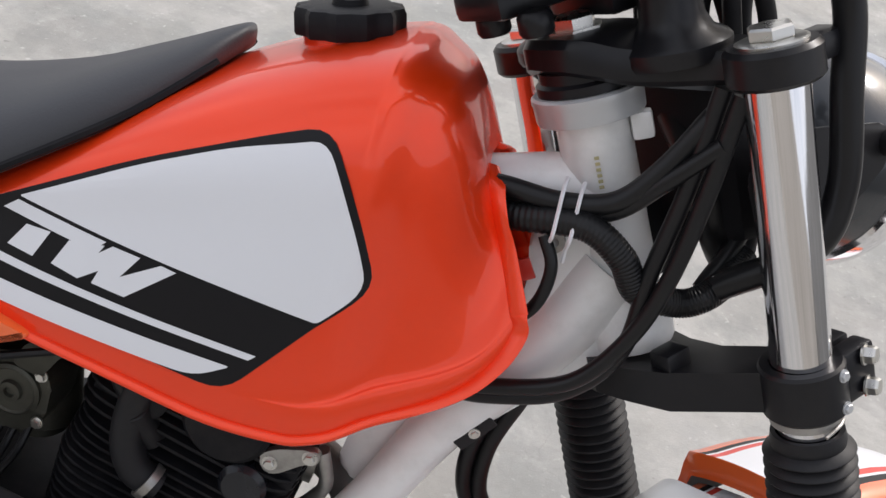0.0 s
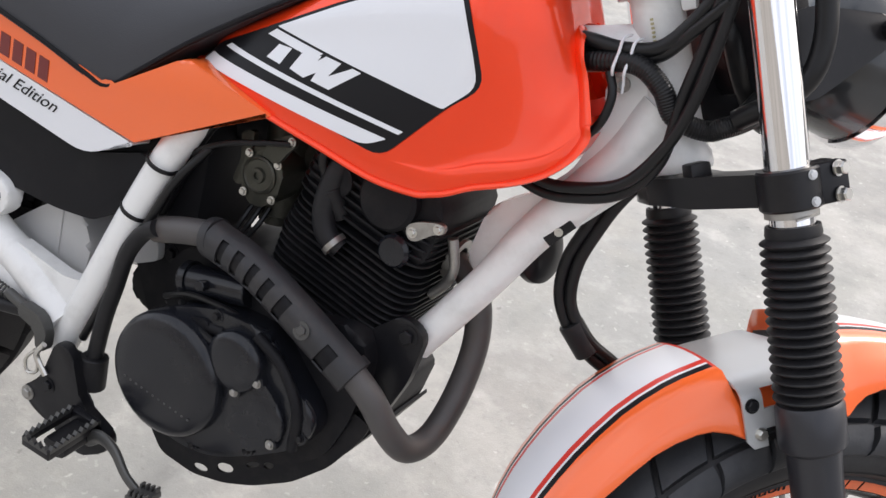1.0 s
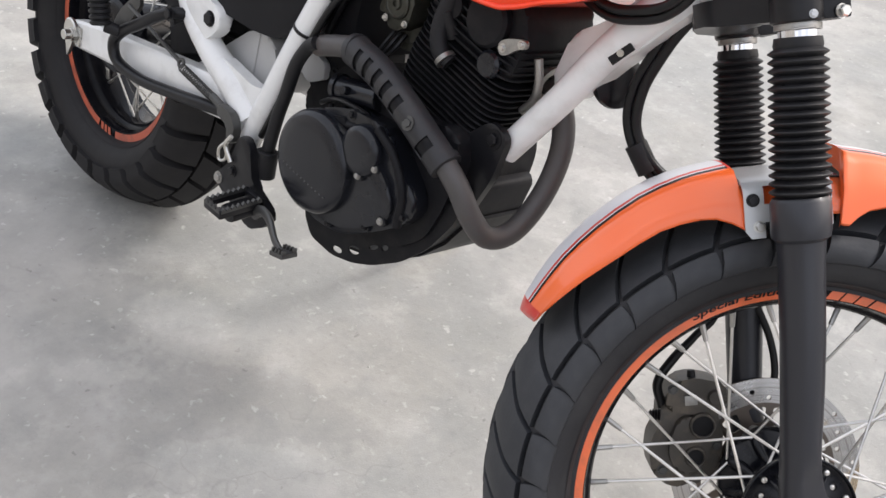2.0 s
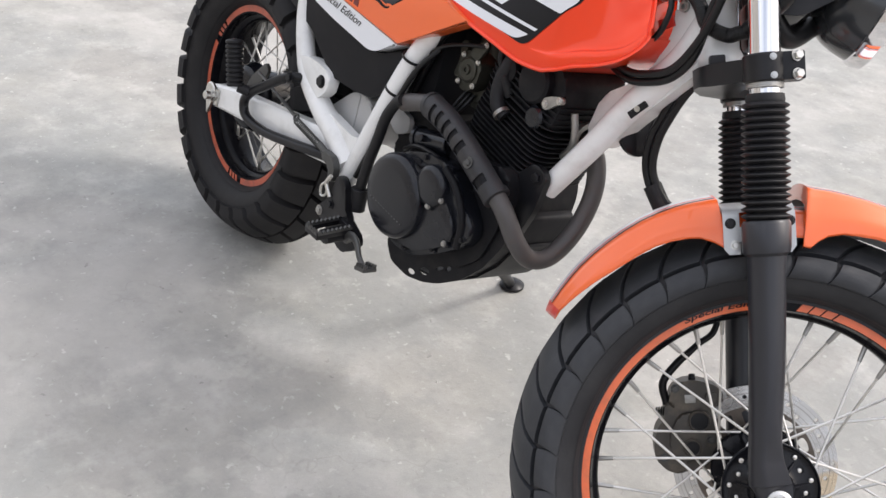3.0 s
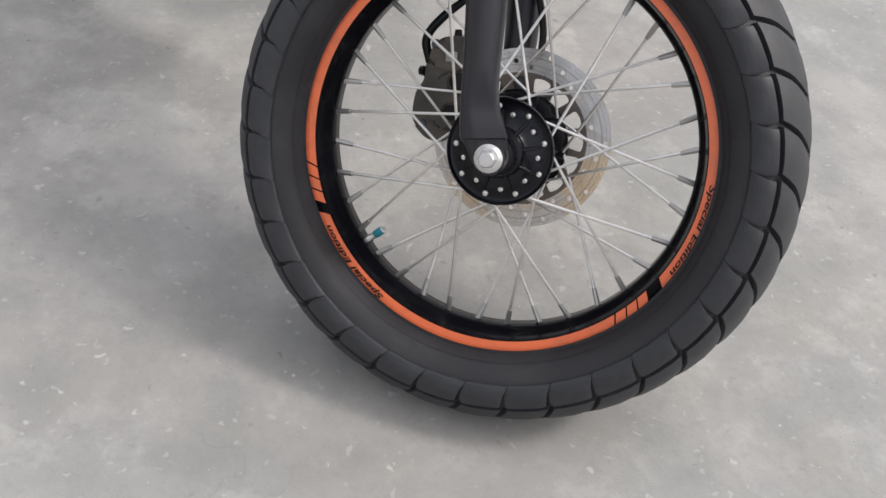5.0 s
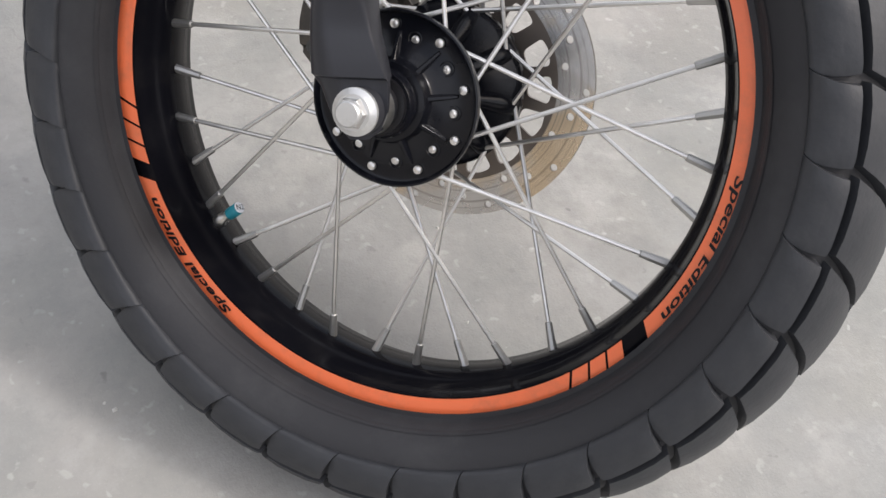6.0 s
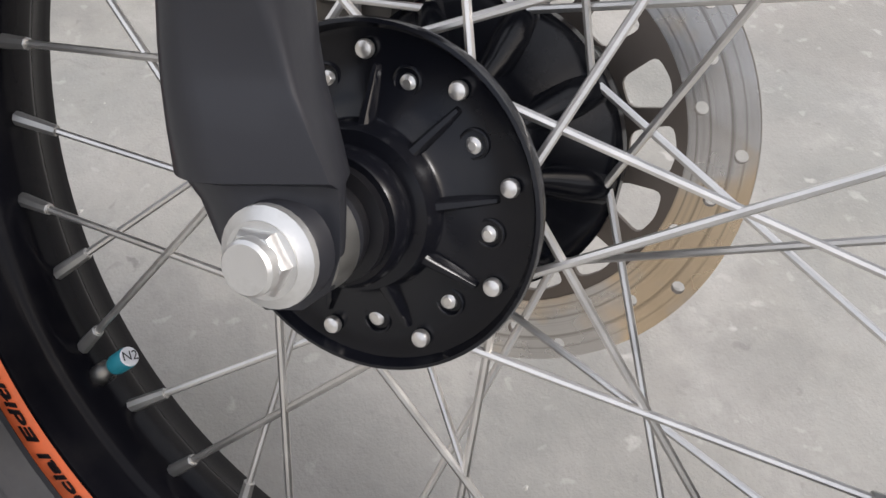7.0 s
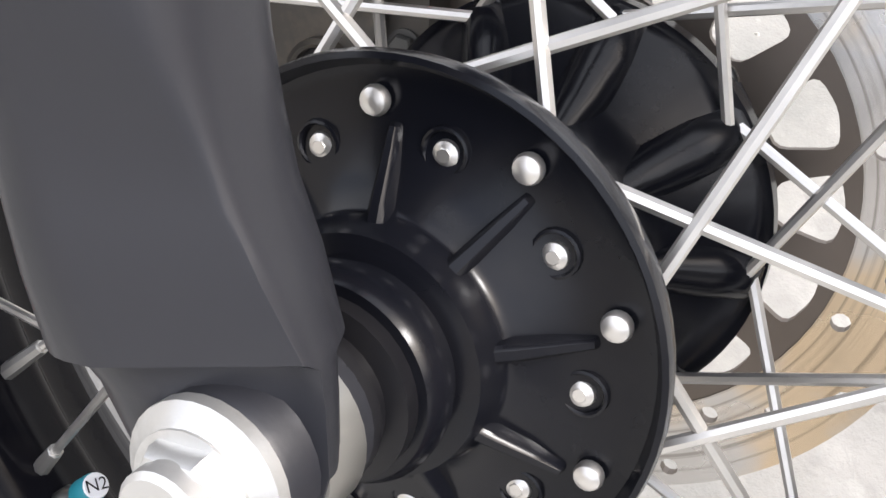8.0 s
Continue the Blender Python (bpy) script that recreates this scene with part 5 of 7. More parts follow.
def cover(name, outline, y, thick, material, parent, label="", bevel=0.004):
    res = []
    for s in (-1, 1):
        res.append(part(name, prism(bmesh.new(), outline, s * (y - thick), s * y, bevel, 2), material, parent, label, 40))
    return res


side = cover("side_cover", rounded([(0.05, 0.742), (0.20, 0.722), (0.341, 0.700), (0.500, 0.668), (0.592, 0.730), (0.702, 0.709), (0.545, 0.622), (0.345, 0.643), (0.05, 0.690)], [0.002, 0.01, 0.01, 0.010, 0.012, 0.004, 0.004, 0.01, 0.002]), 0.126, 0.03, M_ORANGE_PLASTIC, bike, "orange plastic side cover")
cover("cover_stripe", rounded([(0.05, 0.688), (0.345, 0.641), (0.545, 0.619), (0.480, 0.584), (0.348, 0.600), (0.05, 0.652)], [0.002, 0.01, 0.004, 0.022, 0.01, 0.002]), 0.125, 0.028, M_WHITE_DECAL, bike, "white side cover stripe")
cover("side_panel", rounded([(0.05, 0.651), (0.348, 0.599), (0.480, 0.583), (0.555, 0.612), (0.575, 0.60), (0.530, 0.535), (0.495, 0.508), (0.440, 0.500), (0.360, 0.498), (0.27, 0.555), (0.05, 0.62)], 0.012), 0.112, 0.05, M_PLASTIC, bike, "black plastic side panel")


def flat_text(text, size, p, ax, shear, material, parent, y, squeeze=1.0):
    cu = bpy.data.curves.new("lettering", "FONT")
    cu.body, cu.size, cu.shear, cu.extrude, cu.align_x = text, size, shear, 0.0002, "RIGHT"
    tmp = new("lettering", cu)
    dg = bpy.context.evaluated_depsgraph_get()
    dg.update()
    me = bpy.data.meshes.new_from_object(tmp.evaluated_get(dg))
    bpy.data.objects.remove(tmp)
    ax = Vector((ax[0], 0, ax[1])).normalized()
    upv = Vector((-ax.z, 0, ax.x))
    for v in me.vertices:
        c = Vector((p[0], y, p[1])) + ax * v.co.x * squeeze + upv * v.co.y
        v.co = Vector((c.x, y - v.co.z, c.z))
    me.materials.append(material)
    o = new("lettering", me)
    o.parent = parent
    return o


flat_text("Special Edition", 0.0195, (0.432, 0.6125), (1, -0.10), 0.45, M_BLACK_DECAL, bike, -0.1256, 1.22)
for i in range(6):
    x = 0.3030 + 0.0198 * i
    z = 0.6550 - 0.0023 * i
    part("bar", prism(bmesh.new(), [(x, z), (x + 0.0145, z - 0.0017), (x + 0.0140, z + 0.0223), (x - 0.0005, z + 0.0240)], -0.1262, -0.1268), M_DARKRED, side[0], "dark bar on the cover" if i == 0 else "", 0)
bm = bmesh.new()
loft(bm, half_loft([(x, z0, z1, w) for x, z0, z1, w in ((-0.42, 0.70, 0.72, 0.07), (-0.30, 0.715, 0.76, 0.09), (0.0, 0.66, 0.735, 0.10), (0.2, 0.62, 0.71, 0.10), (0.45, 0.55, 0.67, 0.098), (0.55, 0.58, 0.70, 0.095))]))
part("seat_base", bm, M_PLASTIC, bike, "")
# ---------------------------------------------------------------- frame
bm = bmesh.new()
hs = lambda o, h: HEAD @ Vector((o, 0, h))
lathe(bm, [(0.018, 0.546), (0.028, 0.546), (0.0292, 0.549), (0.0292, 0.560), (0.0252, 0.568), (0.0242, 0.62), (0.0236, 0.700), (0.0256, 0.704), (0.0262, 0.706), (0.0262, 0.716), (0.0250, 0.718), (0.018, 0.718)], HEAD @ Vector((0.003, 0, 0)), KX, 40)
# backbone under the tank
tube(bm, [hs(-0.002, 0.652), (0.985, 0, 0.866), (0.945, 0, 0.852), (0.90, 0, 0.838), (0.75, 0, 0.79), (0.62, 0, 0.70)], [0.025, 0.0215, 0.0215, 0.022, 0.022, 0.022], 20, 5)
frame_ob = part("frame", bm, M_WHITE_FRAME, bike, "white painted steel frame", 40)
bm = bmesh.new()
tube(bm, [hs(-0.002, 0.60), (1.010, -0.008, 0.764), (0.958, -0.022, 0.676), (0.926, -0.034, 0.605), (0.880, -0.046, 0.517)], [0.030, 0.0240, 0.0195, 0.0180, 0.0175], 20, 6)
part("down_tube", bm, M_WHITE_FRAME, frame_ob, "", 40)
bm = bmesh.new()
prism(bm, rounded([(0.893, 0.610), (0.902, 0.678), (0.938, 0.705), (0.972, 0.745), (0.984, 0.800), (0.972, 0.838), (1.000, 0.858), (1.040, 0.815), (1.056, 0.775), (1.034, 0.748), (0.965, 0.655), (0.930, 0.600)], 0.014), -0.019, 0.017, 0.006, 3)
part("gusset", bm, M_WHITE_FRAME, frame_ob, "white gusset plate", 40)
for s in (-1, 1):
    bm = bmesh.new()
    tube(bm, [(0.612, s * 0.080, 0.70), (0.590, s * 0.096, 0.650), (0.570, s * 0.106, 0.60), (0.535, s * 0.112, 0.500), (0.478, s * 0.112, 0.340)], 0.0175, 18, 5)
    part("frame_tube", bm, M_WHITE_FRAME, frame_ob, "", 40)
    bm = bmesh.new()
    tube(bm, [(0.215, s * 0.10, 0.63), (0.235, s * 0.105, 0.553), (0.285, s * 0.108, 0.475), (0.350, s * 0.110, 0.435), (0.420, s * 0.110, 0.405), (0.478, s * 0.112, 0.372)], [0.0165, 0.0165, 0.019, 0.021, 0.023, 0.024], 18, 5)
    prism(bm, rounded([(0.255, 0.500), (0.300, 0.512), (0.340, 0.512), (0.372, 0.504), (0.380, 0.482), (0.366, 0.462), (0.335, 0.440), (0.290, 0.45)], 0.014), s * 0.100, s * 0.124, 0.005)
    prism(bm, rounded([(0.385, 0.440), (0.470, 0.428), (0.520, 0.44), (0.49, 0.35), (0.465, 0.325), (0.44, 0.345), (0.42, 0.39)], 0.010), s * 0.098, s * 0.118, 0.005)
    part("frame_stay", bm, M_WHITE_FRAME, frame_ob, "", 40)
    bolt(frame_ob, (0.354, s * 0.124, 0.484), (0, s, 0), 0.0105, 0.006, 1.15, M_BLACK)
    bm = bmesh.new()
    rings = []
    for x, z, hh, y in ((-0.035, 0.312, 0.020, 0.112), (-0.02, 0.313, 0.024, 0.112), (0.05, 0.327, 0.027, 0.113), (0.2, 0.350, 0.029, 0.114), (0.36, 0.374, 0.031, 0.114), (0.44, 0.386, 0.031, 0.110)):
        rings.append([(x, s * (y + a * 0.016), z + b * hh) for a, b in ((-1, -0.8), (-0.7, -1), (0.7, -1), (1, -0.8), (1, 0.8), (0.7, 1), (-0.7, 1), (-1, 0.8))])
    loft(bm, rings)
    part("swingarm", bm, M_WHITE_FRAME, bike, "white box-section swingarm", 40)

# ---------------------------------------------------------------- engine
bm = bmesh.new()
CASE = [(0.602, 0.360), (0.598, 0.430), (0.625, 0.488), (0.700, 0.520), (0.800, 0.528), (0.848, 0.540), (0.866, 0.505), (0.864, 0.445), (0.846, 0.385), (0.800, 0.345), (0.730, 0.328), (0.640, 0.318), (0.612, 0.335)]
prism(bm, rounded(CASE, 0.02), -0.112, 0.040, 0.010)
engine = part("crankcase", bm, M_ENGINE, bike, "black engine crankcase", 40)
bm = bmesh.new()
COVR = [(0.600, 0.395), (0.625, 0.470), (0.690, 0.500), (0.765, 0.505), (0.800, 0.470), (0.840, 0.440), (0.836, 0.405), (0.785, 0.366), (0.725, 0.330), (0.665, 0.324), (0.618, 0.348)]
prism(bm, rounded(COVR, 0.025), -0.142, -0.108, 0.009, 3)
prism(bm, rounded([(0.645, 0.340), (0.725, 0.340), (0.785, 0.375), (0.815, 0.405), (0.80, 0.44), (0.75, 0.47), (0.70, 0.46)], 0.03), -0.150, -0.138, 0.006, 3)
case_cover = part("crankcase_cover", bm, M_COVER, bike, "black crankcase cover", 40)
bm = bmesh.new()
lathe(bm, [(0, -0.005), (0.070, -0.005), (0.071, 0.000), (0.0705, 0.016), (0.068, 0.022), (0.062, 0.0255), (0.045, 0.0275), (0, 0.028)], (0.662, -0.140, 0.409), (0, -1, 0), 56)
clutch = part("clutch_cover", bm, M_COVER, bike, "round black clutch cover with raised marks", 40)
bm = bmesh.new()
for i in range(12):
    u = (i - 5.5) / 12
    box(bm, (0.662 + 0.098 * u, -0.1674, 0.384 - 0.010 * u), (0.0028, 0.0010, 0.0022), 0.0003, seg=1)
part("cover_marks", bm, M_DULL, clutch, "", 0)
bm = bmesh.new()
lathe(bm, [(0, -0.004), (0.034, -0.004), (0.034, 0.010), (0.030, 0.015), (0.022, 0.017), (0, 0.017)], (0.738, -0.143, 0.462), (0, -1, 0), 36)
part("filter_cover", bm, M_COVER, bike, "", 40)
for x, z, y in ((0.770, 0.452, -0.152), (0.748, 0.432, -0.156), (0.800, 0.392, -0.150), (0.772, 0.368, -0.146), (0.640, 0.345, -0.143), (0.705, 0.338, -0.146), (0.828, 0.412, -0.143), (0.616, 0.452, -0.143), (0.700, 0.494, -0.143), (0.762, 0.498, -0.143)):
    bm = bmesh.new()
    lathe(bm, [(0, -0.014), (0.0075, -0.014), (0.0075, 0), (0, 0)], (x, y, z), (0, -1, 0), 14)
    part("bolt_boss", bm, M_COVER, case_cover, "", 30)
    bolt(case_cover, (x, y, z), (0, -1, 0), 0.0040, 0.004, 1.3, M_ALU if y < -0.149 else M_BLACK)
# skid plate under the engine, its right wall pierced by oval holes
def oval(c, a, b, turn):
    t = radians(turn)
    return [(c[0] + a * math.cos(q) * math.cos(t) - b * math.sin(q) * math.sin(t), c[1] + a * math.cos(q) * math.sin(t) + b * math.sin(q) * math.cos(t)) for q in (2 * math.pi * k / 16 for k in range(16))]


wall = [rounded([(0.617, 0.325), (0.640, 0.336), (0.720, 0.334), (0.800, 0.385), (0.850, 0.450), (0.884, 0.440), (0.878, 0.420), (0.850, 0.370), (0.812, 0.329), (0.766, 0.297), (0.728, 0.279), (0.686, 0.268), (0.637, 0.2715), (0.614, 0.297)], 0.010), oval((0.6945, 0.281), 0.0105, 0.0050, 15), oval((0.7265, 0.2985), 0.0120, 0.0062, 25), oval((0.7606, 0.3225), 0.0100, 0.0030, 35), oval((0.7800, 0.3325), 0.0075, 0.0038, 35)]
skid = part("skid_plate", pierced(wall, 0.003), [M_ENGINE, M_ENGINE], bike, "black skid plate with oval holes", 30, Matrix.Translation((0, -0.106, 0)))
bm = bmesh.new()
low = [(0.650, 0.2715), (0.686, 0.2695), (0.728, 0.2805), (0.766, 0.2985), (0.812, 0.3305), (0.850, 0.3715), (0.876, 0.418)]
prism(bm, low + [(x - 0.002, z + 0.004) for x, z in reversed(low)], 0.036, 0.150)
part("skid_pan", bm, M_ENGINE, skid, "", 30)
bm = bmesh.new()
prism(bm, rounded([(0.790, 0.322), (0.812, 0.336), (0.848, 0.376), (0.872, 0.418), (0.880, 0.470), (0.840, 0.480), (0.790, 0.420)], 0.008), 0.006, 0.140, 0.004)
part("sump", bm, M_ENGINE, skid, "", 40)
# starter motor, upper case and fittings over the clutch cover
bm = bmesh.new()
prism(bm, rounded([(0.590, 0.430), (0.585, 0.490), (0.605, 0.520), (0.680, 0.545), (0.745, 0.545), (0.760, 0.500), (0.700, 0.470)], 0.015), -0.088, 0.080, 0.008)
part("upper_case", bm, M_ENGINE, bike, "", 40)
bm = bmesh.new()
rod(bm, (0.640, -0.112, 0.502), (0.715, -0.112, 0.520), 0.017, 22)
lathe(bm, [(0, 0), (0.0195, 0), (0.0195, 0.008), (0.016, 0.012), (0, 0.012)], (0.640, -0.112, 0.502), (-0.97, 0, -0.23), 22)
rod(bm, (0.668, -0.128, 0.512), (0.668, -0.140, 0.514), 0.006, 10)
part("starter_motor", bm, M_COVER, bike, "black starter motor above the clutch cover", 40)
bm = bmesh.new()
prism(bm, rounded([(0.664, 0.478), (0.690, 0.486), (0.698, 0.474), (0.672, 0.464)], 0.004), -0.146, -0.118, 0.003)
rod(bm, (0.690, -0.140, 0.476), (0.712, -0.140, 0.480), 0.0065, 12)
part("sensor_plug", bm, M_PLASTIC, bike, "", 40)
bm = bmesh.new()
tube(bm, [(0.640, -0.125, 0.478), (0.668, -0.146, 0.474), (0.706, -0.149, 0.468), (0.732, -0.146, 0.452)], 0.0042, 8, 6)
tube(bm, [(0.612, -0.118, 0.470), (0.650, -0.128, 0.492), (0.700, -0.132, 0.500), (0.752, -0.126, 0.492)], 0.0036, 8, 6)
part("engine_wire", bm, M_CABLE, bike, "", 40)
# cylinder: finned barrel and head, tilted
CT = radians(12)
cyl = Matrix.Translation((0.774, -0.005, 0.520)) @ Matrix.Rotation(CT, 4, "Y")
bm = bmesh.new()
lathe(bm, [(0, 0), (0.048, 0), (0.048, 0.10), (0, 0.10)], (0, 0, 0), (0, 0, 1), 32)
barrel = part("cylinder", bm, M_ENGINE, bike, "finned black cylinder", 40, cyl)
for i in range(12):
    bm = bmesh.new()
    a, b = 0.085 - 0.0008 * abs(i - 6), 0.074
    ol = rounded([(-a, -b), (a, -b), (a, b), (-a, b)], 0.03, 5)
    b2 = prism(bmesh.new(), ol, 0, 0.0024, 0.0006, 1)
    bmesh.ops.transform(b2, matrix=Matrix(((1, 0, 0, 0), (0, 0, 1, 0), (0, -1, 0, 0.006 + 0.0080 * i), (0, 0, 0, 1))), verts=b2.verts)
    merge(bm, b2)
    part("fin", bm, M_ENGINE, barrel, "", 30)
bm = bmesh.new()
prism(bm, rounded([(-0.075, 0.098), (0.075, 0.098), (0.078, 0.13), (0.070, 0.175), (0.040, 0.195), (-0.045, 0.195), (-0.075, 0.165)], 0.014), -0.066, 0.066, 0.010)
lathe(bm, [(0, 0), (0.032, 0), (0.032, 0.012), (0.028, 0.016), (0, 0.016)], (0.018, -0.064, 0.150), (0, -1, 0), 28)
lathe(bm, [(0, 0), (0.018, 0), (0.018, 0.012), (0.015, 0.014), (0, 0.014)], (-0.040, -0.064, 0.135), (0, -1, 0), 20)
head_ob = part("cylinder_head", bm, M_ENGINE, bike, "", 40, cyl)
for i in range(5):
    b2 = prism(bmesh.new(), rounded([(-0.084, -0.074), (0.080, -0.074), (0.080, 0.074), (-0.084, 0.074)], 0.025, 4), 0, 0.0026, 0.0006, 1)
    bmesh.ops.transform(b2, matrix=Matrix(((1, 0, 0, 0), (0, 0, 1, 0), (0, -1, 0, 0.106 + 0.0095 * i), (0, 0, 0, 1))), verts=b2.verts)
    part("fin", b2, M_ENGINE, head_ob, "", 30)
bm = bmesh.new()
prism(bm, rounded([(-0.022, -0.010), (-0.010, -0.013), (0.018, -0.004), (0.030, -0.006), (0.034, 0.006), (0.022, 0.010), (-0.004, 0.012), (-0.022, 0.008)], 0.007), -0.004, 0.004, 0.0015)
lug = part("engine_lug", bm, M_ALU, bike, "bare aluminium lug", 30, Matrix.Translation((0.866, -0.078, 0.648)) @ Matrix.Rotation(radians(-24), 4, "Y") @ Matrix.Scale(0.78, 4))
for x, z in ((-0.013, -0.001), (0.024, 0.002)):
    bolt(lug, (x, -0.004, z), (0, -1, 0), 0.005, 0.005, 1.4, M_STEEL)
bm = bmesh.new()
prism(bm, rounded([(0.835, 0.520), (0.870, 0.556), (0.900, 0.545), (0.895, 0.49), (0.875, 0.43), (0.83, 0.42)], 0.012), -0.076, -0.064, 0.002)
mount = part("engine_mount", bm, M_BLACK, bike, "black engine mounting plate", 30)
bolt(mount, (0.880, -0.076, 0.536), (0, -1, 0), 0.008, 0.006, 1.6, M_BLACK)
# breather elbow and oval plug on the head
bm = bmesh.new()
tube(bm, [(0.766, -0.060, 0.700), (0.760, -0.078, 0.668), (0.758, -0.084, 0.630), (0.768, -0.084, 0.604), (0.785, -0.080, 0.594)], [0.0115, 0.0115, 0.0115, 0.012, 0.011], 14, 5)
part("breather_elbow", bm, M_RUBBER, bike, "black rubber breather elbow", 40)
bm = bmesh.new()
lathe(bm, [(0.008, 0), (0.0138, 0), (0.0138, 0.006), (0.008, 0.006)], (0.776, -0.083, 0.598), (0.85, 0.05, -0.5), 18, closed=True)
part("elbow_clamp", bm, M_ALU, bike, "", 30)
bm = bmesh.new()
lathe(bm, [(0, -0.01), (0.017, -0.01), (0.0175, 0.002), (0.014, 0.006), (0, 0.007)], (0.842, -0.078, 0.616), (0.1, -1, 0), 24)
part("head_plug", bm, M_COVER, bike, "", 40)
# intake and carburettor
bm = bmesh.new()
tube(bm, [(0.735, -0.005, 0.655), (0.70, -0.005, 0.650), (0.655, -0.005, 0.642)], 0.024, 18, 4)
rod(bm, (0.672, -0.022, 0.575), (0.660, -0.022, 0.70), 0.026, 20)
prism(bm, rounded([(0.648, 0.650), (0.676, 0.660), (0.696, 0.640), (0.694, 0.606), (0.672, 0.588), (0.652, 0.596), (0.644, 0.622)], 0.008), -0.072, -0.030, 0.004)
rod(bm, (0.668, -0.020, 0.562), (0.666, -0.020, 0.590), 0.021, 18)
carb = part("carburettor", bm, M_CARB, bike, "grimy grey-green cast carburettor", 35)
bm = bmesh.new()
lathe(bm, [(0, 0), (0.0205, 0), (0.0205, 0.003), (0.0180, 0.0045), (0.0165, 0.003), (0.0085, 0.003), (0.0075, 0.006), (0.004, 0.0065), (0.0035, 0.004), (0, 0.004)], (0.669, -0.072, 0.626), (0, -1, 0), 26)
part("throttle_drum", bm, M_CARB, carb, "", 30)
bm = bmesh.new()
prism(bm, rounded([(0.668, 0.650), (0.676, 0.668), (0.700, 0.684), (0.708, 0.674), (0.700, 0.664), (0.690, 0.646)], 0.005), -0.078, -0.072, 0.001)
part("cable_bracket", bm, M_CARB, carb, "", 30)
bm = bmesh.new()
prism(bm, rounded([(0.634, 0.662), (0.650, 0.668), (0.652, 0.640), (0.646, 0.604), (0.634, 0.606), (0.640, 0.634)], 0.005), -0.070, -0.062, 0.001)
part("choke_lever", bm, M_CARB, carb, "", 30)
for x, z in ((0.652, 0.645), (0.689, 0.645), (0.690, 0.606), (0.654, 0.602), (0.702, 0.676)):
    bolt(carb, (x, -0.074 if x < 0.7 else -0.078, z), (0, -1, 0), 0.0036, 0.004, 1.3, M_STEEL)
bm = bmesh.new()
tube(bm, [(0.702, -0.080, 0.674), (0.672, -0.092, 0.666), (0.628, -0.098, 0.648), (0.580, -0.095, 0.610), (0.55, -0.09, 0.56)], 0.0032, 8, 6)
part("throttle_inner_cable", bm, M_CABLE, bike, "", 40)
for dx in (0.0, 0.010, 0.020):
    bm = tube(bmesh.new(), [(0.655 + dx, -0.050, 0.586), (0.652 + dx, -0.062, 0.566), (0.648 + dx * 0.7, -0.070, 0.545)], 0.0030, 8, 4)
    part("drain_hose", bm, M_CABLE, bike, "", 40)
bm = bmesh.new()
tube(bm, [(0.64, -0.005, 0.66), (0.60, -0.01, 0.655), (0.555, -0.02, 0.64)], 0.030, 18, 4)
box(bm, (0.545, 0, 0.600), (0.12, 0.15, 0.16), 0.02)
box(bm, (0.40, 0.02, 0.555), (0.22, 0.14, 0.10), 0.02)
part("airbox", bm, M_PLASTIC, bike, "black airbox behind the side panel", 40)
bm = bmesh.new()
prism(bm, rounded([(0.270, 0.372), (0.330, 0.425), (0.372, 0.462), (0.400, 0.485), (0.450, 0.490), (0.470, 0.455), (0.462, 0.405), (0.38, 0.385), (0.30, 0.355)], 0.015), -0.080, 0.03, 0.008)
box(bm, (0.42, -0.081, 0.455), (0.004, 0.003, 0.06), 0.001)
part("chain_guard", bm, M_GREYWHITE, bike, "grey plastic guard behind the frame tube", 40)

# black block added to fill the dark gap between the frame and the crankcase
bm = bmesh.new()
prism(bm, rounded([(0.470, 0.470), (0.500, 0.520), (0.585, 0.530), (0.600, 0.470), (0.590, 0.400), (0.530, 0.395), (0.505, 0.420), (0.520, 0.455)], 0.012), -0.050, 0.05, 0.006)
gap_fill = part("rear_engine_mount", bm, M_ENGINE, bike, "black block filling the dark gap behind the crankcase", 40)
bolt(gap_fill, (0.560, -0.050, 0.480), (0, -1, 0), 0.007, 0.006, 1.6, M_BLACK)
# pale plate in place of the light patch seen through that gap
bm = bmesh.new()
prism(bm, rounded([(0.480, 0.475), (0.515, 0.500), (0.548, 0.492), (0.552, 0.470), (0.520, 0.452)], 0.006), -0.062, -0.051, 0.002)
part("rear_tab", bm, M_GREYWHITE, bike, "", 40)

# ---------------------------------------------------------------- exhaust
PIPE = [(0.850, 0.005, 0.605), (0.886, 0.002, 0.600), (0.915, 0.000, 0.575), (0.930, -0.004, 0.530), (0.934, -0.022, 0.475), (0.932, -0.055, 0.434), (0.922, -0.088, 0.426), (0.906, -0.110, 0.448), (0.882, -0.126, 0.485), (0.840, -0.132, 0.513), (0.778, -0.134, 0.541), (0.724, -0.134, 0.561), (0.671, -0.132, 0.569), (0.636, -0.128, 0.561), (0.590, -0.124, 0.543)]
bm = tube(bmesh.new(), PIPE, 0.0145, 20, 6)
exhaust = part("exhaust_pipe", bm, M_EXHAUST, bike, "heat-worn black exhaust pipe", 40)
bm = tube(bmesh.new(), [(0.592, -0.124, 0.543), (0.575, -0.122, 0.530), (0.557, -0.121, 0.498), (0.549, -0.121, 0.455), (0.541, -0.122, 0.408), (0.537, -0.124, 0.349)], 0.0095, 14, 6)
rod(bm, (0.538, -0.124, 0.358), (0.540, -0.124, 0.318), 0.016, 14)
part("breather_hose", bm, M_RUBBER, bike, "black rubber hose", 40)


SHIELD = [Vector((0.858, -0.1295, 0.501))] + [Vector(p) for p in PIPE[10:13]]
SHIELD_BOLT = 15  # row of the shield that carries the ring bolt


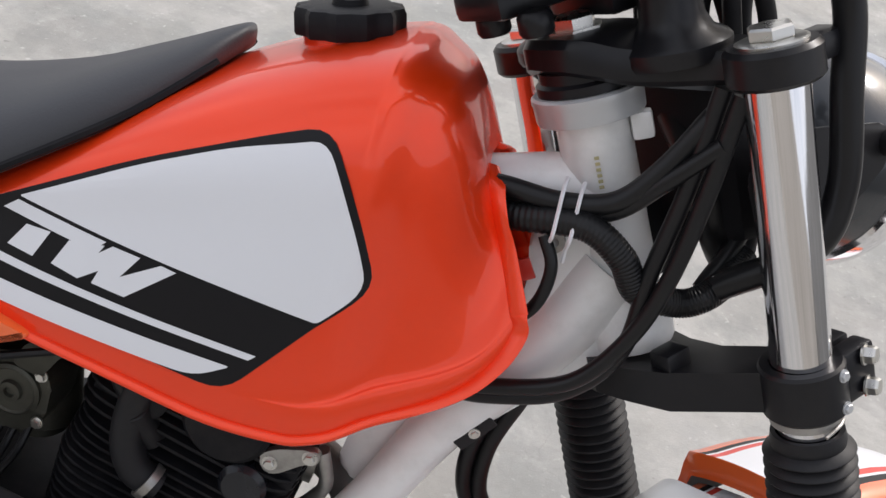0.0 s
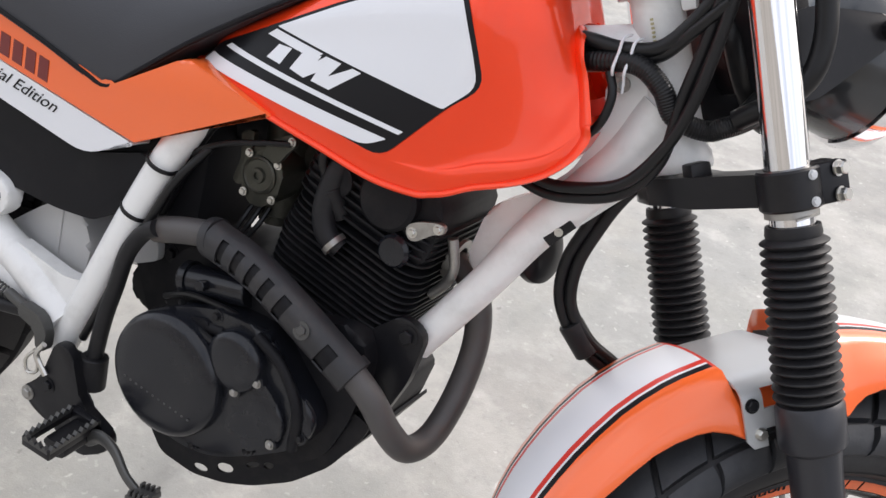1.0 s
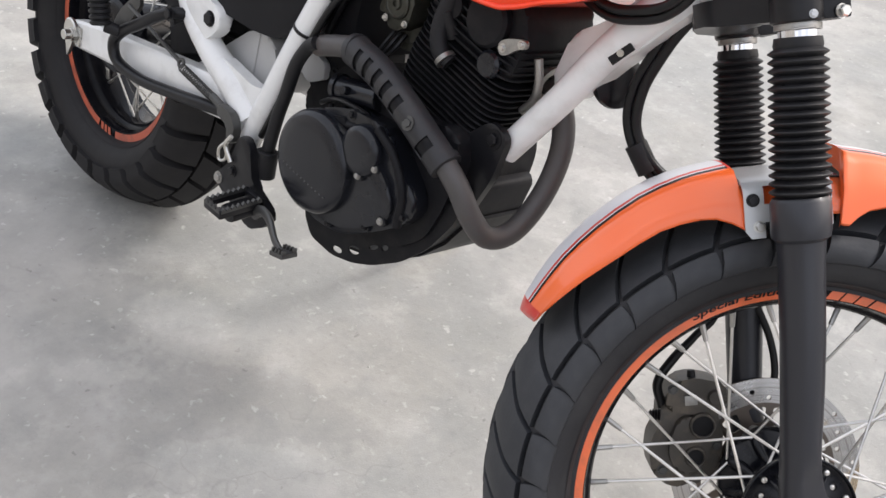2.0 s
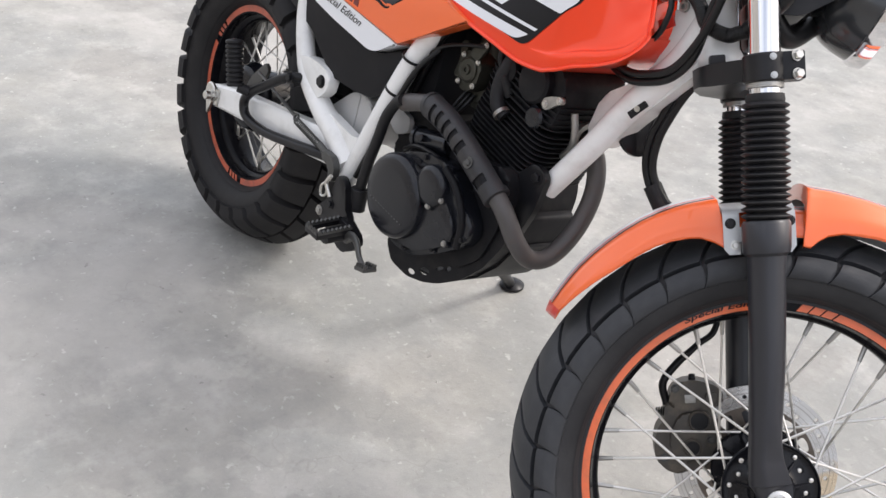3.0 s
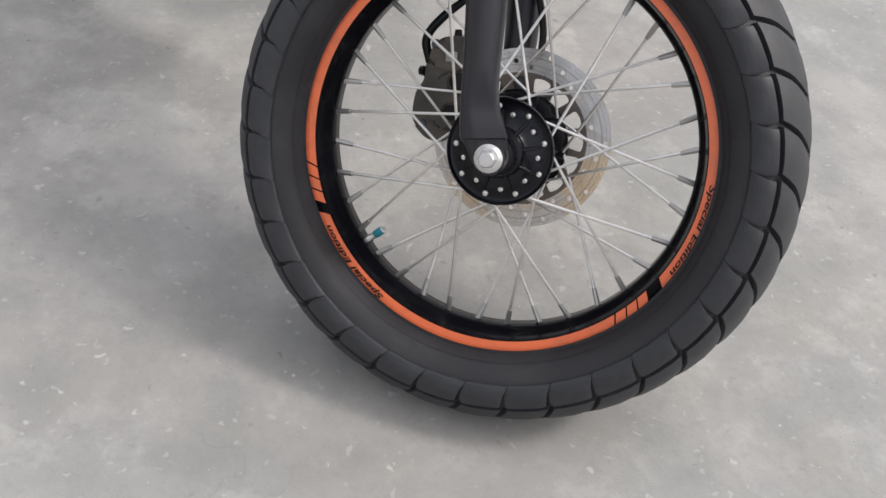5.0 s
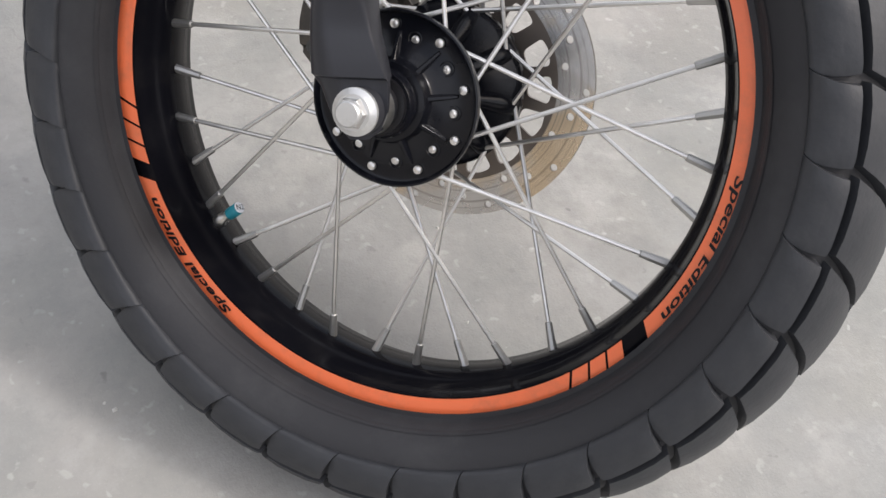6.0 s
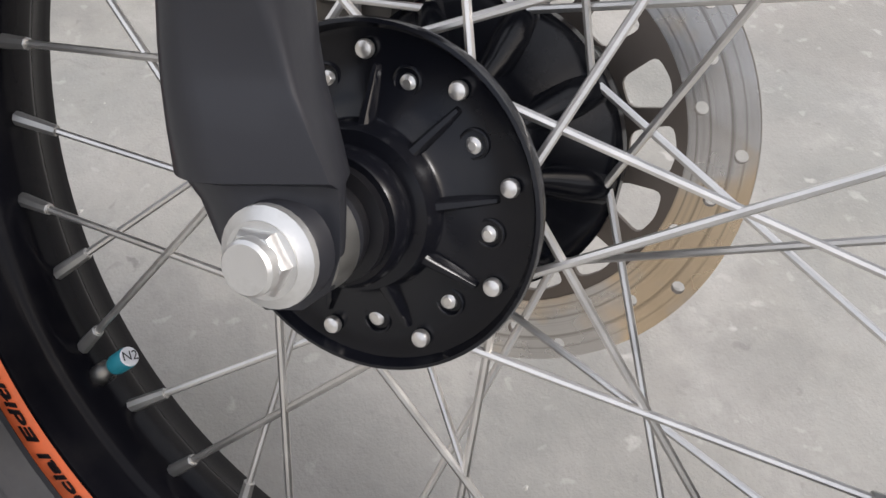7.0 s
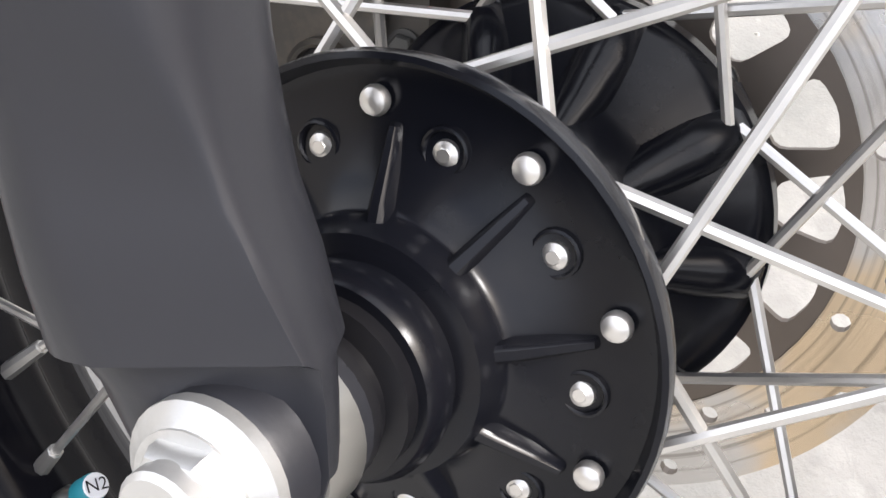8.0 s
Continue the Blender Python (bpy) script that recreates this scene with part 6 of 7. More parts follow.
def heat_shield():
    """A slotted half shell that follows the pipe's outer side."""
    bm = bmesh.new()
    P = spline(SHIELD, 24)
    n = len(P)
    R = 0.0215
    rows = []
    m = 14
    for i, p in enumerate(P):
        t = (P[min(i + 1, n - 1)] - P[max(0, i - 1)]).normalized()
        side = Vector((0, -1, 0))
        side = (side - t * side.dot(t)).normalized()
        up = side.cross(t)
        if up.z < 0:
            up = -up
        rows.append([(p + R * (math.sin(a) * up + math.cos(a) * side), (math.sin(a) * up + math.cos(a) * side)) for a in (-1.75 + 3.5 * j / m for j in range(m + 1))])
    V = [[bm.verts.new(q) for q, d in row] for row in rows]
    U = [[bm.verts.new(q - d * 0.0016) for q, d in row] for row in rows]
    keep = set()
    for i in range(n - 1):
        for j in range(m):
            k = (i + 6) % 9
            slot = 4 <= i < n - 5 and k in (2, 3, 4, 5) and 4 <= j <= 9 and abs(i - SHIELD_BOLT) > 5
            if slot:
                continue
            keep.add((i, j))
            bm.faces.new((V[i][j], V[i][j + 1], V[i + 1][j + 1], V[i + 1][j]))
            bm.faces.new((U[i][j], U[i + 1][j], U[i + 1][j + 1], U[i][j + 1]))
    for i, j in keep:
        for (di, dj), (a, b) in (((-1, 0), ((i, j), (i, j + 1))), ((1, 0), ((i + 1, j), (i + 1, j + 1))), ((0, -1), ((i, j), (i + 1, j))), ((0, 1), ((i, j + 1), (i + 1, j + 1)))):
            if (i + di, j + dj) not in keep:
                bm.faces.new((V[a[0]][a[1]], V[b[0]][b[1]], U[b[0]][b[1]], U[a[0]][a[1]]))
    return bm


# black tube added under the shield so that its slots read dark
bm = tube(bmesh.new(), SHIELD, 0.0185, 18, 8)
part("shield_lining", bm, M_ENGINE, exhaust, "", 40)
shield = part("heat_shield", heat_shield(), M_SHIELD, exhaust, "black slotted heat shield", 35)
bolt(exhaust, spline(SHIELD, 24)[SHIELD_BOLT] + Vector((0, -0.0205, 0.005)), (0, -1, 0.25), 0.0055, 0.004, 1.7, M_DULL)
for p, q2 in ((SHIELD[0], SHIELD[1]), (SHIELD[3], Vector(PIPE[13]))):
    bm = bmesh.new()
    lathe(bm, [(0.0145, -0.006), (0.0216, -0.005), (0.0219, 0), (0.0216, 0.005), (0.0145, 0.006)], p, q2 - p, 24)
    part("shield_band", bm, M_SHIELD, exhaust, "", 30)

# ---------------------------------------------------------------- rear wheel
rear_wheel = new("rear_wheel")
rear_wheel.parent, rear_wheel.matrix_basis = bike, Matrix.Translation((0, 0, 0.318))
rear_wheel["label"] = "fat rear wheel with black rim and dull red rim tape"
build_tyre(rear_wheel, "wide block-tread rubber tyre", 0.318, 0.088, 0.190, 26, 0.14, 0.014, 0.84, False, M_TYRE_SHADED, M_TYRE_SHADED)
part("rim", build_rim(0.1945, 0.160, 0.052), M_RIM, rear_wheel, "gloss black rim")
for n in range(3):
    bm = bmesh.new()
    arc_band(bm, 0.1785, 0.1922, -0.0553, -0.0560, 40 + 120 * n, 142 + 120 * n, 40)
    for s in range(3):
        arc_band(bm, 0.1785, 0.1922, -0.0553, -0.0560, 143.5 + 120 * n + 4 * s, 146.2 + 120 * n + 4 * s, 2, 1.2)
    part("rim_tape", bm, M_REAR_TAPE, rear_wheel, "dull red rim tape with slashes")
bm = bmesh.new()
lathe(bm, [(0.012, -0.075), (0.050, -0.075), (0.066, -0.066), (0.070, -0.052), (0.074, -0.046), (0.074, -0.040), (0.060, -0.036), (0.055, 0.03), (0.066, 0.045), (0.066, 0.05), (0.02, 0.07)], (0, 0, 0), (0, 1, 0), 48)
part("hub", bm, M_HUB, rear_wheel, "black drum brake hub")
spoke_set(rear_wheel, 18, (0.062, 0.068), -0.044, 0.158, 0.008, 48, 5)
spoke_set(rear_wheel, 18, (0.062, 0.062), 0.044, 0.158, 0.008, 48, 15, 1)
bm = bmesh.new()
rod(bm, (-0.005, -0.155, 0.3175), (-0.005, 0.15, 0.3175), 0.009, 14)
lathe(bm, [(0, 0), (0.016, 0), (0.016, 0.004), (0.012, 0.004), (0.012, 0.014), (0, 0.014)], (-0.005, -0.129, 0.3175), (0, -1, 0), 6)
box(bm, (-0.015, -0.131, 0.316), (0.05, 0.004, 0.034), 0.001)
lathe(bm, [(0, 0), (0.019, 0), (0.021, 0.002), (0.021, 0.006), (0.018, 0.008), (0, 0.008)], (-0.018, -0.130, 0.320), (0, -1, 0), 28)
prism(bm, rounded([(-0.038, 0.316), (-0.002, 0.312), (-0.010, 0.292), (-0.020, 0.272), (-0.026, 0.290)], 0.003), -0.137, -0.131, 0.001)
part("rear_axle", bm, M_STEEL, bike, "steel rear axle with adjuster plate", 30)
bm = bmesh.new()
prism(bm, rounded([(0.02, 0.345), (0.06, 0.35), (0.10, 0.41), (0.085, 0.425), (0.04, 0.38)], 0.008), -0.080, -0.072, 0.002)
rod(bm, (0.09, -0.095, 0.405), (0.318, -0.139, 0.402), 0.0033, 8)
lathe(bm, [(0.0045, -0.0016), (0.008, -0.0016), (0.008, 0.0016), (0.0045, 0.0016)], (0.323, -0.140, 0.402), (0, -1, 0.2), 16, closed=True)
part("brake_rod", bm, M_DULL, bike, "brake arm and rod", 30)

# stop-light spring and clevis between the rod and the pedal
bm = bmesh.new()
A, B = Vector((0.328, -0.141, 0.397)), Vector((0.418, -0.141, 0.386))
d = (B - A).normalized()
e1 = d.cross(Vector((0, 1, 0))).normalized()
e2 = d.cross(e1)
coil = [A + (B - A) * (k / 150) + 0.0062 * (math.cos(k * 0.75) * e1 + math.sin(k * 0.75) * e2) for k in range(151)]
tube(bm, coil, 0.0013, 6, 1)
part("return_spring", bm, M_DULL, bike, "long dull coil spring", 60)
bm = bmesh.new()
rod(bm, (0.414, -0.141, 0.388), (0.446, -0.142, 0.382), 0.0065, 12)
prism(bm, rounded([(0.440, 0.390), (0.472, 0.388), (0.486, 0.372), (0.486, 0.346), (0.474, 0.344), (0.468, 0.368), (0.440, 0.374)], 0.005), -0.150, -0.136, 0.002)
part("clevis", bm, M_DULL, bike, "dull metal rod clevis", 30)
bm = bmesh.new()
tube(bm, [(0.474, -0.150, 0.344), (0.466, -0.154, 0.330), (0.472, -0.155, 0.316), (0.484, -0.154, 0.322), (0.482, -0.152, 0.338)], 0.0022, 8, 6)
part("spring_hook", bm, M_STEEL, bike, "", 40)

# ---------------------------------------------------------------- foot controls
bm = bmesh.new()
prism(bm, rounded([(0.462, 0.290), (0.474, 0.300), (0.490, 0.318), (0.505, 0.372), (0.530, 0.366), (0.552, 0.312), (0.602, 0.292), (0.598, 0.270), (0.560, 0.246), (0.520, 0.262), (0.482, 0.272)], 0.010), -0.152, -0.138, 0.003)
rod(bm, (0.505, -0.110, 0.330), (0.505, -0.140, 0.330), 0.014, 14)
bracket = part("peg_bracket", bm, M_BLACK, bike, "black footpeg bracket", 30)
for x, z, m_ in ((0.503, 0.312, M_BLACK), (0.474, 0.287, M_ALU), (0.578, 0.286, M_ALU)):
    bolt(bracket, (x, -0.152, z), (0, -1, 0), 0.0062, 0.005, 1.5, m_)
bm = bmesh.new()
tube(bm, [(0.500, -0.156, 0.325), (0.485, -0.158, 0.345), (0.492, -0.156, 0.362)], 0.0035, 8, 6)
part("return_spring", bm, M_STEEL, bracket, "", 40)
# footpeg: a toothed open frame
PEG = Matrix.Translation((0.566, -0.152, 0.296)) @ Matrix.Rotation(radians(8), 4, "X")
bm = bmesh.new()
for x0 in (-0.018, 0.018):
    box(bm, (x0, -0.036, 0.008), (0.004, 0.070, 0.013), 0.001)
box(bm, (0, -0.071, 0.008), (0.040, 0.004, 0.013), 0.0015)
box(bm, (0, -0.003, 0.004), (0.040, 0.010, 0.018), 0.002)
prism(bm, rounded([(-0.012, 0.004), (0.016, 0.004), (0.020, -0.010), (0.000, -0.018), (-0.012, -0.010)], 0.005), -0.050, -0.002, 0.003)
peg = part("footpeg", bm, M_BLACK, bike, "black steel footpeg with worn bright teeth", 30, PEG)
for x0 in (-0.018, 0.018):
    bm = bmesh.new()
    zig = [(-0.071 + 0.0042 * i, 0.0130 + (0.0052 if i % 2 else 0.0)) for i in range(17)]
    rows = [[(x0 + dx, y, z) for dx, z in ((-0.0024, 0.010), (0.0024, 0.010), (0.0024, zz), (-0.0024, zz))] for y, zz in zig]
    part("tooth_rail", loft(bm, rows), M_DULL, peg, "worn bright saw-tooth edge", 20)
bm = bmesh.new()
zig = [(-0.018 + 0.0045 * i, 0.0125 + (0.0065 if i % 2 else 0.0)) for i in range(9)]
part("tooth_rail", loft(bm, [[(x, -0.071 + dy, z) for dy, z in ((-0.0024, 0.010), (0.0024, 0.010), (0.0024, zz), (-0.0024, zz))] for x, zz in zig]), M_DULL, peg, "", 20)
bm = bmesh.new()
tube(bm, [(0.578, -0.160, 0.284), (0.600, -0.166, 0.300), (0.628, -0.174, 0.302), (0.655, -0.182, 0.288), (0.684, -0.190, 0.284)], [0.010, 0.008, 0.0075, 0.0065, 0.006], 12, 5, flat=0.7)
box(bm, (0.692, -0.195, 0.290), (0.027, 0.027, 0.007), 0.002, Matrix.Rotation(radians(-14), 4, "Y"))
for i in range(4):
    for j in (-1, 1):
        box(bm, (0.6825 + 0.0065 * i, -0.195 + 0.009 * j, 0.294 + 0.0016 * i), (0.003, 0.007, 0.006), 0.0005, seg=1)
part("brake_pedal", bm, M_DULL, bike, "worn dark steel brake pedal with toothed pad", 30)
# passenger peg on its loop
bm = bmesh.new()
tube(bm, [(0.290, -0.122, 0.466), (0.278, -0.138, 0.464), (0.250, -0.144, 0.448), (0.206, -0.146, 0.418), (0.164, -0.147, 0.390), (0.142, -0.147, 0.362), (0.160, -0.146, 0.336), (0.228, -0.144, 0.334), (0.316, -0.142, 0.350), (0.392, -0.140, 0.366), (0.450, -0.132, 0.376)], 0.0095, 14, 6)
loop = part("passenger_peg_loop", bm, M_BLACK, bike, "black tubular passenger peg loop", 40)
bm = bmesh.new()
rod(bm, (0.162, -0.150, 0.388), (0.146, -0.168, 0.392), 0.010, 12)
prof = []
for i in range(10):
    z = 0.009 * i
    prof += [(0.0145, z), (0.0175, z + 0.002), (0.0175, z + 0.006), (0.0145, z + 0.008)]
lathe(bm, [(0, 0)] + prof + [(0, 0.092)], (0.142, -0.172, 0.392), (-0.30, -0.05, 0.95), 20)
part("passenger_peg", bm, M_RUBBER, loop, "folded ribbed rubber peg", 30)
bolt(loop, (0.284, -0.146, 0.465), (0, -1, 0), 0.008, 0.006, 1.5, M_BLACK)
# side stand
bm = bmesh.new()
tube(bm, [(0.600, 0.125, 0.290), (0.552, 0.245, 0.188), (0.494, 0.368, 0.097)], 0.011, 12, 4)
foot = Matrix.Translation((0.487, 0.384, 0.0860)) @ Matrix.Rotation(radians(12), 4, "X")
b2 = bmesh.new()
lathe(b2, [(0, -0.004), (0.025, -0.004), (0.027, -0.001), (0.027, 0.003), (0.024, 0.006), (0.012, 0.012), (0, 0.014)], (0, 0, 0), (0, 0, 1), 28)
bmesh.ops.transform(b2, matrix=foot, verts=b2.verts)
merge(bm, b2)
part("side_stand", bm, M_BLACK, bike, "black side stand with round foot", 35)
# rear mudguard and shock
bm = bmesh.new()
rings = []
for i in range(15):
    a = radians(50 + 90 * i / 14)
    rings.append([(0.365 * math.cos(a) - 0.0, u * 0.095, 0.318 + (0.365 - 0.02 * abs(u) ** 2) * math.sin(a) + 0.03) for u in (-1, -0.7, -0.35, 0, 0.35, 0.7, 1)] + [(0.361 * math.cos(a), u * 0.092, 0.318 + (0.361 - 0.02 * abs(u) ** 2) * math.sin(a) + 0.03) for u in (1, 0.7, 0.35, 0, -0.35, -0.7, -1)])
loft(bm, rings)
part("rear_fender", bm, M_PLASTIC, bike, "black plastic rear fender", 50)

# ---------------------------------------------------------------- cables, hoses and small fittings
def hose(name, pts, r, material=None, label="", seg=12, n=8):
    return part(name, tube(bmesh.new(), pts, r, seg, n), material or M_CABLE, bike, label, 50)


hose("wiring_loom", [(0.915, -0.020, 0.858), (0.951, -0.033, 0.865), (0.986, -0.038, 0.868), (1.017, -0.040, 0.880), (1.037, -0.040, 0.910), (1.052, -0.040, 0.948)], 0.0068, None, "taped black wiring loom")
hose("wiring_loom", [(0.915, -0.015, 0.848), (0.955, -0.027, 0.855), (0.990, -0.034, 0.860), (1.019, -0.038, 0.873), (1.040, -0.044, 0.902), (1.062, -0.05, 0.935)], 0.0055, None, "black wire")
# corrugated conduit
path = spline([(0.925, -0.020, 0.835), (0.965, -0.036, 0.850), (1.004, -0.045, 0.860), (1.031, -0.046, 0.848), (1.048, -0.040, 0.828), (1.075, -0.030, 0.824), (1.090, -0.028, 0.832), (1.103, -0.012, 0.842), (1.112, 0.010, 0.855)], 44)
bm = tube(bmesh.new(), path, [0.0095 if (i // 2) % 2 else 0.0091 for i in range(len(path))], 14, 1)
part("conduit", bm, M_CABLE, bike, "black corrugated cable conduit", 25)
for k, (dy, dz, r) in enumerate(((0.0, 0.0, 0.0056), (0.006, -0.011, 0.0056))):
    hose("control_cable", [(0.90, -0.030 + dy, 0.735 + dz), (0.953, -0.048 + dy, 0.731 + dz), (0.989, -0.052 + dy, 0.739 + dz), (1.029, -0.054 + dy, 0.760 + dz), (1.052, -0.054 + dy, 0.800 + dz), (1.062 + dz, -0.052 + dy, 0.845), (1.064 + dz, -0.050 + dy, 0.902), (1.062 + dz, -0.048 + dy, 0.965)], r, None, "black control cable")
hose("control_cable", [(0.982, -0.045, 0.846), (0.992, -0.050, 0.830), (0.992, -0.052, 0.808), (0.984, -0.050, 0.790), (0.966, -0.045, 0.770)], 0.0042, None, "thin black cable")
# brake hoses down to the caliper
for dx, r in ((0.0, 0.0066), (0.0125, 0.0062)):
    ends = 14 if dx == 0 else 9
    hose("brake_hose", [(1.030 + dx, 0.012, 0.775), (1.006 + dx, 0.012, 0.727), (0.995 + dx * 0.9, 0.012, 0.689), (0.985 + dx, 0.014, 0.645), (0.991 + dx, 0.018, 0.602), (1.018 + dx, 0.026, 0.566 + dx * 0.5), (1.057, 0.040, 0.543 + dx), (1.11, 0.08, 0.52), tuple(FRONT @ Vector((-0.004, 0.094, 0.30))), tuple(FRONT @ Vector((-0.010, 0.092, 0.20))), tuple(FRONT @ Vector((-0.040, 0.080, 0.172))), tuple(FRONT @ Vector((-0.070, 0.072, 0.148 + dx))), tuple(FRONT @ Vector((-0.0905 - dx, 0.070, 0.122))), tuple(FRONT @ Vector((-0.087, 0.074, 0.092)))][:ends], [r] * 9 + [0.0046] * 2 + [0.0056] * 3 if dx == 0 else r, None, "black rubber brake hose")
bm = bmesh.new()
rod(bm, (1.008, 0.022, 0.582), (1.034, 0.030, 0.556), 0.0135, 14)
part("hose_sleeve", bm, M_RUBBER, bike, "", 40)
part("brake_line", tube(bmesh.new(), [(0.020, 0.096, 0.26), (0.036, 0.094, 0.20), (0.048, 0.092, 0.161), (0.052, 0.090, 0.125), (0.046, 0.088, 0.100), (0.020, 0.086, 0.085)], 0.0045, 10, 6), M_CABLE, bike, "", 50, FRONT)
o = part("throttle_cable", tube(bmesh.new(), [(0.02, -0.12, 0.86), (0.085, -0.125, 0.80), (0.099, -0.124, 0.75), (0.093, -0.122, 0.70), (0.085, -0.118, 0.64), (0.066, -0.105, 0.605), (0.03, -0.06, 0.585)], 0.0095, 14, 8), M_CABLE, bike, "thick black cable", 50, FRONT)
o = part("clutch_cable", tube(bmesh.new(), [(0.10, -0.02, 0.80), (0.105, -0.03, 0.72), (0.10, -0.045, 0.66), (0.07, -0.05, 0.61), (0.03, -0.045, 0.58)], 0.0060, 12, 8), M_CABLE, bike, "", 50, FRONT)
o = part("taped_loom", tube(bmesh.new(), [(0.075, 0.01, 0.70), (0.060, -0.028, 0.66), (0.062, -0.035, 0.61), (0.085, -0.02, 0.575), (0.12, 0.0, 0.59)], 0.014, 14, 8), M_CABLE, bike, "", 50, FRONT)
bm = bmesh.new()
box(bm, (0.085, 0.0, 0.655), (0.060, 0.130, 0.105), 0.012)
box(bm, (0.060, 0.035, 0.600), (0.045, 0.05, 0.06), 0.008)
part("connector_block", bm, M_PLASTIC, bike, "black connector block behind the headlight", 40, FRONT)
# white cable ties round the loom
for x in (0.985, 0.996):
    bm = bmesh.new()
    tube(bm, [(x, -0.026, 0.880), (x - 0.001, -0.044, 0.877), (x, -0.048, 0.865), (x + 0.001, -0.054, 0.852), (x + 0.001, -0.046, 0.842), (x + 0.002, -0.043, 0.832)], 0.0014, 6, 6)
    part("cable_tie", bm, M_WHITE_DECAL, bike, "white plastic cable tie", 40)
for u in (0.12, 0.33):
    p = Vector((0.587, -0.110, 0.645)).lerp(Vector((0.478, -0.112, 0.340)), u)
    d = Vector((-0.109, 0, -0.305))
    bm = bmesh.new()
    lathe(bm, [(0.0168, -0.0022), (0.0185, -0.0022), (0.0185, 0.0022), (0.0168, 0.0022)], p, d, 24, closed=True)
    part("cable_tie", bm, M_BLACK, bike, "black cable tie", 30)
hose("rear_wire", [(0.618, -0.095, 0.640), (0.594, -0.116, 0.590), (0.560, -0.120, 0.500), (0.535, -0.122, 0.425), (0.515, -0.122, 0.37)], 0.0048, None, "black wire along the frame")
# stamped figures on the head tube as plain bars, and the steering lock tab
for k in range(6):
    h = 0.683 - 0.0038 * k
    part("stamp_mark", box(bmesh.new(), (0.0035, -0.0266, h), (0.0030, 0.0006, 0.0022), 0.0002, seg=1), M_STAMP, frame_ob, "faint yellowish stamped mark" if k == 0 else "", 0, HEAD)
part("lock_tab", box(bmesh.new(), (0.0335, -0.006, 0.694), (0.014, 0.012, 0.018), 0.003), M_WHITE_FRAME, frame_ob, "", 40, HEAD)
# black clip plate with a ring bolt on the down tube
ax = Vector((0.0167, 0.0044, 0.0244)).normalized()
up = (Vector((0.45, -1, 0.15)) - ax * Vector((0.45, -1, 0.15)).dot(ax)).normalized()
at = Vector((0.9812, -0.0327, 0.6867))
clip = part("clip_plate", box(bmesh.new(), (0, 0, 0), (0.032, 0.013, 0.0024), 0.001), M_BLACK, frame_ob, "black clip plate with a ring bolt", 30, Matrix.Translation(at + up * 0.0008) @ Matrix((ax, up.cross(ax), up)).transposed().to_4x4())
bolt(clip, (0, 0, 0.0012), (0, 0, 1), 0.0028, 0.0025, 1.5, M_STEEL)
# frame nut, small red plate, horn
bm = bmesh.new()
lathe(bm, [(0.0035, 0), (0.0075, 0), (0.0075, 0.006), (0.0035, 0.006)], (0.990, -0.018, 0.835), (0, -1, 0), 14)
part("frame_boss", bm, M_ALU, bike, "", 30)
bm = bmesh.new()
box(bm, (0.972, -0.0225, 0.806), (0.026, 0.003, 0.015), 0.001, Matrix.Rotation(radians(-35), 4, "Y"))
part("tag", bm, M_RED_DECAL, bike, "small red plate", 30)
bm = bmesh.new()
hax = Vector((0.75, -0.25, 0.25))
lathe(bm, [(0, -0.018), (0.010, -0.018), (0.013, -0.012), (0.028, -0.009), (0.033, -0.005), (0.035, 0.0), (0.034, 0.006), (0.026, 0.010), (0.012, 0.012), (0, 0.012)], (0.949, 0.030, 0.637), hax, 36)
horn = part("horn", bm, M_BLACK, bike, "black disc horn beside the down tube", 40)
bm = bmesh.new()
box(bm, (0.925, 0.035, 0.645), (0.012, 0.07, 0.004), 0.001)
part("horn_bracket", bm, M_BLACK, horn, "", 30)
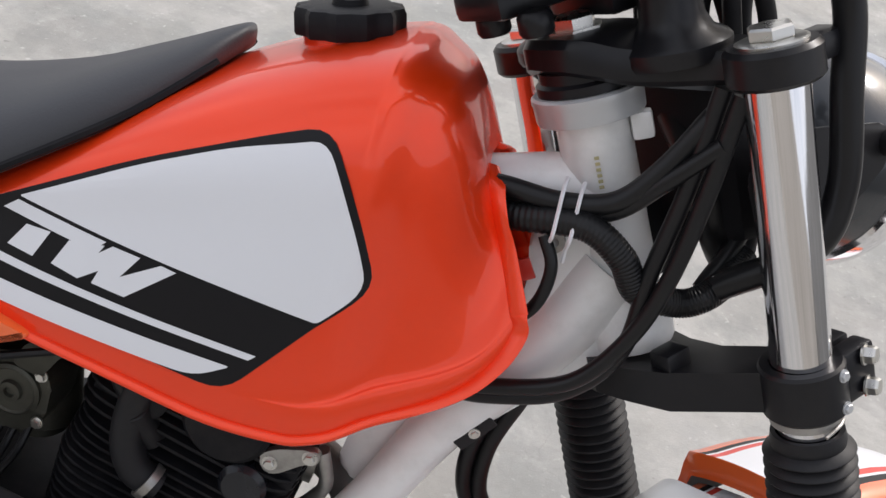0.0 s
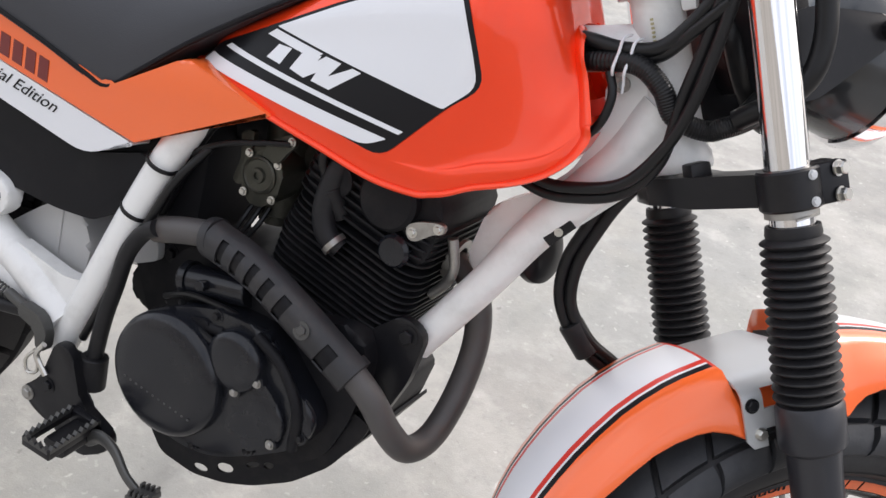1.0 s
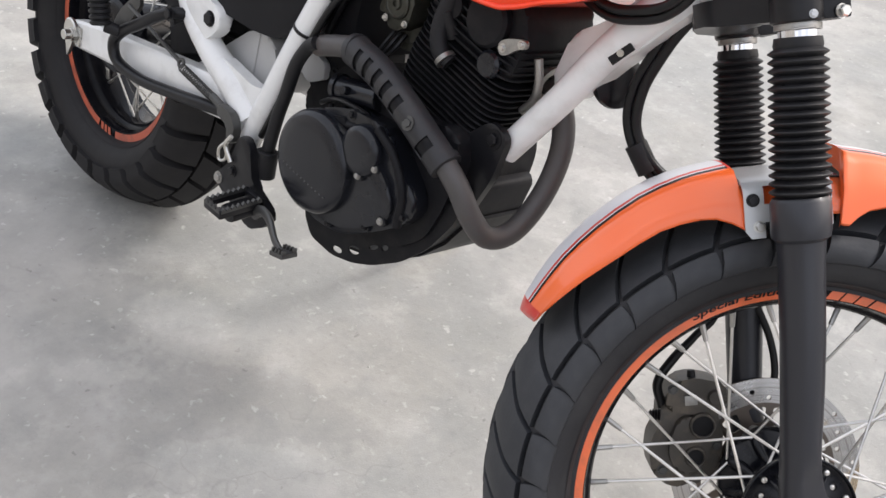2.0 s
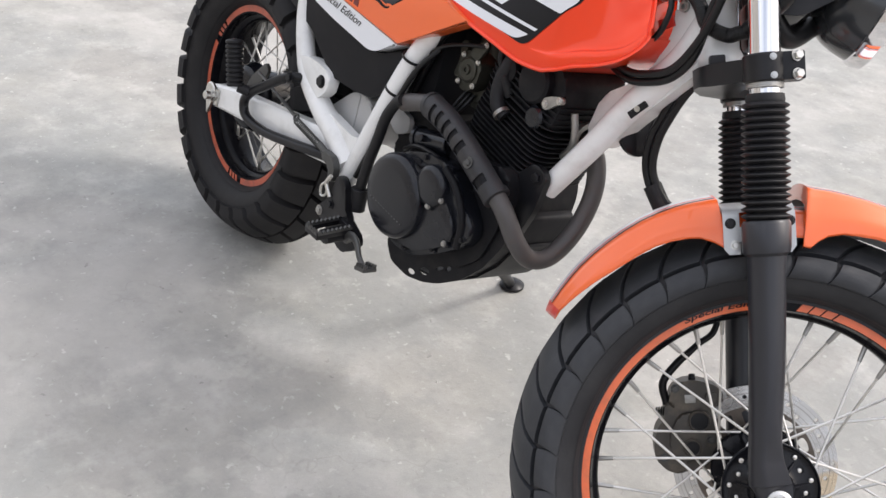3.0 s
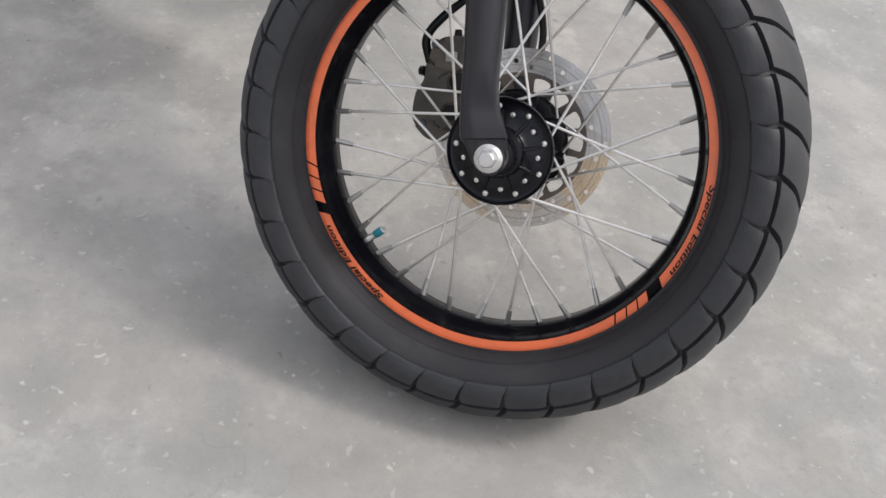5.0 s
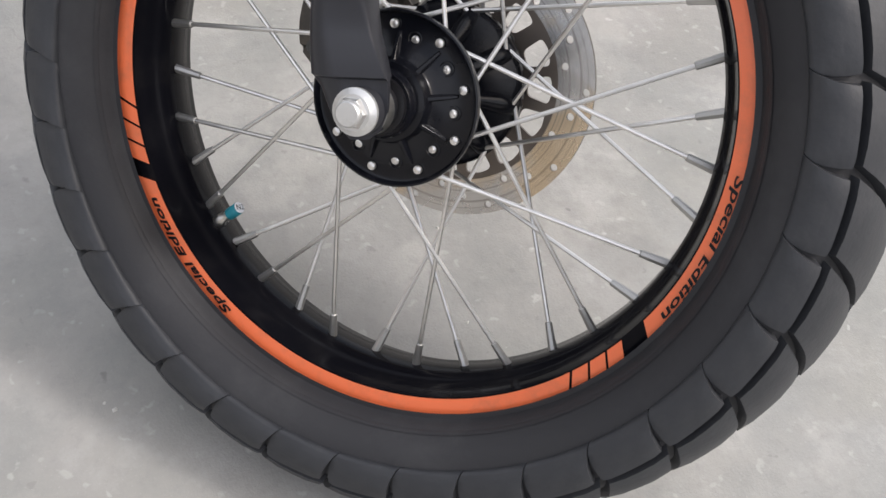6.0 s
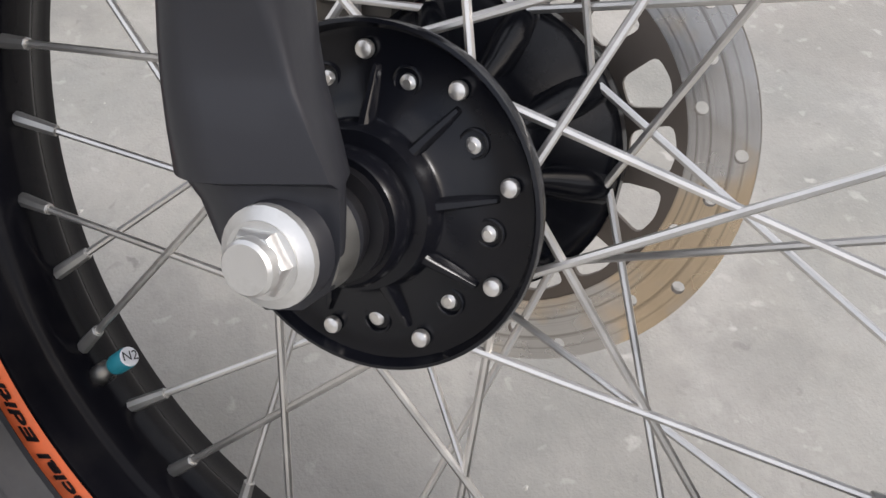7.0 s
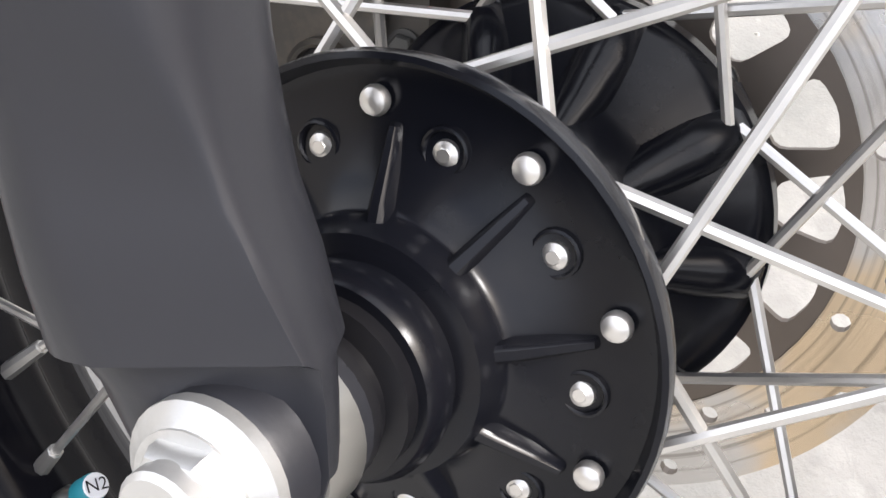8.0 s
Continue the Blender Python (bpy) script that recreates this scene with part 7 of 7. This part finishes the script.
# wires and tubes behind the engine
hose("vent_tube", [(0.69, -0.03, 0.70), (0.66, -0.075, 0.695), (0.615, -0.09, 0.665), (0.585, -0.085, 0.60), (0.56, -0.08, 0.54)], 0.0055, None, "black vent tube")
hose("oil_line", [(0.755, -0.148, 0.500), (0.790, -0.146, 0.480), (0.818, -0.144, 0.440), (0.822, -0.143, 0.395)], 0.0060, M_ENGINE, "black oil line")
hose("plug_lead", [(0.80, -0.03, 0.76), (0.765, -0.075, 0.73), (0.745, -0.085, 0.68), (0.760, -0.078, 0.645)], 0.0050, None, "black spark plug lead")
bm = bmesh.new()
rod(bm, (0.760, -0.085, 0.652), (0.772, -0.070, 0.622), 0.010, 14)
part("plug_cap", bm, M_RUBBER, bike, "black plug cap", 40)
bm = bmesh.new()
lathe(bm, [(0.0150, 0), (0.024, 0), (0.024, 0.008), (0.0150, 0.008)], (0.872, 0.003, 0.602), (0.9, 0, -0.1), 20, closed=True)
part("exhaust_flange", bm, M_ALU, bike, "aluminium exhaust flange", 30)
bm = bmesh.new()
tube(bm, [(0.885, -0.045, 0.640), (0.893, -0.040, 0.610), (0.885, -0.030, 0.585), (0.872, -0.028, 0.566)], 0.0055, 10, 5)
part("drain_tube", bm, M_ALU, bike, "dull metal tube", 40)

# engine and exhaust are shifted inward along a view ray to fit the camera
INWARD = ("crankcase", "crankcase_cover", "clutch_cover", "filter_cover", "skid_plate", "upper_case", "starter_motor", "sensor_plug", "engine_wire", "exhaust_pipe", "oil_line")
for o in bike.children:
    if o.name.split(".")[0] in INWARD:
        o.matrix_basis = Matrix.Translation((-0.008, 0.013, -0.008)) @ o.matrix_basis

# ---------------------------------------------------------------- loose grit on the ground
rng = random.Random(5)
bm = bmesh.new()
for i in range(900):
    x, y = rng.uniform(-1.6, 3.0), rng.uniform(-1.3, 2.4)
    r = 0.0008 + 0.0024 * rng.random() ** 3
    vs = []
    for k in range(5):
        a = 2 * math.pi * k / 5 + rng.random()
        vs.append(bm.verts.new((x + r * math.cos(a) * rng.uniform(0.7, 1.2), y + r * math.sin(a) * rng.uniform(0.7, 1.2), 0.0)))
    top = bm.verts.new((x + r * 0.2, y, r * rng.uniform(0.4, 0.9)))
    for k in range(5):
        bm.faces.new((vs[k], vs[(k + 1) % 5], top))
M_GRIT = mat("pale_grit", (0.5, 0.49, 0.46), 0.85, 0, 0, 0.5, 3, 60, 0.1)
tagged(finish(bm, "grit", M_GRIT, smooth=0), "pale loose grit scattered on the concrete", "grit", kind="stuff")
